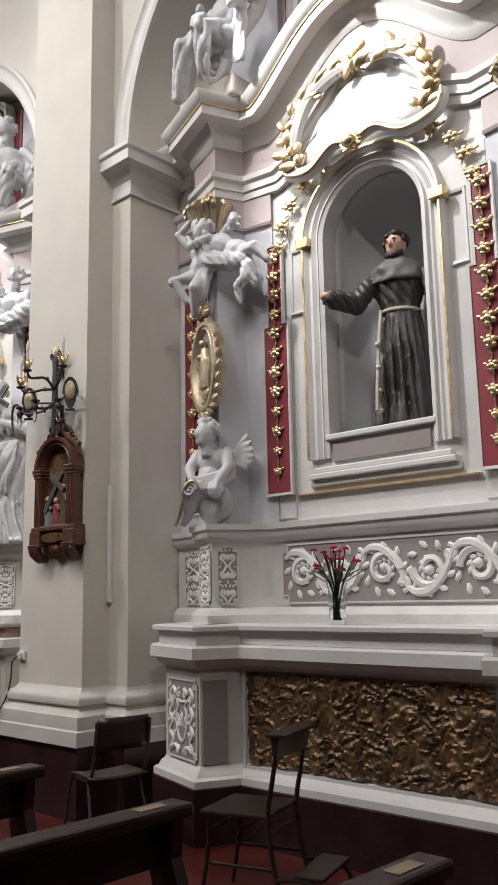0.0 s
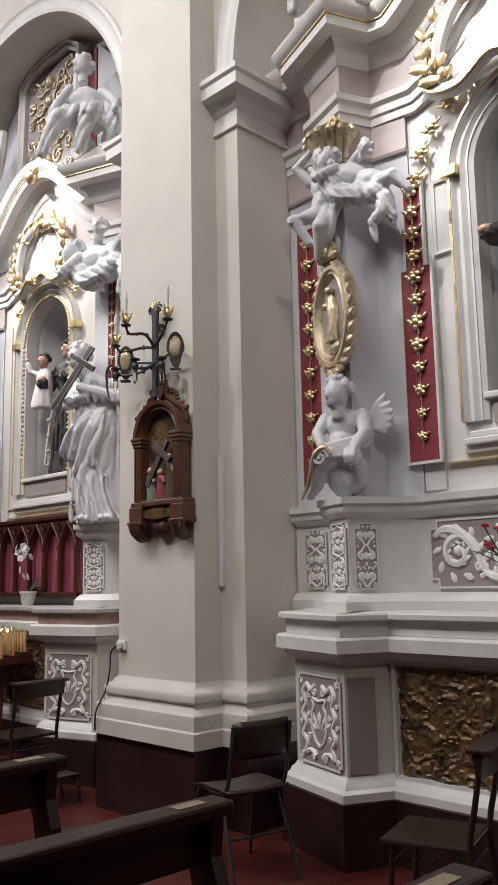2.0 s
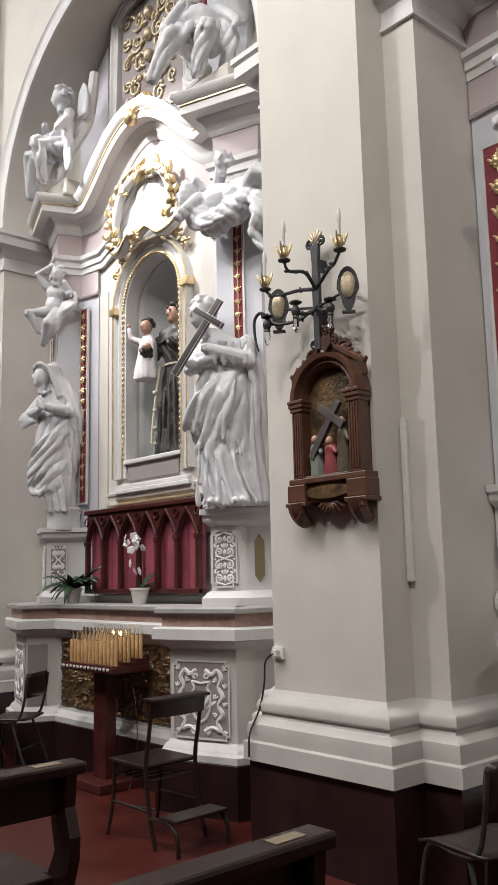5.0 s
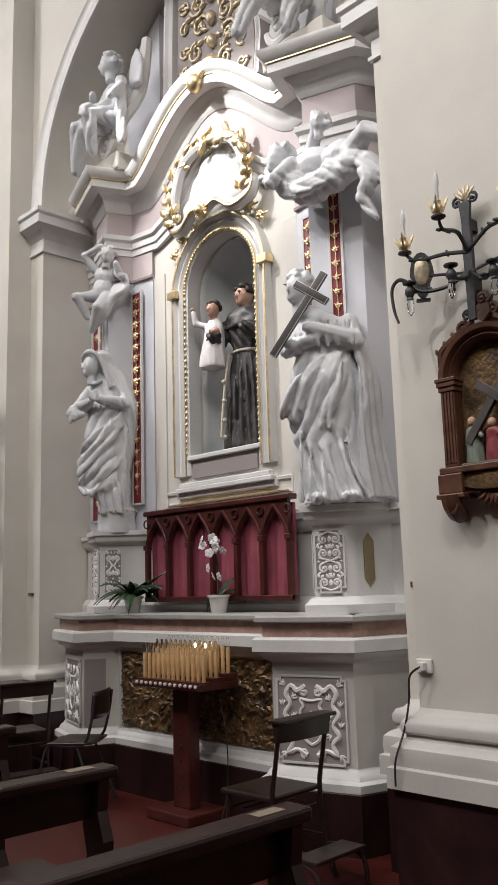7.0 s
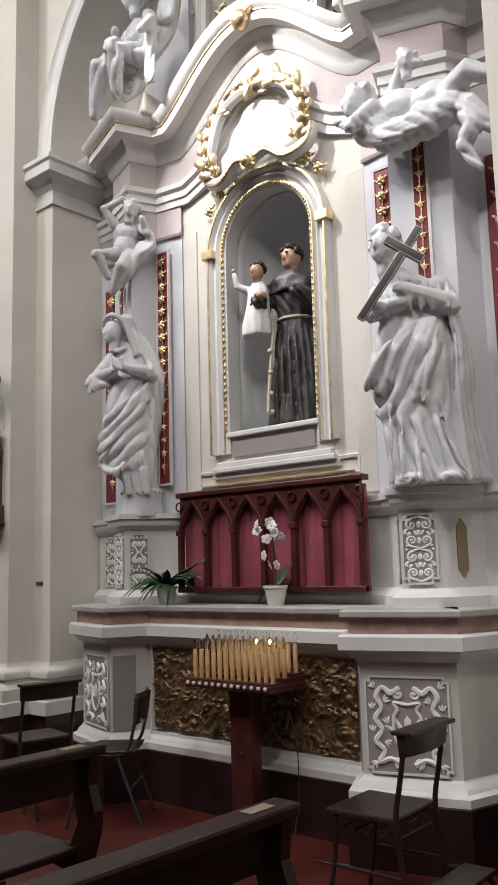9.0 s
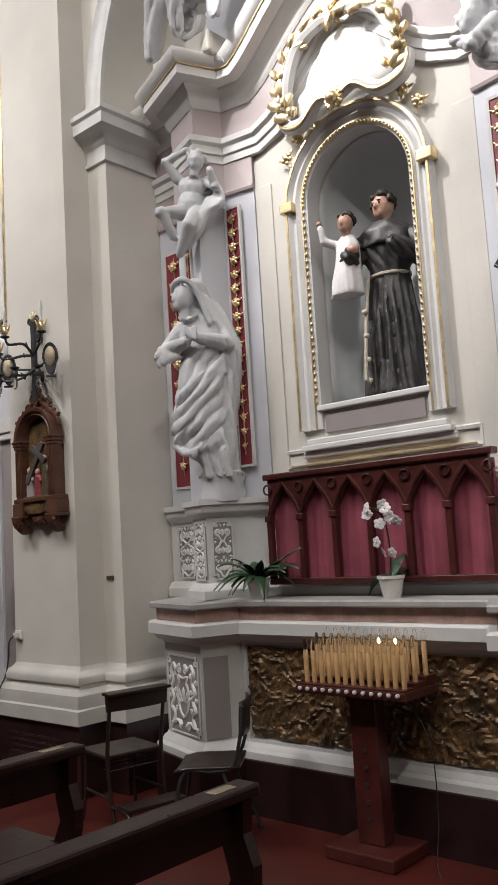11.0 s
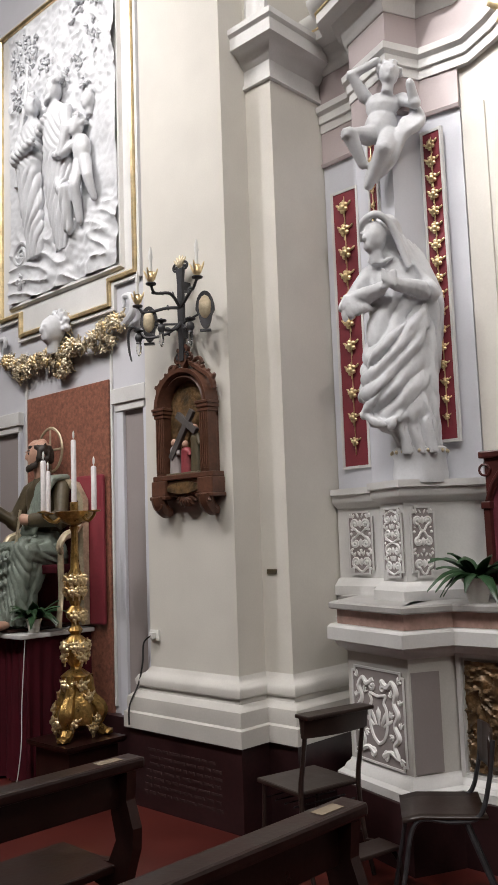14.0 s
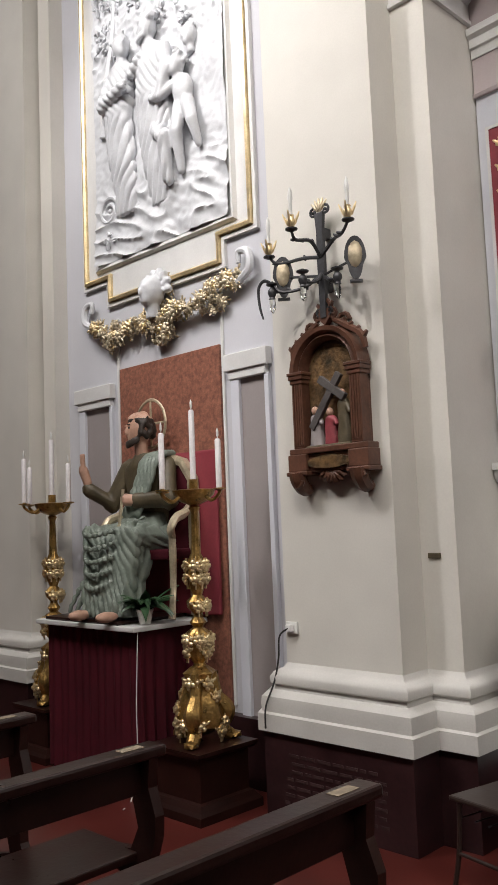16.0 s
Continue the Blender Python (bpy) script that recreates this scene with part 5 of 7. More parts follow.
statue("statue", "white plaster half-figure of a child over a scroll", pose(B + 1.30, 0.40, PEDTOP + 0.06, 0, 0, -10) @ Matrix.Scale(0.98, 4), bust_angel(), [STATUE, OLDGOLD], "stucco children on pedestals")
pair = putto()
statue("statue", "white plaster child clinging to a swag of drapery", pose(B - 1.36, 0.42, 4.00, 0, 0, 5) @ Matrix.Scale(0.84, 4), pair, [STATUE], "stucco children over the medallion")
statue("statue", "white plaster floating child reaching along the wall", pose(B - 1.14, 0.40, 4.12, 0, 22, 12) @ Matrix.Scale(0.70, 4), lying_angel(), [STATUE], "stucco children over the medallion")
sa = seated_angel()
sa_me = mesh_of(sa, "statue", STATUE, True)
for cx in (A, B):
    for sx in (-1, 1):
        ob = new("statue", sa_me)
        ob.matrix_world = pose(cx + sx * 1.08 + 0.06, 0.38, 5.60, 0, 0, sx * 12 + (0 if sx < 0 else 30)) @ Matrix.Scale(1.05, 4)
        tagged(ob, "white plaster angel seated on a volute of the pediment", "statue", "angels on the pediment")


# ---- medallion with gilt frame ----
def medallion(at):
    ob = thing("medallion", "oval stucco medallion in a gilt carved frame", "medallion", at, "medallions")
    bm = bmesh.new()
    ell = [(0.17 * math.cos(a), 0.30 * math.sin(a)) for a in (-2 * math.pi * k / 40 for k in range(40))]
    slab(bm, ell[::-1], -0.02, 0.05)
    part("plaque", bm, TAUPE, ob, "grey oval plaque", True)
    bm = bmesh.new()
    sweep_xz(bm, ell, [(-0.02, -0.03), (-0.02, 0.03), (0.0, 0.055), (0.02, 0.04), (0.03, 0.06), (0.055, 0.06), (0.07, 0.03), (0.07, -0.03)], 0, True)
    part("rim", bm, OLDGOLD, ob, "gilt moulded rim", True)
    bm = bmesh.new()
    lump = bmesh.new()
    draped(lump, [(-0.18, 0.07, 0.04, 0, -0.03), (0.05, 0.06, 0.04, 0.01, -0.03), (0.14, 0.03, 0.03, 0, -0.03)], 6, 0.15, 0.5, 3.0, rings=20)
    ball(lump, (0, -0.05, 0.18), 0.035, 2)
    ball(lump, (-0.05, -0.05, 0.08), 0.03, 2)
    ball(lump, (0.02, -0.02, -0.22), (0.12, 0.03, 0.04), 2)
    fuse(bm, lump, 0.009, 0, 1)
    part("relief_figure", bm, OLDGOLD, ob, "small relief of a draped figure", True)
    bm = bmesh.new()
    for k in range(26):
        a = 2 * math.pi * k / 26
        lf = bmesh.new()
        leaf_lump(lf, 0.225 * math.cos(a), -0.03, 0.355 * math.sin(a), a + 1.1, 0.10, 0.055, 0.03)
        part("carved_leaf", lf, OLDGOLD, ob, "", True)
    for k in range(9):
        leaf_lump(bm, 0, -0.05, 0.40, math.radians(10 + 20 * k), 0.14, 0.05, 0.035)
    ball(bm, (0, -0.06, 0.45), (0.05, 0.05, 0.07), 2)
    part("leaf_crest", bm, OLDGOLD, ob, "gilt carved leaves", True)
    bm = bmesh.new()
    for k in range(9):
        leaf_lump(bm, 0, -0.04, -0.38, math.radians(190 + 20 * k), 0.09, 0.04, 0.03)
    part("leaf_pendant", bm, OLDGOLD, ob, "gilt carved leaves", True)
    return ob


for sx in (-1, 1):
    medallion(pose(B + sx * 1.32, 0.45, 3.22, 0, 0, sx * 20) @ Matrix.Scale(0.95, 4))


def gilt_capital(at):
    ob = thing("gilt_capital", "gilded leaf capital under the cornice", "capital", at, "gilt capitals")
    bm = bmesh.new()
    lathe(bm, [(0.09, -0.14), (0.10, -0.05), (0.14, 0.05), (0.17, 0.09)], 14)
    part("bell", bm, OLDGOLD, ob, "", True)
    for k in range(9):
        a = math.pi * (k / 8) + math.pi
        bm = bmesh.new()
        bezier_tube(bm, [(0, -0.02, -0.13), (0, -0.05, -0.02), (0, -0.10, 0.05), (0, -0.13, 0.02)], [0.022, 0.032, 0.026, 0.012], 6)
        part("acanthus_leaf", bm, OLDGOLD, ob, smooth=True, at=pose(0.09 * math.cos(a), 0.09 * math.sin(a), 0, 0, 0, math.degrees(a) + 90))
    for sx in (-1, 1):
        bm = bmesh.new()
        volute(bm, sx * 0.13, 0.07, 0.055, 0, sx, 1.5, 0.016, -0.1, 16, 6)
        part("volute", bm, GOLD, ob, smooth=True)
    return ob


for cx, sgn in ((B - 1.29, -1), (B + 1.29, 1)):
    gilt_capital(pose(cx, 0.47, 4.40, 0, 0, sgn * 18))

# ---- pediments above the cornices ----
def attic(cx, rich):
    ob = thing("pediment", "stucco pediment with crimson fields and gilt ornament", "pediment", pose(cx, 0, 0), "pediments", "structure")
    for sx in (-1, 1):
        bm = bmesh.new()
        box(bm, sx * 1.22 - 0.30, sx * 1.22 + 0.30, 0.34, 0.84, 5.25, 5.42, 0.02)
        part("block", bm, CREAM, ob, "cream moulded block")
        bm = bmesh.new()
        volute(bm, sx * 1.1, 5.54, 0.12, 0 if sx < 0 else math.pi, sx, 2.0, 0.035, 0.36, 26, 8)
        bezier_tube(bm, [(sx * 1.22, 0.38, 5.5), (sx * 0.98, 0.42, 5.75), (sx * 0.78, 0.5, 6.0), (sx * 0.74, 0.55, 6.5)], [0.05, 0.07, 0.06, 0.05], 8)
        part("volute", bm, WHITE, ob, "large white volute", True)
        bm = bmesh.new()
        slab(bm, [(sx * 0.78, 5.5), (sx * 0.66, 5.5), (sx * 0.60, 6.0), (sx * 0.60, 6.9), (sx * 0.74, 6.9), (sx * 0.74, 6.0)], 0.76, 0.81)
        part("red_field", bm, CRIMSON, ob, "crimson painted field")
        bm = bmesh.new()
        slab(bm, [(sx * 1.25, 5.4), (sx * 0.80, 5.4), (sx * 0.80, 6.9), (sx * 1.0, 6.7), (sx * 1.35, 6.3)], 0.74, 0.81)
        part("grey_field", bm, LAV, ob, "pale grey blue field")
        child("rosette", BLOSSOM, ob, pose(sx * 0.67, 0.75, 6.2) @ Matrix.Scale(2, 4), "gilt rosette")
    bm = bmesh.new()
    slab(bm, [(-0.46, 5.60), (0.46, 5.60), (0.50, 5.9), (0.46, 6.9), (0.3, 7.0), (-0.3, 7.0), (-0.46, 6.9), (-0.50, 5.9)], 0.70, 0.81)
    pan = part("ornament_panel", bm, TAUPE, ob, "grey panel with raised gilt trophies")
    bm = bmesh.new()
    sweep_xz(bm, [(-0.50, 5.58), (-0.54, 5.9), (-0.50, 6.93), (-0.32, 7.05), (0.32, 7.05), (0.50, 6.93), (0.54, 5.9), (0.50, 5.58)], [(0.0, -0.05), (0.0, 0.03), (0.03, 0.05), (0.05, 0.03), (0.07, 0.06), (0.09, 0.06), (0.09, -0.05)], 0.70)
    part("panel_frame", bm, WHITE, pan, "white moulded frame", True)
    bm = bmesh.new()
    rng = random.Random(21)
    for row in range(6):
        z = 5.72 + row * 0.22
        for sx in (-1, 1):
            volute(bm, sx * rng.uniform(0.14, 0.22), z, 0.10, rng.uniform(0, 6), sx * rng.choice((-1, 1)), 1.4, 0.017, 0.69, 14, 6)
            volute(bm, sx * 0.36, z + 0.08, 0.07, rng.uniform(0, 6), -sx, 1.3, 0.014, 0.69, 12, 6)
            for k in range(5):
                leaf_lump(bm, sx * rng.uniform(0.05, 0.4), 0.685, z + rng.uniform(-0.1, 0.1), rng.uniform(0, 6.28), rng.uniform(0.07, 0.12), 0.04, 0.025)
        ball(bm, (0, 0.68, z), (0.05, 0.05, 0.07), 2)
    part("gilt_relief", bm, OLDGOLD, pan, "dull gilt relief ornament", True)
    bm = bmesh.new()
    for sx in (-1, 1):
        for k in range(7):
            leaf_lump(bm, 0, 0.50, 5.62 + 0.02 * k, math.pi / 2 + sx * (0.5 + 0.17 * k), 0.30, 0.07, 0.05)
    ball(bm, (0, 0.48, 5.68), (0.08, 0.07, 0.09), 2)
    part("crest", bm, GOLD, ob, "gilt shell crest over the cornice", True)


attic(A, True)
attic(B, False)

# ---- stations and sconces on the piers ----
def station(at, scene_mats, seed):
    ob = thing("station_shrine", "carved brown wooden shrine with a painted relief", "shrine", at, "stations on the piers")
    bm = bmesh.new()
    box(bm, -0.25, 0.25, -0.03, 0.0, 0.12, 0.62)
    slab(bm, arch_path(0.25, 0.55, 0.62, 20, 0.24), -0.03, 0.0)
    part("back_board", bm, CARVED, ob)
    bm = bmesh.new()
    slab(bm, arch_path(0.17, 0.17, 0.62, 20, 0.17), -0.036, -0.028)
    part("gilt_ground", bm, BRONZE, ob, "gilt scratched ground")
    for sx in (-1, 1):
        bm = bmesh.new()
        box(bm, sx * 0.215 - 0.04, sx * 0.215 + 0.04, -0.10, -0.02, 0.19, 0.60, 0.004)
        for k in range(4):
            box(bm, sx * 0.215 - 0.032 + 0.018 * k, sx * 0.215 - 0.022 + 0.018 * k, -0.106, -0.10, 0.21, 0.57)
        part("fluted_pilaster", bm, CARVED, ob)
        bm = bmesh.new()
        box(bm, sx * 0.215 - 0.055, sx * 0.215 + 0.055, -0.115, -0.01, 0.60, 0.625, 0.004)
        box(bm, sx * 0.215 - 0.048, sx * 0.215 + 0.048, -0.108, -0.01, 0.575, 0.60, 0.004)
        box(bm, sx * 0.215 - 0.06, sx * 0.215 + 0.06, -0.12, -0.01, 0.625, 0.645, 0.004)
        part("pilaster_cap", bm, CARVED, ob)
        bm = bmesh.new()
        bezier_tube(bm, [(sx * 0.225, -0.01, -0.05), (sx * 0.225, -0.06, -0.045), (sx * 0.225, -0.10, 0.0), (sx * 0.225, -0.11, 0.05)], [0.03, 0.045, 0.05, 0.055], 8)
        volute(bm, sx * 0.225, 0.0, 0.045, 0, sx, 1.4, 0.014, -0.12, 14, 6)
        part("console", bm, CARVED, ob, "", True)
    bm = bmesh.new()
    sweep_xz(bm, arch_path(0.18, 0.62, 0.63, 24, 0.18), [(0, -0.0), (0, 0.06), (0.02, 0.085), (0.035, 0.07), (0.05, 0.10), (0.075, 0.105), (0.085, 0.0)], -0.01)
    part("arch_moulding", bm, CARVED, ob, "", True)
    bm = bmesh.new()
    box(bm, -0.29, 0.29, -0.105, 0, 0.155, 0.19, 0.006)
    box(bm, -0.275, 0.275, -0.085, 0, 0.05, 0.155, 0.006)
    for sx in (-1, 1):
        box(bm, sx * 0.225 - 0.07, sx * 0.225 + 0.07, -0.115, 0, 0.055, 0.155, 0.006)
        box(bm, sx * 0.225 - 0.08, sx * 0.225 + 0.08, -0.125, 0, 0.03, 0.055, 0.006)
    for k in range(9):
        leaf_lump(bm, 0, -0.06, 0.07, math.radians(190 + 20 * k), 0.10 + 0.03 * abs(k - 4) / 4, 0.035, 0.03)
    part("base_board", bm, CARVED, ob)
    bm = bmesh.new()
    slab(bm, [(0.17 * math.cos(a) * (1 + 0.08 * math.cos(4 * a)), 0.10 + 0.038 * math.sin(a)) for a in (2 * math.pi * k / 24 for k in range(24))], -0.10, -0.08)
    part("name_plate", bm, BRONZE, ob, "gilt scrolled plate")
    bm = bmesh.new()
    for sx in (-1, 1):
        volute(bm, sx * 0.12, 0.90, 0.05, 0, sx, 1.4, 0.016, -0.05, 14, 6)
        bezier_tube(bm, [(sx * 0.27, -0.05, 0.72), (sx * 0.25, -0.06, 0.80), (sx * 0.16, -0.06, 0.86), (sx * 0.06, -0.06, 0.92)], [0.018, 0.022, 0.022, 0.016], 6)
        for k in range(3):
            leaf_lump(bm, sx * (0.26 - 0.05 * k), -0.06, 0.77 + 0.035 * k, math.pi / 2 - sx * 0.6, 0.06, 0.03, 0.02)
    slab(bm, [(-0.04, 0.99), (-0.045, 0.94), (0.0, 0.895), (0.045, 0.94), (0.04, 0.99)], -0.075, -0.03)
    for sx in (-1, 1):
        volute(bm, sx * 0.055, 0.955, 0.032, math.pi / 2, -sx, 1.3, 0.012, -0.06, 12, 6)
        leaf_lump(bm, sx * 0.03, -0.06, 0.985, math.pi / 2 - sx * 0.5, 0.06, 0.03, 0.02)
    volute(bm, 0.0, 1.02, 0.035, 0, 1, 1.2, 0.014, -0.06, 12, 6)
    part("crest", bm, CARVED, ob, "carved crest with scrolls", True)
    # relief: three draped figures and a cross
    rng = random.Random(seed)
    out = bmesh.new()
    for i, (x, hgt, mi) in enumerate(((-0.10, 0.22, 0), (0.01, 0.20, 1), (0.105, 0.30, 2))):
        bm = bmesh.new()
        draped(bm, [(0.19, 0.05, 0.035, x, -0.06), (0.19 + hgt * 0.6, 0.045, 0.03, x, -0.06), (0.19 + hgt * 0.8, 0.04, 0.03, x, -0.065), (0.19 + hgt * 0.88, 0.018, 0.018, x, -0.065)], 6, 0.12, 0.5, i + seed, rings=18, n=28)
        limb(bm, [(x + 0.03, -0.07, 0.19 + hgt * 0.75), (x + 0.06, -0.09, 0.19 + hgt * 0.6)], [0.016, 0.013])
        fuse(out, bm, 0.007, mi, 1)
        ball(out, (x, -0.075, 0.19 + hgt * 0.97), (0.022, 0.022, 0.027), 2, 3)
    part("figure_relief", out, scene_mats, ob, "small painted relief figures", True)
    bm = bmesh.new()
    m = pose(0.0, -0.085, 0.46, 0, 36, 0)
    box(bm, -0.022, 0.022, -0.014, 0.014, -0.20, 0.17, 0.003, m)
    box(bm, -0.11, 0.11, -0.016, 0.016, 0.05, 0.095, 0.003, m)
    part("wooden_cross", bm, CROSSWOOD, ob, "small slanting wooden cross")
    part("ledge", boxbm(-0.165, 0.165, -0.10, -0.03, 0.18, 0.20, 0.008), OLIVE, ob)
    return ob


def sconce(at):
    ob = thing("wall_sconce", "black wrought iron wall sconce with gilt candle cups", "sconce", at, "sconces on the piers")
    bm = bmesh.new()
    slab(bm, [(-0.02, -0.36), (0.02, -0.36), (0.026, 0.0), (0.022, 0.16), (0.032, 0.27), (-0.032, 0.27), (-0.022, 0.16), (-0.026, 0.0)], -0.085, -0.06)
    box(bm, -0.02, 0.02, -0.06, 0.0, -0.2, -0.12)
    box(bm, -0.02, 0.02, -0.06, 0.0, 0.12, 0.18)
    for sx in (-1, 1):
        volute(bm, sx * 0.045, 0.28, 0.03, math.pi / 2, -sx, 1.2, 0.009, -0.072, 12, 6)
        volute(bm, sx * 0.035, -0.32, 0.028, -math.pi / 2, sx, 1.2, 0.008, -0.072, 12, 6)
    part("stem_plate", bm, IRON, ob)
    bm = bmesh.new()
    for k in range(5):
        leaf_lump(bm, 0, -0.075, 0.27, math.radians(50 + 20 * k), 0.10, 0.022, 0.010)
    part("gilt_leaf", bm, OLDGOLD, ob, "gilt leaf finial", True)
    arms = [(-0.30, -0.20, 0.05, 0), (0.0, -0.33, 0.11, 0), (0.32, -0.22, 0.10, 0), (-0.27, -0.22, -0.13, 1), (0.0, -0.25, -0.12, 1), (0.18, -0.16, -0.13, 1)]
    for x, y, z, down in arms:
        bm = bmesh.new()
        bezier_tube(bm, [(0, -0.08, 0.0 if not down else -0.1), (x * 0.4, y * 0.5, z - 0.03), (x * 0.8, y * 0.9, z - 0.05), (x, y, z + (0.0 if not down else 0.02))], [0.012, 0.011, 0.010, 0.008], 6)
        for q in (0.35, 0.62, 0.82):
            leaf_lump(bm, x * q, y * q - 0.02, z - 0.05, 1.2 + q * 2, 0.05, 0.022, 0.010)
        lathe(bm, [(0.006, z - 0.012), (0.035, z), (0.036, z + 0.008), (0.006, z + 0.012)], 10, x, y)
        arm = part("arm", bm, IRON, ob, "", True)
        bm = bmesh.new()
        s = -1 if down else 1
        lathe(bm, [(0.008, z + s * 0.01), (0.024, z + s * 0.03), (0.027, z + s * 0.05), (0.016, z + s * 0.075), (0.02, z + s * 0.085)], 10, x, y)
        if not down:
            for k in range(4):
                a = k * 1.571 + 0.4
                bezier_tube(bm, [(x + 0.02 * math.cos(a), y + 0.02 * math.sin(a), z + 0.03), (x + 0.038 * math.cos(a), y + 0.038 * math.sin(a), z + 0.07), (x + 0.05 * math.cos(a), y + 0.05 * math.sin(a), z + 0.10)], [0.008, 0.008, 0.003], 5)
        part("candle_cup", bm, GOLD if not down else IRON, arm, "gilt leaf cup" if not down else "black lamp holder", True)
        bm = bmesh.new()
        if down:
            lathe(bm, [(0.012, z - 0.08), (0.019, z - 0.11), (0.016, z - 0.15), (0.004, z - 0.17)], 8, x, y)
        else:
            lathe(bm, [(0.010, z + 0.08), (0.010, z + 0.16), (0.015, z + 0.18), (0.012, z + 0.22), (0.003, z + 0.25)], 8, x, y)
        part("glass_bulb", bm, PLASTIC if not down else GLASS, arm, "unlit candle bulb", True)
    for x, y in ((-0.23, -0.16), (0.28, -0.12)):
        m = pose(x, y, -0.08, 0, 0, 38)
        bm = bmesh.new()
        slab(bm, [(0.062 * math.sin(a) * (1.0 if math.cos(a) > -0.3 else 0.72), 0.125 * math.cos(a)) for a in (2 * math.pi * k / 20 for k in range(20))], -0.008, 0.012, m)
        box(bm, -0.036, 0.036, -0.016, 0.016, -0.142, -0.128, 0.002, m)
        tube(bm, [m @ Vector((0, 0.01, 0.0)), (0, -0.075, -0.11)], 0.008, 6)
        sh = part("iron_shield", bm, IRON, ob, "black iron shield")
        bm = bmesh.new()
        ball(bm, m @ Vector((0, -0.010, 0.018)), (0.042, 0.014, 0.078), 2, m=pose(0, 0, 0, 0, 0, 38))
        part("gilt_boss", bm, OLDGOLD, sh, "gilt oval boss", True)
    bm = bmesh.new()
    bezier_tube(bm, [(-0.27, -0.2, -0.13), (-0.33, -0.22, -0.09), (-0.38, -0.22, -0.13), (-0.375, -0.22, -0.24), (-0.35, -0.22, -0.32)], [0.01, 0.011, 0.01, 0.009, 0.006], 6)
    part("drooping_scroll", bm, IRON, ob, "", True)
    return ob


station(pose(2.85, -0.003, 1.90), [GREENCLOTH, DULLRED, OLIVE, SKIN], 1)
station(pose(-2.54, -0.003, 1.97), [TAUPE, DULLRED, OLIVE, SKIN], 5)
sconce(pose(2.80, 0, 3.18))
sconce(pose(-2.54, 0, 3.27))

bm = boxbm(3.125, 3.165, PIL_Y - 0.03, PIL_Y, 1.50, 2.40, 0.006)
tagged(part("cable_cover", bm, PLASTIC, None, "white vertical cable cover on the pilaster"), category="cable cover")


def wall_socket(x, y, z, side=1):
    ob = thing("power_socket", "white wall socket with a black cable", "socket", pose(x, y, z), "sockets on the piers")
    part("face_plate", boxbm(-0.045, 0.045, -0.018, 0.0, -0.035, 0.035, 0.004), PLASTIC, ob)
    part("plug", boxbm(-0.02, 0.02, -0.05, -0.018, -0.02, 0.02, 0.004), PLASTIC, ob)
    bm = bmesh.new()
    bezier_tube(bm, [(0, -0.045, 0.0), (-0.06, -0.06, -0.05), (-0.075, -0.06, -0.18), (-0.10, -0.08, -0.32), (-0.11, -0.15, -0.45), (-0.12, -0.15, -0.58)], 0.006, 6)
    part("cable", bm, CABLE, ob, "black cable", True)


wall_socket(-2.96, 0, 1.10)
wall_socket(2.33, 0, 1.10)
for px in (-2.09, 2.14):
    tagged(part("pilaster_plate", boxbm(px - 0.04, px + 0.04, PIL_Y - 0.012, PIL_Y, 1.50, 1.53, 0.003), OLIVE, None, "small dark metal plate on the pilaster"), category="plate")

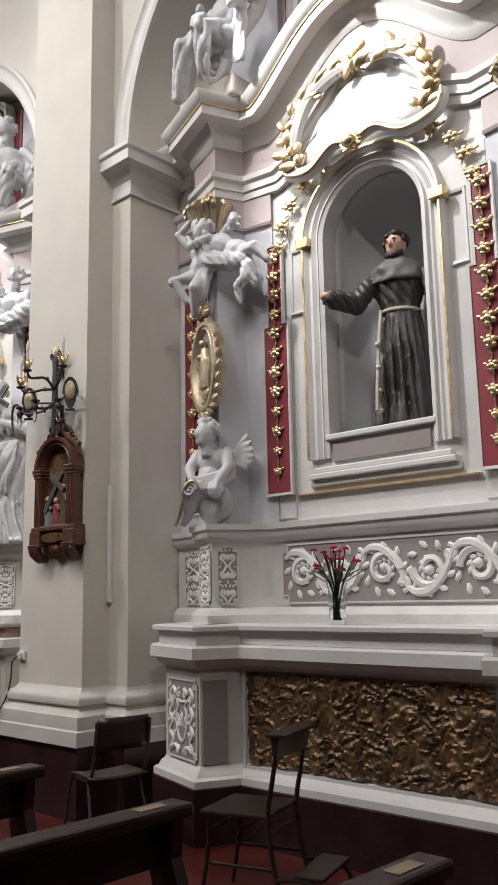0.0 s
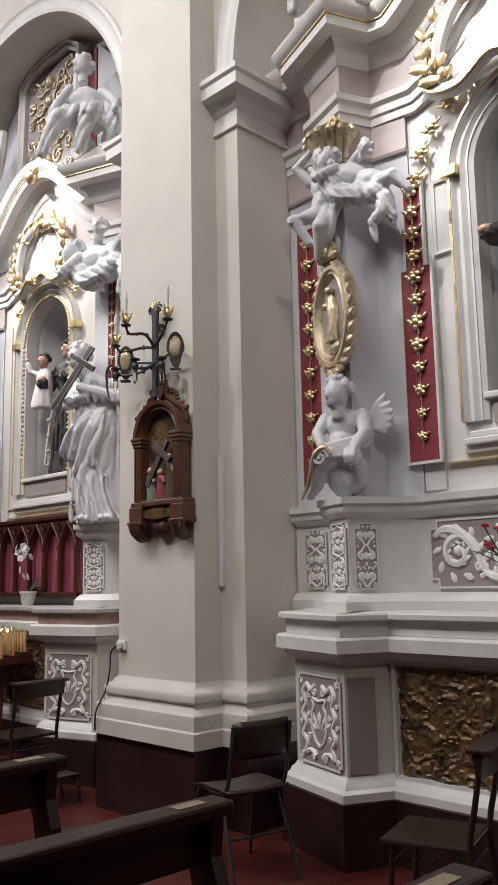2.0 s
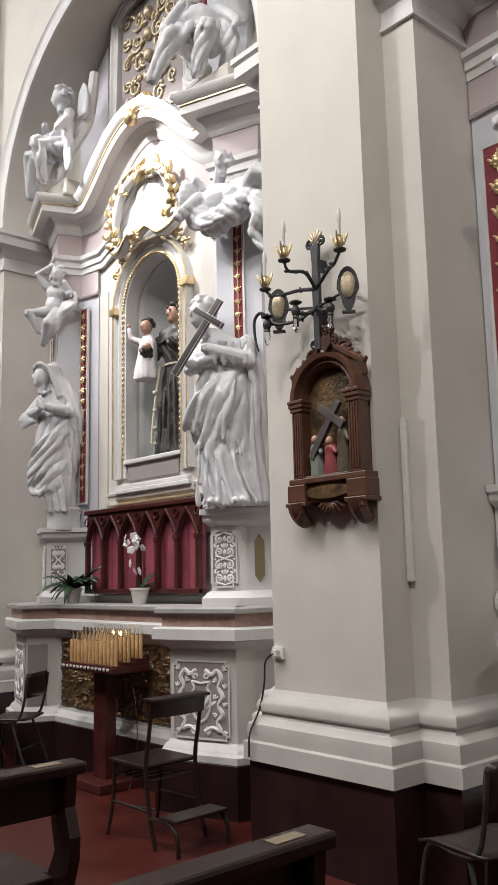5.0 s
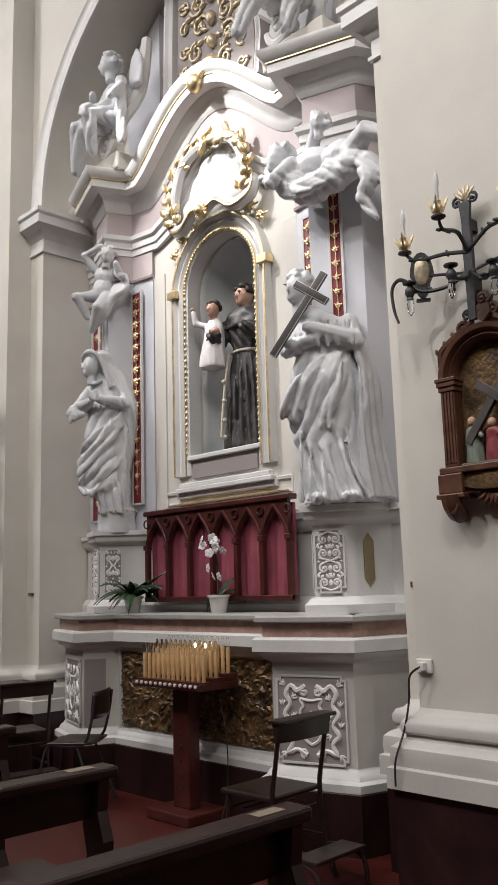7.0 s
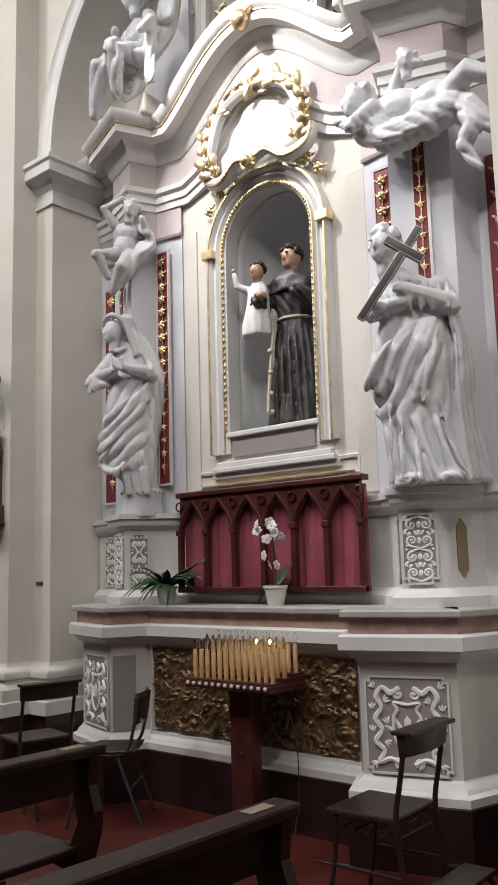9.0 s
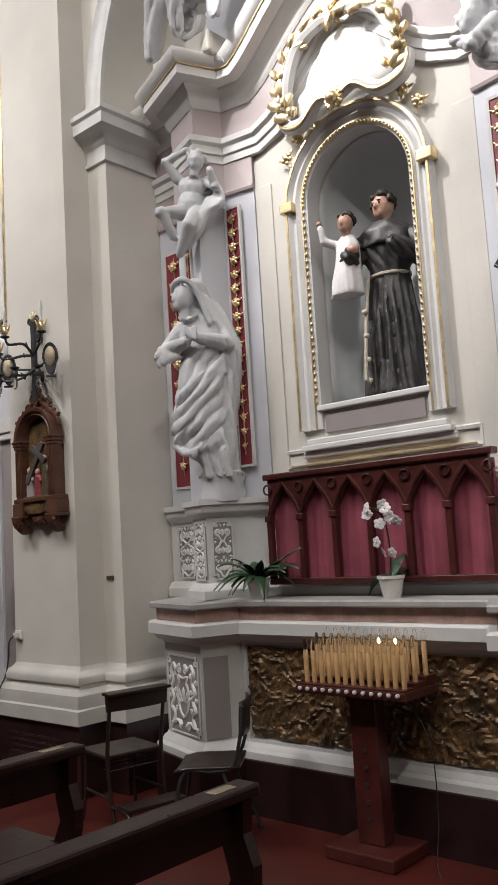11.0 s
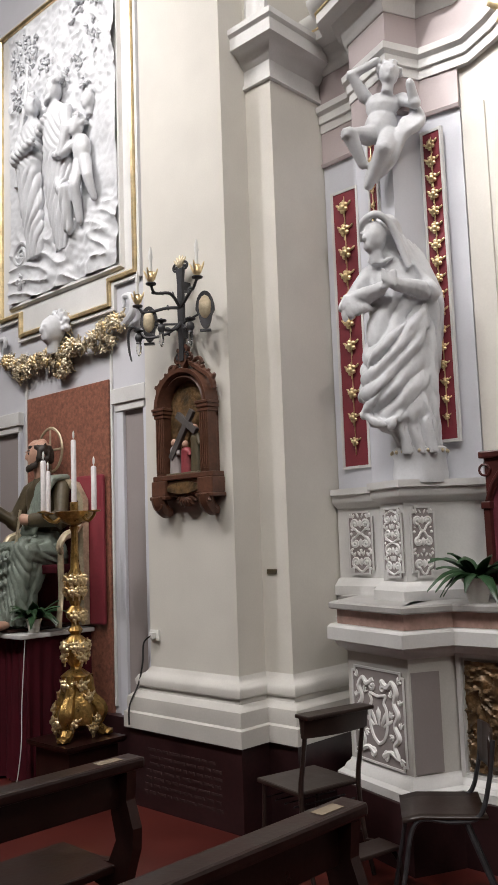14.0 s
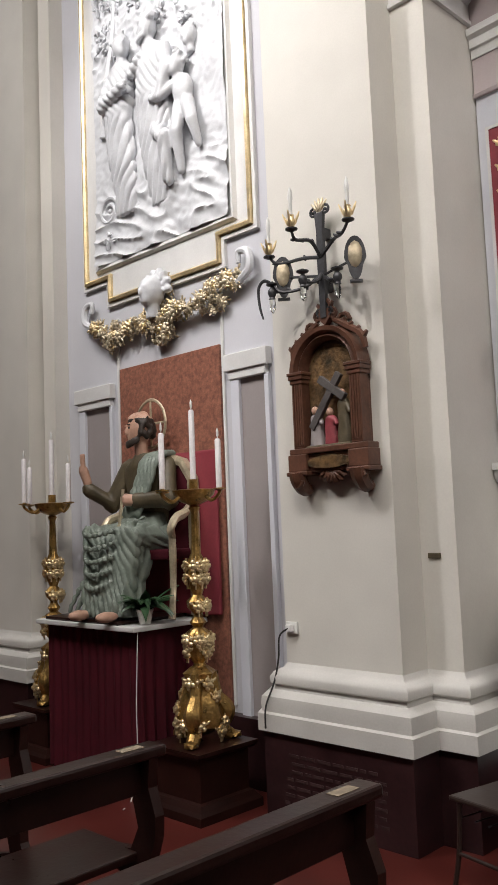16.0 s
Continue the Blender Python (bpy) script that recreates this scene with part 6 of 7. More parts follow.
# ---- gothic screen and plants on the altar ----
def gothic_screen(at):
    ob = thing("gothic_screen", "red-brown wooden gothic screen backed with crimson cloth", "screen", at)
    w, h, n = 1.62, 0.74, 6
    bm = bmesh.new()
    rings = []
    for i in range(121):
        x = -w / 2 + w * i / 120
        d = 0.012 * math.sin(i * 0.55) + 0.008 * math.sin(i * 1.31 + 1)
        rings.append([(x, 0.02 + d, 0.02), (x, 0.02 + d * 0.6, h * 0.5), (x, 0.02, h - 0.06), (x, 0.05, h - 0.06), (x, 0.05, 0.02)])
    grid_of(bm, rings)
    part("cloth", bm, PINKCLOTH, ob, "draped crimson cloth", True)
    st = w / n
    for i in range(n + 1):
        x = -w / 2 + st * i
        bm = bmesh.new()
        box(bm, x - 0.02, x + 0.02, -0.04, 0.0, 0.0, 0.44, 0.005)
        box(bm, x - 0.028, x + 0.028, -0.05, 0.0, 0.42, 0.46, 0.004)
        part("post", bm, REDWOOD, ob)
    for i in range(n):
        x = -w / 2 + st * (i + 0.5)
        bm = bmesh.new()
        a = st / 2
        slab(bm, [(x - a, 0.44), (x - a + 0.02, 0.44)] + [(x - (a - 0.02) * (1 - (k / 8) ** 1.6), 0.44 + 0.19 * (k / 8)) for k in range(1, 9)] + [(x + (a - 0.02) * (1 - (k / 8) ** 1.6), 0.44 + 0.19 * (k / 8)) for k in range(7, 0, -1)] + [(x + a - 0.02, 0.44), (x + a, 0.44), (x + a, h - 0.04), (x - a, h - 0.04)], -0.03, 0.0)
        p = part("pointed_arch", bm, REDWOOD, ob)
        for sx in (-1, 1):
            bm = bmesh.new()
            bezier_tube(bm, [(x + sx * a, -0.035, 0.46), (x + sx * a * 0.62, -0.04, 0.57), (x, -0.04, 0.67)], 0.011, 6)
            part("rib", bm, REDWOOD, p, "", True)
            bm = bmesh.new()
            tube(bm, [(x + sx * a + 0.032 * math.cos(q), -0.036, 0.635 + 0.032 * math.sin(q)) for q in (k * 0.5236 for k in range(13))], 0.007, 5)
            part("roundel", bm, REDWOOD, p, "", True)
    bm = bmesh.new()
    box(bm, -w / 2 - 0.03, w / 2 + 0.03, -0.05, 0.04, h - 0.04, h, 0.008)
    part("top_rail", bm, REDWOOD, ob)
    bm = bmesh.new()
    box(bm, -w / 2 - 0.02, w / 2 + 0.02, -0.045, 0.03, 0.0, 0.04, 0.006)
    part("bottom_rail", bm, REDWOOD, ob)
    return ob


gothic_screen(pose(A + 0.03, 0.56, 1.425))


def leaf_blade(bm, base, yaw, long, wide, droop, lift, mi=0):
    rows = []
    for k in range(7):
        f = k / 6
        w = wide * math.sin(math.pi * (0.08 + 0.92 * f) ** 0.8) * 0.5 + 0.001
        r = long * f
        z = lift * f - droop * f * f
        c, s = math.cos(yaw), math.sin(yaw)
        rows.append([(base[0] + c * r - s * q, base[1] + s * r + c * q, base[2] + z - (0.02 if abs(q) > 0 else 0) * wide * 8) for q in (-w, 0, w)])
    return grid_of(bm, rows, False, False, mi)


def potted_plant(at, leaves, long, label, pot=POT, seed=0, pr=0.07, ph=0.12, wide=0.07):
    ob = thing("potted_plant", label, "plant", at, "plants on the altar")
    bm = bmesh.new()
    lathe(bm, [(pr * 0.7, 0), (pr, ph * 0.85), (pr * 1.1, ph * 0.87), (pr * 1.1, ph), (pr * 0.95, ph), (pr * 0.9, ph * 0.9)], 18)
    part("pot", bm, pot, ob, "", True)
    rng = random.Random(seed)
    for i in range(leaves):
        bm = bmesh.new()
        leaf_blade(bm, (0, 0, ph * 0.9), rng.uniform(0, 6.283), long * rng.uniform(0.6, 1.1), wide * rng.uniform(0.7, 1.2), long * rng.uniform(0.3, 1.1), long * rng.uniform(0.5, 1.2))
        part("leaf", bm, LEAF, ob, smooth=True)
    return ob


potted_plant(pose(A - 0.80, 0.40, 1.345), 34, 0.30, "bushy green fern in a white pot on the altar", POT, 3, 0.075, 0.13)
orchid = potted_plant(pose(A + 0.22, 0.42, 1.345), 5, 0.26, "white flowering orchid in a white pot on the altar", POT, 8, 0.075, 0.13, 0.09)
bm = bmesh.new()
bezier_tube(bm, [(0, 0, 0.12), (0.02, -0.02, 0.30), (0.0, -0.03, 0.46), (-0.05, -0.05, 0.52), (0.07, -0.06, 0.50)], 0.005, 5)
part("flower_stem", bm, LEAF, orchid, "", True)
rng = random.Random(5)
for k in range(13):
    bm = bmesh.new()
    for q in range(5):
        a = q * 1.2566
        ball(bm, (0.02 * math.cos(a), 0, 0.02 * math.sin(a)), (0.02, 0.005, 0.017), 1)
    ball(bm, (0, -0.006, 0), 0.007, 1)
    part("orchid_bloom", bm, PETAL, orchid, "white orchid bloom", True, pose(rng.uniform(-0.10, 0.09), rng.uniform(-0.09, -0.02), rng.uniform(0.40, 0.55) if k < 10 else rng.uniform(0.26, 0.34), rng.uniform(-25, 25), 0, rng.uniform(-50, 50)))

vase = thing("flower_vase", "clear glass vase with red and pink carnations on the altar", "vase", pose(5.22, 0.36, 1.345))
bm = bmesh.new()
lathe(bm, [(0.045, 0.0), (0.05, 0.02), (0.055, 0.2), (0.062, 0.25), (0.058, 0.25), (0.05, 0.2), (0.045, 0.03)], 16)
part("glass", bm, GLASS, vase, "", True)
rng = random.Random(6)
for k in range(26):
    a, r = rng.uniform(0, 6.283), rng.uniform(0.02, 0.17)
    x, y, z = r * math.cos(a), r * math.sin(a) * 0.7, rng.uniform(0.32, 0.46)
    bm = bmesh.new()
    bezier_tube(bm, [(rng.uniform(-0.02, 0.02), rng.uniform(-0.02, 0.02), 0.03), (x * 0.3, y * 0.3, 0.24), (x, y, z)], 0.004, 5)
    st_ = part("stem", bm, LEAF, vase, "", True)
    if k < 19:
        bm = bmesh.new()
        for q in range(9):
            b, e = rng.uniform(0, 6.283), rng.uniform(0.2, 1.2)
            ball(bm, (x + 0.016 * math.cos(b) * math.sin(e), y + 0.016 * math.sin(b) * math.sin(e), z + 0.014 * math.cos(e)), (0.013, 0.013, 0.009), 1)
        part("carnation", bm, ROSE, st_, "red carnation", True)
    else:
        bm = bmesh.new()
        leaf_blade(bm, (x * 0.5, y * 0.5, 0.26), a, 0.14, 0.03, 0.03, 0.10)
        part("leaf", bm, LEAF, st_, "", True)

# ---- candle stand ----
stand = thing("votive_stand", "dark red wooden stand with rows of electric votive candles", "candle stand", pose(A + 0.20, 0.11, 0))
part("foot", boxbm(-0.22, 0.22, -0.18, 0.18, 0.0, 0.07, 0.01), REDWOOD, stand)
part("post", boxbm(-0.085, 0.085, -0.05, 0.05, 0.07, 0.86, 0.008), REDWOOD, stand)
for k in range(5):
    bm = bmesh.new()
    lathe(bm, [(0.012, 0), (0.012, 0.006)], 10)
    part("stud", bm, IRON, stand, "", False, pose(0, -0.05, 0.2 + 0.09 * k, 90))
part("tray", boxbm(-0.36, 0.36, -0.17, 0.17, 0.86, 0.905, 0.006), REDWOOD, stand)
for j in range(3):
    part("shelf_step", boxbm(-0.35, 0.35, -0.16 + 0.11 * j, -0.05 + 0.11 * j, 0.905, 0.915 + 0.02 * j, 0.003), REDWOOD, stand)
cm = bmesh.new()
lathe(cm, [(0.014, 0), (0.014, 0.17), (0.010, 0.175)], 10)
cm = mesh_of(cm, "candle", WAXRED, True)
tm = bmesh.new()
lathe(tm, [(0.013, 0.17), (0.013, 0.21), (0.008, 0.235), (0.003, 0.24)], 10)
tm = mesh_of(tm, "lamp_tip", GLASS, True)
km = bmesh.new()
lathe(km, [(0.011, 0), (0.012, 0.012), (0.006, 0.016)], 8)
km = mesh_of(km, "push_button", PLASTIC, True)
fm = bmesh.new()
ball(fm, (0, 0, 0.20), (0.008, 0.008, 0.018), 1)
fm = mesh_of(fm, "lit_tip", FLAME, True)
for j in range(3):
    for i in range(13):
        x, y, z = -0.32 + 0.0533 * i, -0.105 + 0.11 * j, 0.915 + 0.02 * j
        c = child("candle", cm, stand, pose(x, y, z))
        child("lamp_tip", tm, c, pose(0, 0, 0), "clear glass tip")
        if j == 1 and i in (8, 10):
            child("lit_tip", fm, c, pose(0, 0, 0.005), "glowing tip")
        if j == 0:
            child("push_button", km, stand, pose(x, -0.172, 0.89, 90), "white push button")

# ---- chairs ----
chair = thing("chair", "black chair with moulded seat on dark steel legs", "chair", pose(-0.67, -0.19, 0, 0, 0, 36), "chairs along the altars")
bm = bmesh.new()
grid_of(bm, [[(x, y, 0.45 + 0.012 * (abs(y) / 0.19) ** 2 - 0.02 * max(0, (-x - 0.12) / 0.08) + d) for y in (-0.19, -0.12, 0, 0.12, 0.19)] for d, xs in ((0, (-0.20, -0.12, 0, 0.12, 0.18)),) for x in xs], False, False)
seat = part("seat", bm, BLACKSEAT, chair, "", True)
seat.modifiers.new("thickness", "SOLIDIFY").thickness = 0.014
bm = bmesh.new()
rows = []
for k in range(6):
    z = 0.62 + 0.19 * k / 5
    rows.append([(0.20 + 0.05 * (z - 0.6) + 0.03 * (1 - (y / 0.19) ** 2), y * (1 - 0.1 * (k / 5) ** 3), z) for y in (-0.19, -0.12, -0.05, 0.05, 0.12, 0.19)])
grid_of(bm, rows, False, False)
back = part("backrest", bm, BLACKSEAT, chair, "", True)
back.modifiers.new("thickness", "SOLIDIFY").thickness = 0.014
for sy in (-1, 1):
    bm = bmesh.new()
    bezier_tube(bm, [(0.22, sy * 0.18, 0.79), (0.19, sy * 0.18, 0.60), (0.14, sy * 0.18, 0.46), (0.02, sy * 0.18, 0.435), (-0.14, sy * 0.18, 0.43), (-0.20, sy * 0.19, 0.20), (-0.24, sy * 0.20, 0.0)], 0.011, 8)
    part("front_leg", bm, IRON, chair, "dark bent steel tube", True)
    bm = bmesh.new()
    bezier_tube(bm, [(0.08, sy * 0.17, 0.43), (0.17, sy * 0.19, 0.2), (0.25, sy * 0.20, 0.0)], 0.011, 8)
    part("rear_leg", bm, IRON, chair, "dark bent steel tube", True)
bm = bmesh.new()
tube(bm, [(0.16, -0.185, 0.22), (0.16, 0.185, 0.22)], 0.008, 8)
part("cross_bar", bm, IRON, chair, "", True)
copy_thing(chair, pose(3.90, -0.35, 0, 0, 0, -12))

kneeling = thing("prayer_chair", "dark wooden prayer chair with thin curved top rail", "chair", pose(-1.453, -0.23, 0, 0, 0, -12), "prayer chairs along the altars")
bm = bmesh.new()
grid_of(bm, [[(x, y, z) for x, z in ((0.215 + 0.03 * (1 - (y / 0.21) ** 2), 0.73), (0.235 + 0.03 * (1 - (y / 0.21) ** 2), 0.73), (0.25 + 0.03 * (1 - (y / 0.21) ** 2), 0.825), (0.205 + 0.03 * (1 - (y / 0.21) ** 2), 0.825))] for y in (-0.21, -0.15, -0.08, 0.0, 0.08, 0.15, 0.21)])
part("back_rail", bm, BLACKSEAT, kneeling, "", True)
part("top_ledge", boxbm(0.18, 0.29, -0.22, 0.22, 0.825, 0.845, 0.006), BLACKSEAT, kneeling)
part("seat", boxbm(-0.21, 0.17, -0.20, 0.20, 0.43, 0.455, 0.01), BLACKSEAT, kneeling)
for sy in (-1, 1):
    bm = bmesh.new()
    bezier_tube(bm, [(0.24, sy * 0.19, 0.83), (0.20, sy * 0.19, 0.62), (0.17, sy * 0.19, 0.44), (0.20, sy * 0.19, 0.2), (0.26, sy * 0.19, 0.0)], [0.012, 0.013, 0.014, 0.013, 0.012], 8)
    part("back_post", bm, BLACKSEAT, kneeling, "", True)
    bm = bmesh.new()
    bezier_tube(bm, [(-0.16, sy * 0.18, 0.43), (-0.18, sy * 0.18, 0.2), (-0.22, sy * 0.19, 0.0)], 0.012, 8)
    part("front_leg", bm, BLACKSEAT, kneeling, "", True)
    bm = bmesh.new()
    bezier_tube(bm, [(0.21, sy * 0.19, 0.16), (0.36, sy * 0.19, 0.17), (0.45, sy * 0.19, 0.12), (0.47, sy * 0.19, 0.0)], 0.013, 8)
    part("kneeler_bracket", bm, BLACKSEAT, kneeling, "", True)
    bm = bmesh.new()
    tube(bm, [(-0.18, sy * 0.18, 0.2), (0.2, sy * 0.19, 0.2)], 0.010, 6)
    part("side_rail", bm, BLACKSEAT, kneeling, "", True)
part("kneeler_board", boxbm(0.30, 0.46, -0.20, 0.20, 0.175, 0.195, 0.006), BLACKSEAT, kneeling)
bm = bmesh.new()
for k in range(5):
    tube(bm, [(0.16 - 0.08 * k, -0.17, 0.36), (0.16 - 0.08 * k, 0.17, 0.36)], 0.005, 5)
part("book_rack", bm, IRON, kneeling, "thin wire rack under the seat", True)
for x, y, a in ((1.52, -0.33, 2), (5.20, -0.40, 18)):
    copy_thing(kneeling, pose(x, y, 0, 0, 0, a))

# ---- benches ----
bench = thing("bench", "dark walnut church bench with curved end panels", "bench", pose(-1.24, -1.58, 0), "rows of benches")
LEN = 1.8
bm = bmesh.new()
box(bm, -0.055, 0.055, -LEN, 0.03, 0.83, 0.875, 0.012)
rail = part("top_rail", bm, WOOD, bench)
part("back_board", boxbm(-0.03, -0.006, -LEN + 0.05, -0.05, 0.69, 0.83, 0.004), WOOD, bench)
part("seat", boxbm(-0.44, -0.04, -LEN + 0.03, -0.03, 0.43, 0.465, 0.008), WOOD, bench)
part("kneeler", boxbm(0.18, 0.36, -LEN + 0.06, -0.04, 0.17, 0.205, 0.008), WOOD, bench)
for y in (-0.06, -LEN + 0.0):
    bm = bmesh.new()
    prof = [(-0.40, 0.0), (-0.34, 0.0), (-0.30, 0.10), (0.0, 0.14), (0.20, 0.12), (0.34, 0.0), (0.40, 0.0), (0.37, 0.17), (0.10, 0.20), (0.035, 0.30), (0.03, 0.42), (0.075, 0.54), (0.08, 0.62), (0.04, 0.72), (0.05, 0.83), (-0.05, 0.83), (-0.06, 0.66), (-0.03, 0.56), (-0.08, 0.47), (-0.40, 0.43), (-0.43, 0.40), (-0.10, 0.36), (-0.06, 0.24), (-0.34, 0.16)]
    slab(bm, prof, y, y + 0.045)
    part("end_panel", bm, WOOD, bench)
part("paper_label", boxbm(-0.022, 0.026, -0.17, -0.06, 0.8755, 0.877), PAPER, rail, "yellowed paper label")
BENCHES = ((-4.12, -1.70), (-3.17, -1.69), (-2.22, -1.68), (-0.19, -1.52), (0.89, -1.58), (2.11, -1.82), (3.08, -1.80), (4.35, -1.80), (5.34, -1.83), (6.26, -1.88), (7.20, -1.88))
for i, (x, y) in enumerate(BENCHES):
    copy_thing(bench, pose(x, y, 0, 0, 0, (i * 37 % 5 - 2) * 0.3))

# printed sheets on the benches
for x, y, a, z in ((2.3, -2.4, -20, 0.466), (-1.4, -2.6, 30, 0.466)):
    tagged(part("paper_sheet", boxbm(-0.05, 0.05, -0.075, 0.075, 0, 0.002), PLASTIC, None, "white printed sheet lying on the bench", at=pose(x, y, z, 0, 0, a)), category="paper")

# worn inscription on a socle: letters past reading, kept as bars
tablet = thing("inscription", "worn carved inscription on the dark marble socle", "inscription", pose(-2.62, -0.113, 0.0))
rng = random.Random(31)
for row in range(7):
    x = -0.36 + rng.uniform(0, 0.08)
    while x < 0.34:
        w = rng.uniform(0.03, 0.10)
        part("letter_bar", boxbm(x, min(0.38, x + w), -0.001, 0.002, 0.10 + 0.045 * row, 0.118 + 0.045 * row), LETTER, tablet)
        x += w + 0.02

# cables
def loose_cable(points, mat, label):
    bm = bmesh.new()
    bezier_tube(bm, points, 0.0035, 6)
    tagged(part("cable", bm, mat, None, label, True), category="cable")


loose_cable([(0.45, 0.20, 0.86), (0.60, 0.16, 0.60), (0.62, 0.15, 0.25), (0.66, 0.05, 0.006), (0.9, -0.05, 0.006), (1.1, 0.02, 0.006)], CABLE, "black cable hanging from the candle stand")
loose_cable([(-4.02, -0.36, 1.05), (-4.0, -0.40, 0.6), (-3.98, -0.42, 0.3), (-4.0, -0.46, 0.006), (-3.9, -0.6, 0.006)], PLASTIC, "white cable hanging down the velvet pedestal")

# ---- bay with the seated statue ----
BX = -4.40
part_wall = thing("door_frame", "grey painted recess frames beside the marble panel", "door frame", kind="structure")
for x0, x1 in ((-5.58, -5.06), (-3.715, -3.30)):
    bm = bmesh.new()
    box(bm, x0, x1, 0.22, 0.28, 2.80, 2.92, 0.006)
    box(bm, x0 + 0.03, x1 - 0.03, 0.235, 0.28, 2.74, 2.80, 0.006)
    part("door_head", bm, WHITE, part_wall, "white moulded head")
    bm = bmesh.new()
    box(bm, x0 + 0.04, x0 + 0.12, 0.245, 0.28, 0.0, 2.74, 0.004)
    box(bm, x1 - 0.05, x1 - 0.01, 0.245, 0.28, 0.0, 2.74, 0.004)
    part("door_jamb", bm, LAV, part_wall, "pale grey jamb")
    # flat grey sheet whose colour stands in for the dark of the recess
    part("recess_sheet", boxbm(x0 + 0.12, x1 - 0.05, 0.272, 0.30, 0.0, 2.74), TAUPE, part_wall, "grey sheet standing in for the dark door recess")
for x in (-3.765, -5.0):
    bm = boxbm(x - 0.012, x + 0.012, 0.262, 0.28, 0.5, 3.45, 0.003)
    part("white_line", bm, WHITE, part_wall, "thin white moulding")
structure("marble_panel", boxbm(-4.97, -3.79, 0.255, 0.30, 0.3, 3.02, 0.004), REDSTONE, "red veined marble panel on the wall", "panel")
structure("baseboard", boxbm(-5.72, -3.16, 0.20, 0.30, 0, 0.45), SOCLE, "dark marble baseboard", "baseboard")

# big white relief
relief = thing("wall_relief", "large white stucco relief in a gilt stepped frame", "relief", pose(BX, 0.28, 0))
outer = [(-1.0, 3.80), (-1.0, 6.6), (1.0, 6.6), (1.0, 3.80), (0.67, 3.80), (0.67, 3.60), (-0.67, 3.60), (-0.67, 3.80)]
bm = bmesh.new()
slab(bm, outer, -0.02, 0.02)
part("ground_slab", bm, WHITE, relief)
bm = bmesh.new()
sweep_xz(bm, outer, [(-0.035, 0.0), (-0.035, 0.04), (-0.02, 0.055), (0.0, 0.05), (0.008, 0.0)], 0.0, True)
part("gilt_frame", bm, GOLD, relief, "gilt moulded frame", True)
bm = bmesh.new()
sweep_xz(bm, outer, [(0.01, 0.0), (0.01, 0.03), (0.04, 0.03), (0.04, 0.0)], 0.0, True)
part("white_frame", bm, WHITE, relief, "white outer frame")
bm = bmesh.new()
sweep_xz(bm, [(-0.80, 3.92), (-0.80, 6.5), (0.80, 6.5), (0.80, 3.92)], [(0.0, 0.0), (0.0, 0.04), (0.03, 0.05), (0.06, 0.0)], 0.0, True)
part("inner_frame", bm, WHITE, relief, "white inner moulding", True)
bm = bmesh.new()
V, nx, nz = [], 120, 190
for j in range(nz + 1):
    for i in range(nx + 1):
        x, z = -0.80 + 1.6 * i / nx, 3.92 + 2.58 * j / nz
        q = Vector((x * 3, z * 3, 1))
        hh = 0.03 + 0.02 * noise.noise(q) + 0.010 * noise.noise(q * 2.5) + 0.006 * noise.noise(q * 7)
        if z < 4.6:
            p = Vector((x * 2.2 - z * 1.5, z * 7.0 + x * 3.5, 4.0))
            hh += 0.030 * (1 - abs(noise.noise(p))) ** 5 * min(1, (4.6 - z) / 0.25) + 0.012 * noise.noise(p * 2.3)
        if z > 5.3:
            up = min(1, (z - 5.3) / 0.3)
            hh += up * (0.022 * max(0, noise.noise(q * 3.2)) + 0.022 * max(0, noise.noise(q * 7)))
        V.append(bm.verts.new((x, -0.02 - max(0, hh), z)))
for j in range(nz):
    for i in range(nx):
        k = j * (nx + 1) + i
        bm.faces.new((V[k], V[k + 1], V[k + nx + 2], V[k + nx + 1]))
part("landscape", bm, STATUE, relief, "rippled ground and foliage in relief", True)
# foliage of a tree and small clumps of blossom in the sky of the relief
rng = random.Random(17)
for cx, cz, w, h, count in ((-0.52, 6.22, 0.22, 0.20, 70), (-0.62, 5.86, 0.13, 0.13, 36), (-0.18, 5.98, 0.10, 0.07, 18), (-0.44, 5.66, 0.07, 0.06, 12), (0.10, 5.74, 0.08, 0.06, 14), (0.33, 5.80, 0.09, 0.06, 16), (0.55, 5.95, 0.08, 0.13, 20), (0.30, 6.30, 0.09, 0.12, 20), (0.56, 6.34, 0.10, 0.12, 22), (0.42, 5.58, 0.06, 0.05, 10), (-0.62, 4.10, 0.06, 0.05, 10)):
    bm = bmesh.new()
    for k in range(count):
        a, r = rng.uniform(0, 6.283), math.sqrt(rng.random())
        leaf_lump(bm, cx + w * r * math.cos(a), -0.055 - rng.uniform(0, 0.03), cz + h * r * math.sin(a), rng.uniform(0, 6.283), rng.uniform(0.04, 0.075), rng.uniform(0.022, 0.04), 0.018)
    part("foliage", bm, STATUE, relief, "clump of stucco leaves", True)
bm = bmesh.new()
bezier_tube(bm, [(-0.66, -0.04, 5.0), (-0.60, -0.05, 5.4), (-0.50, -0.05, 5.8), (-0.46, -0.05, 6.2)], [0.05, 0.045, 0.035, 0.02], 8)
volute(bm, -0.60, 4.34, 0.13, 0, 1, 2.0, 0.022, -0.06, 26, 7)
part("tree_trunk", bm, STATUE, relief, "slender tree trunk in relief", True)

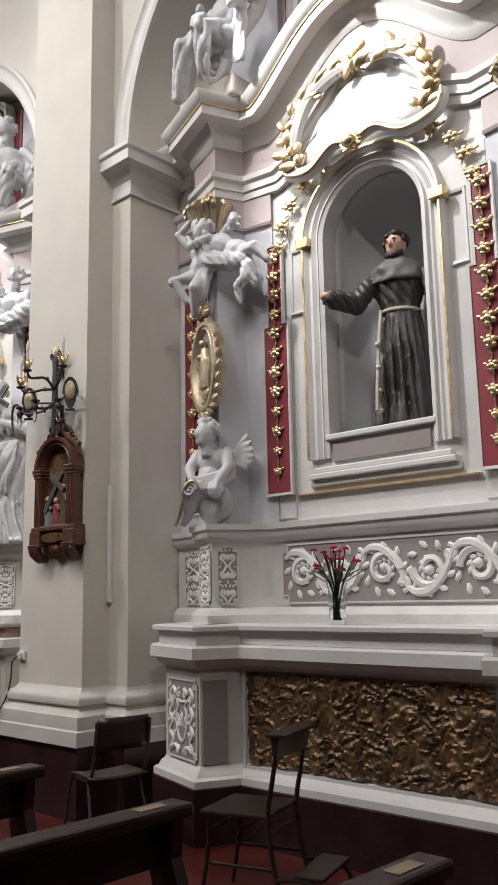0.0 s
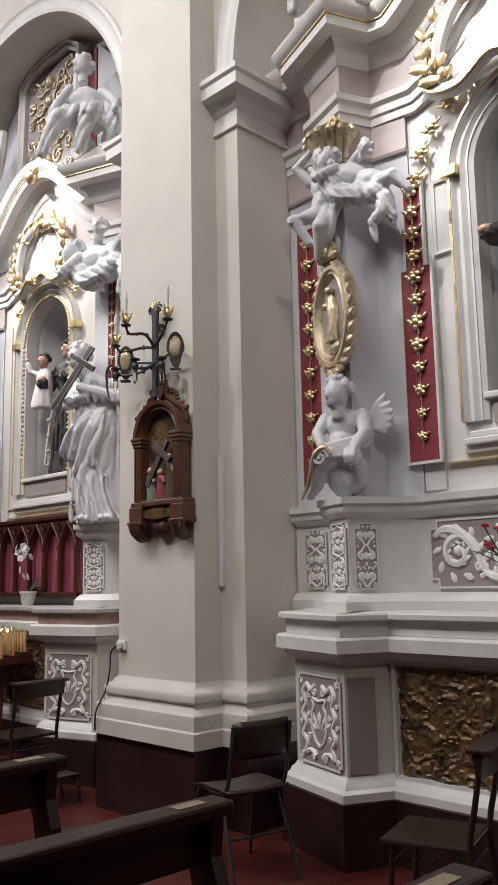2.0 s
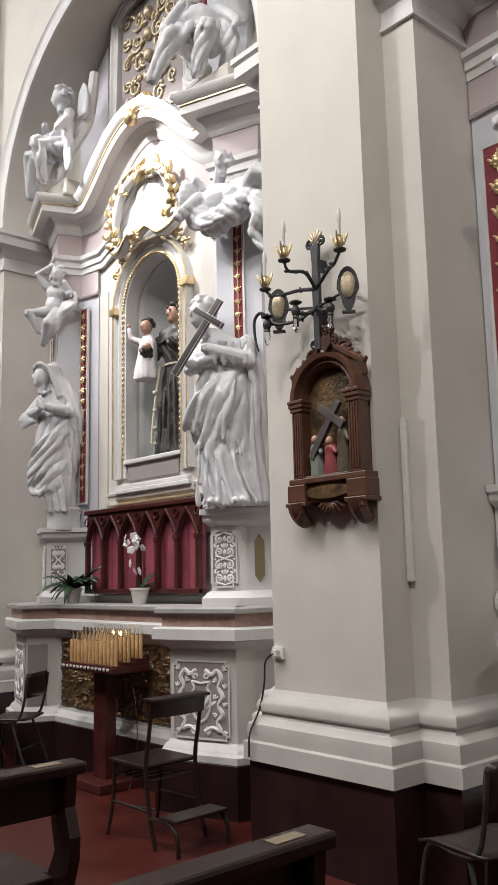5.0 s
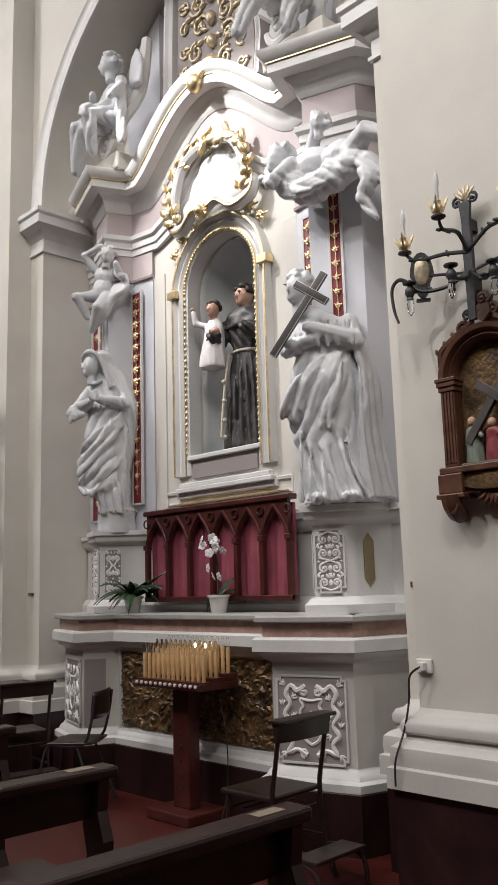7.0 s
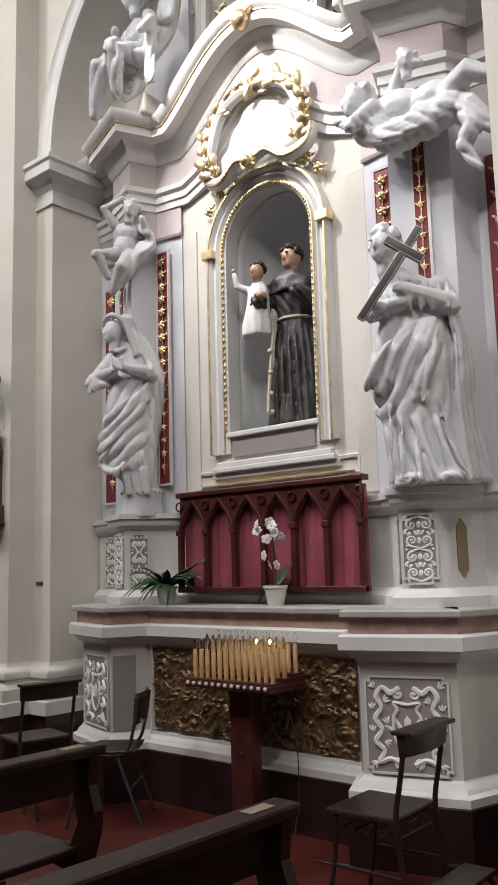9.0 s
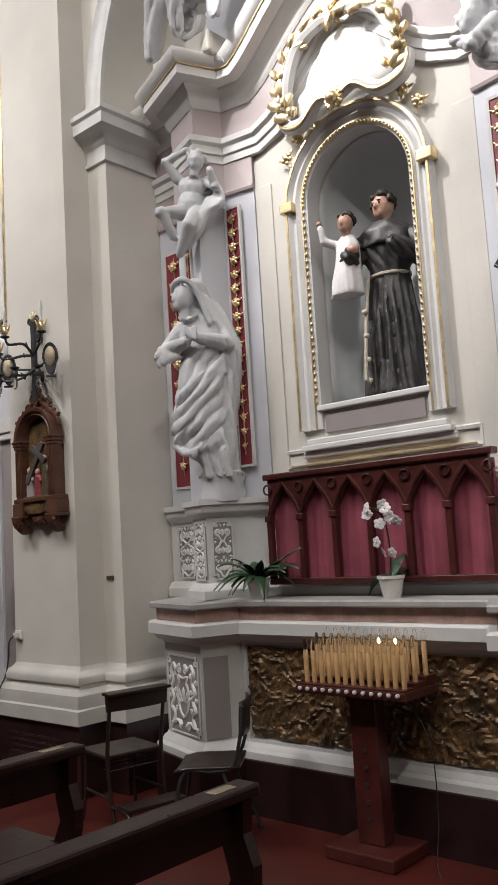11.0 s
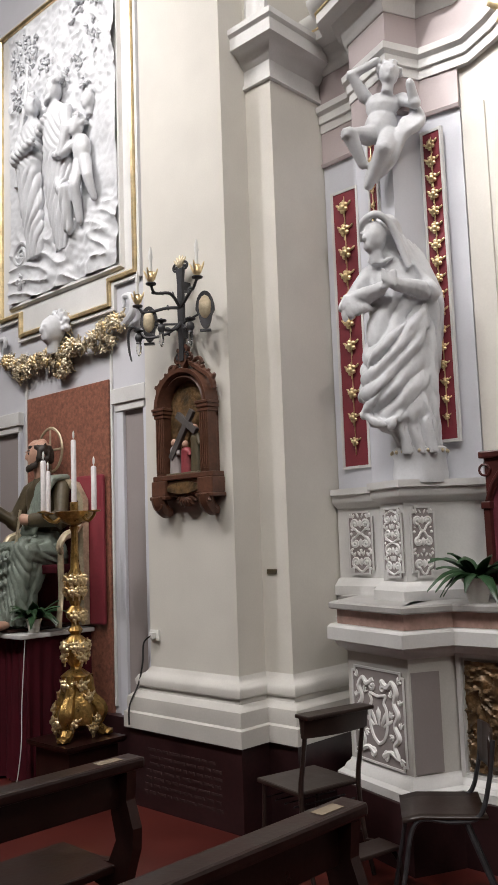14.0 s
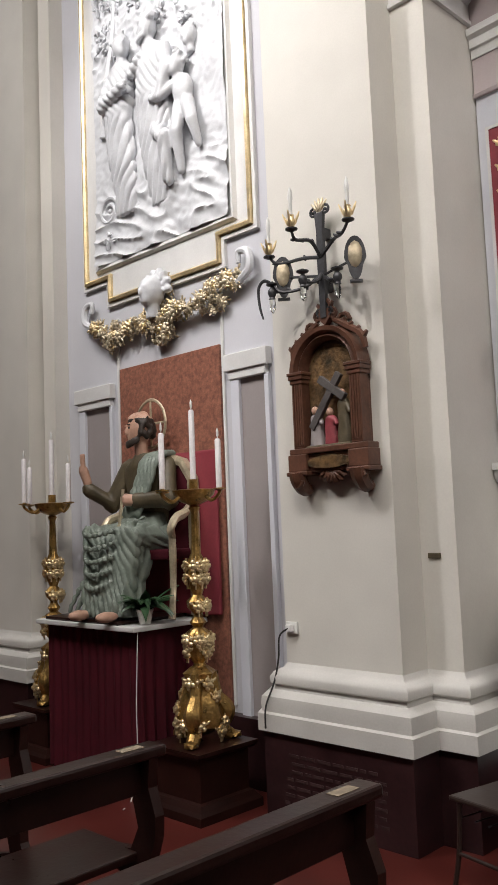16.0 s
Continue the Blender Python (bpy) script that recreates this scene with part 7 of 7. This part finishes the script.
# two robed figures arm in arm and a child beside them
out = bmesh.new()
bm = bmesh.new()
draped(bm, [(4.26, 0.17, 0.05, -0.36, -0.05), (4.45, 0.15, 0.07, -0.36, -0.07), (4.75, 0.15, 0.09, -0.40, -0.09), (5.05, 0.17, 0.10, -0.43, -0.10), (5.12, 0.20, 0.11, -0.43, -0.10), (5.30, 0.19, 0.10, -0.41, -0.10), (5.46, 0.14, 0.09, -0.38, -0.10), (5.53, 0.06, 0.06, -0.36, -0.10)], 6, 0.05, 0.5, 3.0)
head_lump(bm, (-0.33, -0.13, 5.64), 0.10, 55)
curls(bm, (-0.34, -0.11, 5.66), 0.105, 34, 34, -0.2, 55)
draped(bm, [(4.22, 0.15, 0.05, 0.08, -0.05), (4.50, 0.19, 0.08, 0.08, -0.08), (4.80, 0.20, 0.10, 0.06, -0.10), (5.10, 0.19, 0.11, 0.04, -0.11), (5.32, 0.20, 0.11, 0.05, -0.11), (5.46, 0.15, 0.09, 0.04, -0.11), (5.53, 0.06, 0.06, 0.02, -0.11)], 6, 0.05, 0.5, 8.0)
head_lump(bm, (0.02, -0.14, 5.64), 0.10, -55)
beard(bm, (0.02, -0.14, 5.64), 0.10, -55)
curls(bm, (0.03, -0.12, 5.66), 0.10, 35, 22, 0.1, -55)
limb(bm, [(-0.48, -0.12, 5.40), (-0.52, -0.20, 5.18), (-0.20, -0.24, 5.24)], [0.07, 0.07, 0.04])
limb(bm, [(-0.22, -0.13, 5.38), (-0.12, -0.22, 5.30), (-0.02, -0.22, 5.40)], [0.05, 0.045, 0.03])
limb(bm, [(0.20, -0.13, 5.40), (0.28, -0.20, 5.18), (0.22, -0.22, 5.00)], [0.07, 0.065, 0.04])
limb(bm, [(0.10, -0.12, 4.78), (0.24, -0.20, 4.66), (0.22, -0.14, 4.34)], [0.08, 0.07, 0.045])
ball(bm, (0.40, -0.12, 4.98), (0.10, 0.08, 0.14), 2)
head_lump(bm, (0.36, -0.15, 5.19), 0.085, -10)
curls(bm, (0.36, -0.13, 5.21), 0.09, 77, 26)
head_lump(bm, (0.46, -0.08, 5.40), 0.08, -20)
curls(bm, (0.46, -0.06, 5.41), 0.085, 78, 24)
limb(bm, [(0.34, -0.14, 5.06), (0.22, -0.22, 4.98), (0.12, -0.22, 5.0)], [0.045, 0.04, 0.03])
limb(bm, [(0.37, -0.12, 4.88), (0.36, -0.18, 4.66), (0.34, -0.10, 4.38)], [0.07, 0.055, 0.035])
limb(bm, [(0.44, -0.12, 4.88), (0.52, -0.16, 4.70), (0.54, -0.10, 4.52)], [0.065, 0.05, 0.03])
fuse(out, bm, 0.011, 0, 1)
pleat(out, 0.036, (0.90, 0.1, -0.42), 0.07, 4.1, 5.08, 2.0, 2.0, x1=0.27)
pleat(out, 0.026, (0.70, 0.1, 0.60), 0.055, 5.05, 5.50, 5.0, 2.2, x1=0.27)
for v in out.verts:
    v.co.y *= 0.8
part("figure_relief", out, STATUE, relief, "robed figures and a child in high relief", True)

# festoon of gilt fruit under the relief
BLOSSOM_WHITE = blossom_mesh("blossom", OLDGOLD, 0.034)
fest = thing("festoon", "gilt and white stucco festoon with a winged mask", "festoon", pose(BX, 0.27, 3.46))
rng = random.Random(13)
for cx, cz, w, h, count in ((0.0, -0.16, 0.24, 0.16, 64), (-0.58, -0.16, 0.15, 0.11, 30), (0.58, -0.10, 0.14, 0.11, 30), (-0.28, -0.14, 0.16, 0.05, 18), (0.28, -0.12, 0.16, 0.05, 18), (-0.80, -0.06, 0.10, 0.06, 14), (0.80, -0.02, 0.10, 0.06, 14), (0.0, 0.10, 0.15, 0.10, 20)):
    for k in range(count):
        a, r = rng.uniform(0, 6.283), math.sqrt(rng.random())
        child("gilt_fruit", BLOSSOM if k % 5 == 0 else BLOSSOM_WHITE, fest, pose(cx + w * r * math.cos(a), -0.03 - rng.uniform(0, 0.07) * (1.2 - r), cz + h * r * math.sin(a), rng.uniform(-40, 40), rng.uniform(0, 360), rng.uniform(-50, 50)) @ Matrix.Scale(rng.uniform(0.8, 1.5), 4))
out, bm = bmesh.new(), bmesh.new()
head_lump(bm, (0, -0.12, 0.06), 0.12, 0)
for k in range(9):
    a = math.radians(-20 + 27 * k)
    leaf_lump(bm, 0.08 * math.cos(a), -0.07, 0.08 + 0.08 * math.sin(a), a + 0.5, 0.11, 0.07, 0.04)
fuse(out, bm, 0.011, 0, 1)
part("mask", out, STATUE, fest, "white winged mask", True)
for sx in (-1, 1):
    bm = bmesh.new()
    bezier_tube(bm, [(sx * 0.86, -0.05, -0.05), (sx * 0.98, -0.05, 0.02), (sx * 0.97, -0.05, 0.14), (sx * 0.88, -0.05, 0.16), (sx * 0.88, -0.05, 0.08)], [0.026, 0.032, 0.030, 0.024, 0.016], 8)
    part("end_scroll", bm, STATUE, fest, "white scrolled end", True)

# statue's pedestal with velvet skirt
ped = thing("draped_pedestal", "pedestal covered in dark red velvet with white top", "pedestal", pose(-4.60, -0.03, 0))
bm = bmesh.new()
pts = []
per = [(-0.55, 0.28), (-0.55, -0.30), (0.55, -0.30), (0.55, 0.28)]
poly = []
for (x0, y0), (x1, y1) in zip(per, per[1:]):
    n_ = int(math.hypot(x1 - x0, y1 - y0) / 0.0125)
    for k in range(n_):
        f = k / n_
        poly.append((x0 + (x1 - x0) * f, y0 + (y1 - y0) * f))
rings = []
cxm, cym = 0, 0.0
for z, amp in ((0.02, 0.022), (0.3, 0.018), (0.7, 0.012), (1.0, 0.006), (1.05, 0.003)):
    ring = []
    for k, (x, y) in enumerate(poly):
        d = amp * (math.sin(k * 0.85) + 0.5 * math.sin(k * 0.37 + 1))
        nx_, ny_ = (-1, 0) if x <= -0.549 else ((1, 0) if x >= 0.549 else (0, -1))
        ring.append((x + nx_ * d, y + ny_ * d, z))
    rings.append(ring + [(0.55, 0.28, z)])
grid_of(bm, rings, True, True)
part("velvet_skirt", bm, VELVET, ped, "pleated dark red velvet", True)
part("top_board", boxbm(-0.60, 0.60, -0.38, 0.28, 1.05, 1.085, 0.008), WHITE, ped, "white board with dark edge")
part("dark_board", boxbm(-0.50, 0.40, -0.36, 0.26, 1.085, 1.11, 0.008), WOOD, ped, "dark footboard")

# throne
throne = thing("throne", "gilt carved armchair with red upholstery", "armchair", pose(-4.34, 0.06, 1.11, 0, 0, 4) @ Matrix.Diagonal((1.0, 0.5, 1.0, 1)))
bm = bmesh.new()
slab(bm, [(-0.30, 0.40), (0.30, 0.40), (0.30, 0.95), (0.22, 1.06), (0.0, 1.12), (-0.22, 1.06), (-0.30, 0.95)], 0.14, 0.20)
part("backrest", bm, VELVET, throne, "red upholstered back")
bm = bmesh.new()
sweep_xz(bm, [(-0.30, 0.0), (-0.30, 0.95), (-0.22, 1.06), (0.0, 1.13), (0.22, 1.06), (0.30, 0.95), (0.30, 0.0)], [(0.0, -0.08), (0.0, 0.03), (0.03, 0.045), (0.06, 0.03), (0.06, -0.08)], 0.14)
part("back_frame", bm, OLDGOLD, throne, "gilt carved frame", True)
part("upholstered_side", boxbm(-0.36, 0.52, 0.24, 0.30, 0.0, 1.16, 0.015), CRIMSON, throne, "dark red covered back panel")
part("seat", boxbm(-0.32, 0.32, -0.36, 0.16, 0.40, 0.47, 0.02), VELVET, throne)
for sx in (-1, 1):
    bm = bmesh.new()
    bezier_tube(bm, [(sx * 0.33, 0.14, 0.80), (sx * 0.35, -0.05, 0.72), (sx * 0.36, -0.26, 0.68), (sx * 0.36, -0.36, 0.60), (sx * 0.36, -0.30, 0.55)], [0.03, 0.035, 0.035, 0.035, 0.02], 8)
    part("armrest", bm, OLDGOLD, throne, "gilt scrolled arm", True)
    bm = bmesh.new()
    bezier_tube(bm, [(sx * 0.34, -0.30, 0.60), (sx * 0.36, -0.33, 0.45), (sx * 0.34, -0.30, 0.25), (sx * 0.36, -0.36, 0.1), (sx * 0.36, -0.38, 0.0)], [0.03, 0.035, 0.03, 0.03, 0.035], 8)
    part("front_leg", bm, OLDGOLD, throne, "gilt curved leg", True)

# seated painted figure
out, bm = bmesh.new(), bmesh.new()
for sx in (-1, 1):
    limb(bm, [(sx * 0.12, 0.0, 0.50), (sx * 0.17, -0.42, 0.52), (sx * 0.15, -0.46, 0.08)], [0.13, 0.105, 0.085])
draped(bm, [(0.02, 0.27, 0.17, -0.03, -0.40), (0.22, 0.24, 0.16, -0.01, -0.37), (0.42, 0.24, 0.22, 0, -0.28), (0.52, 0.23, 0.28, 0, -0.18), (0.60, 0.20, 0.20, 0, -0.08), (0.68, 0.17, 0.14, 0, -0.02)], 7, 0.06, 0.2, 4.0)
for k in range(8):
    # folds that hang in arcs from knee to knee, and others that fall to the feet
    z = 0.62 - 0.07 * k
    if k < 5:
        bezier_tube(bm, [(0.24, -0.30 - 0.01 * k, z + 0.03), (0.08, -0.52, z - 0.06 - 0.012 * k), (-0.12, -0.55, z - 0.08 - 0.015 * k), (-0.26, -0.42, z - 0.01)], [0.012, 0.018, 0.018, 0.012], 6)
    x = -0.26 + 0.07 * k
    bezier_tube(bm, [(x * 0.8, -0.42, 0.30), (x * 0.9, -0.50, 0.22), (x - 0.02, -0.53, 0.13), (x * 1.1 - 0.04, -0.56, 0.03)], [0.010, 0.017, 0.020, 0.016], 6)
for k in range(6):
    bezier_tube(bm, [(0.10 + 0.022 * k, 0.06, 1.08), (0.08 + 0.026 * k, -0.12, 1.04), (0.05 + 0.026 * k, -0.19, 0.86), (-0.06 + 0.03 * k, -0.22, 0.66)], [0.024, 0.026, 0.026, 0.022], 7)
fuse(out, bm, 0.012, 0, 1)
pleat(out, 0.024, (0.75, 0.25, 0.5), 0.042, 0.26, 0.66, 6.0, 1.5)
pleat(out, 0.026, (0.93, 0.3, 0.3), 0.042, -0.1, 0.34, 2.0, 1.4)
pleat(out, 0.016, (0.95, 0.2, 0.1), 0.035, 0.66, 1.1, 3.0, 1.0)
crease(out, 0.005, 14.0, 0.3, 6.0, -0.5, 1.2)
bm = bmesh.new()
draped(bm, [(0.55, 0.17, 0.14, 0, 0), (0.8, 0.17, 0.13, 0, 0), (1.0, 0.20, 0.13, 0, 0), (1.09, 0.10, 0.09, 0, 0)], 8, 0.07, 0.3, 6.0, rings=24)
limb(bm, [(-0.19, 0, 1.0), (-0.30, -0.10, 0.76), (-0.38, -0.28, 0.86)], [0.075, 0.08, 0.055])
limb(bm, [(0.19, 0, 1.0), (0.29, -0.10, 0.76), (0.08, -0.24, 0.76)], [0.075, 0.08, 0.055])
fuse(out, bm, 0.012, 1, 2)
bm = bmesh.new()
head_lump(bm, (-0.02, -0.06, 1.26), 0.11, -35)
limb(bm, [(-0.38, -0.28, 0.90), (-0.40, -0.31, 1.0)], [0.035, 0.04])
for k in range(2):
    tube(bm, [(-0.40 + 0.025 * k, -0.32, 1.0), (-0.40 + 0.03 * k, -0.33, 1.11)], 0.013, 6)
limb(bm, [(0.08, -0.25, 0.76), (0.02, -0.28, 0.77)], [0.04, 0.045])
for sx in (-1, 1):
    ball(bm, (sx * 0.14, -0.62, 0.03), (0.05, 0.11, 0.035), 2)
fuse(out, bm, 0.009, 2, 1)
bm = bmesh.new()
curls(bm, (-0.02, -0.05, 1.25), 0.106, 8, 90, -0.4, -35)
beard(bm, (-0.02, -0.06, 1.26), 0.11, -35)
fuse(out, bm, 0.010, 3, 1)
eyes(out, (-0.02, -0.06, 1.26), 0.11, -35, 3)
for v in out.verts:
    if v.co.z > 1.33 and abs(v.co.x) < 0.07 and v.co.y < 0.0:
        for f in v.link_faces:
            f.material_index = 2
tube(out, [(-0.02 + 0.15 * math.cos(a), 0.07, 1.30 + 0.17 * math.sin(a)) for a in (2 * math.pi * k / 24 for k in range(25))], 0.012, 6, mi=4)
for a in (0, math.pi / 2):
    tube(out, [(-0.02 - 0.15 * math.cos(a), 0.07, 1.30 - 0.17 * math.sin(a)), (-0.02 + 0.15 * math.cos(a), 0.07, 1.30 + 0.17 * math.sin(a))], 0.009, 6, mi=4)
tube(out, [(0.02, -0.30, 0.84), (0.0, -0.33, 0.60)], 0.012, 6, mi=4)
tube(out, [(0.03 * math.cos(a), -0.33, 0.57 + 0.03 * math.sin(a)) for a in (2 * math.pi * k / 10 for k in range(11))], 0.01, 6, mi=4)
statue("statue", "painted seated bearded saint raising his hand, with halo", pose(-4.44, 0.10, 1.11, 0, 0, 2) @ Matrix.Diagonal((1.10, 0.86, 1.08, 1)), out, [GREENCLOTH, OLIVE, SKIN, HAIR, OLDGOLD])

potted_plant(pose(-4.09, -0.24, 1.087), 34, 0.25, "leafy green plant in a small white pot by the statue", POT, 12, 0.055, 0.10)


# tall gilt candlesticks
def candlestick(at):
    ob = thing("candlestick", "tall gilt carved candlestick with four white candles", "candlestick", at, "candlesticks beside the statue")
    bm = bmesh.new()
    sweep(bm, [(-0.2, -0.2), (0.2, -0.2), (0.2, 0.2), (-0.2, 0.2)], [(-0.19, 0.0), (0.06, 0.0), (0.06, 0.05), (0.04, 0.07), (0.02, 0.10), (0.0, 0.11), (0.0, 0.35), (0.03, 0.36), (0.045, 0.38), (0.045, 0.40), (-0.19, 0.40)], True)
    part("plinth", bm, WOOD, ob, "dark wooden plinth")
    for k in range(3):
        a = math.radians(-90 + 120 * k + 30)
        bm = bmesh.new()
        bezier_tube(bm, [(0.08 * math.cos(a), 0.08 * math.sin(a), 0.82), (0.10 * math.cos(a), 0.10 * math.sin(a), 0.68), (0.16 * math.cos(a), 0.16 * math.sin(a), 0.58), (0.13 * math.cos(a), 0.13 * math.sin(a), 0.48), (0.19 * math.cos(a), 0.19 * math.sin(a), 0.42)], [0.035, 0.04, 0.06, 0.045, 0.04], 8)
        ball(bm, (0.21 * math.cos(a), 0.21 * math.sin(a), 0.425), (0.05, 0.05, 0.028), 1)
        part("claw_foot", bm, GILT, ob, "gilt scrolled claw foot", True)
    bm = bmesh.new()
    lathe(bm, [(0.06, 0.45), (0.14, 0.50), (0.15, 0.58), (0.11, 0.68), (0.08, 0.78), (0.10, 0.82), (0.05, 0.86)], 36, lobes=6, amp=0.09)
    part("base_body", bm, GILT, ob, "gilt carved triangular base", True)
    bm = bmesh.new()
    lathe(bm, [(0.045, 0.84), (0.035, 0.88), (0.075, 0.93), (0.092, 1.0), (0.07, 1.07), (0.03, 1.10), (0.05, 1.13), (0.03, 1.16), (0.025, 1.18), (0.06, 1.22), (0.065, 1.26), (0.03, 1.30), (0.045, 1.34), (0.062, 1.42), (0.058, 1.50), (0.03, 1.56), (0.028, 1.62), (0.022, 1.82), (0.035, 1.85), (0.02, 1.87)], 40, lobes=8, amp=0.07)
    part("shaft", bm, GILT, ob, "gilt turned and carved shaft", True)
    rg = random.Random(3)
    for k in range(64):
        a, z = rg.uniform(0, 6.283), rg.choice((0.47, 0.52, 0.60, 0.68, 0.76, 0.95, 1.02, 1.23, 1.40, 1.48))
        r = float(np.interp(z, [0.45, 0.55, 0.68, 0.78, 0.9, 1.0, 1.08, 1.23, 1.3, 1.42, 1.5], [0.13, 0.155, 0.115, 0.085, 0.06, 0.09, 0.06, 0.06, 0.03, 0.06, 0.056]))
        child("gilt_flower", BLOSSOM, ob, pose(r * math.cos(a), r * math.sin(a), z, 0, 0, math.degrees(a) + 90) @ Matrix.Scale(1.25, 4))
    bm = bmesh.new()
    lathe(bm, [(0.02, 1.86), (0.09, 1.89), (0.13, 1.93), (0.14, 1.96), (0.12, 1.965), (0.03, 1.95), (0.03, 2.03), (0.02, 2.03)], 18)
    part("dish", bm, GILT, ob, "gilt dish", True)
    for k, (dx, dy, z, hgt) in enumerate(((0, 0, 2.03, 0.44), (-0.24, -0.06, 1.96, 0.30), (0.24, 0.0, 1.96, 0.30), (-0.02, -0.24, 1.97, 0.34))):
        if k:
            bm = bmesh.new()
            bezier_tube(bm, [(dx * 0.4, dy * 0.4, 1.93), (dx * 0.7, dy * 0.7, 1.89), (dx, dy, 1.93), (dx, dy, 1.96)], 0.011, 6)
            lathe(bm, [(0.01, 1.945), (0.045, 1.955), (0.045, 1.962), (0.014, 1.965), (0.014, 1.985)], 12, dx, dy)
            part("arm", bm, GILT, ob, "gilt scrolled arm", True)
        bm = bmesh.new()
        lathe(bm, [(0.019, z), (0.019, z + hgt), (0.012, z + hgt + 0.01)], 12, dx, dy)
        c = part("candle", bm, PETAL, ob, "white candle", True)
        bm = bmesh.new()
        ball(bm, (dx, dy, z + hgt + 0.045), (0.009, 0.009, 0.035), 1)
        part("candle_tip", bm, PLASTIC, c, "pale unlit bulb tip", True)
    return ob


candlestick(pose(-3.54, -0.25, 0))
candlestick(pose(-5.44, -0.10, 0))
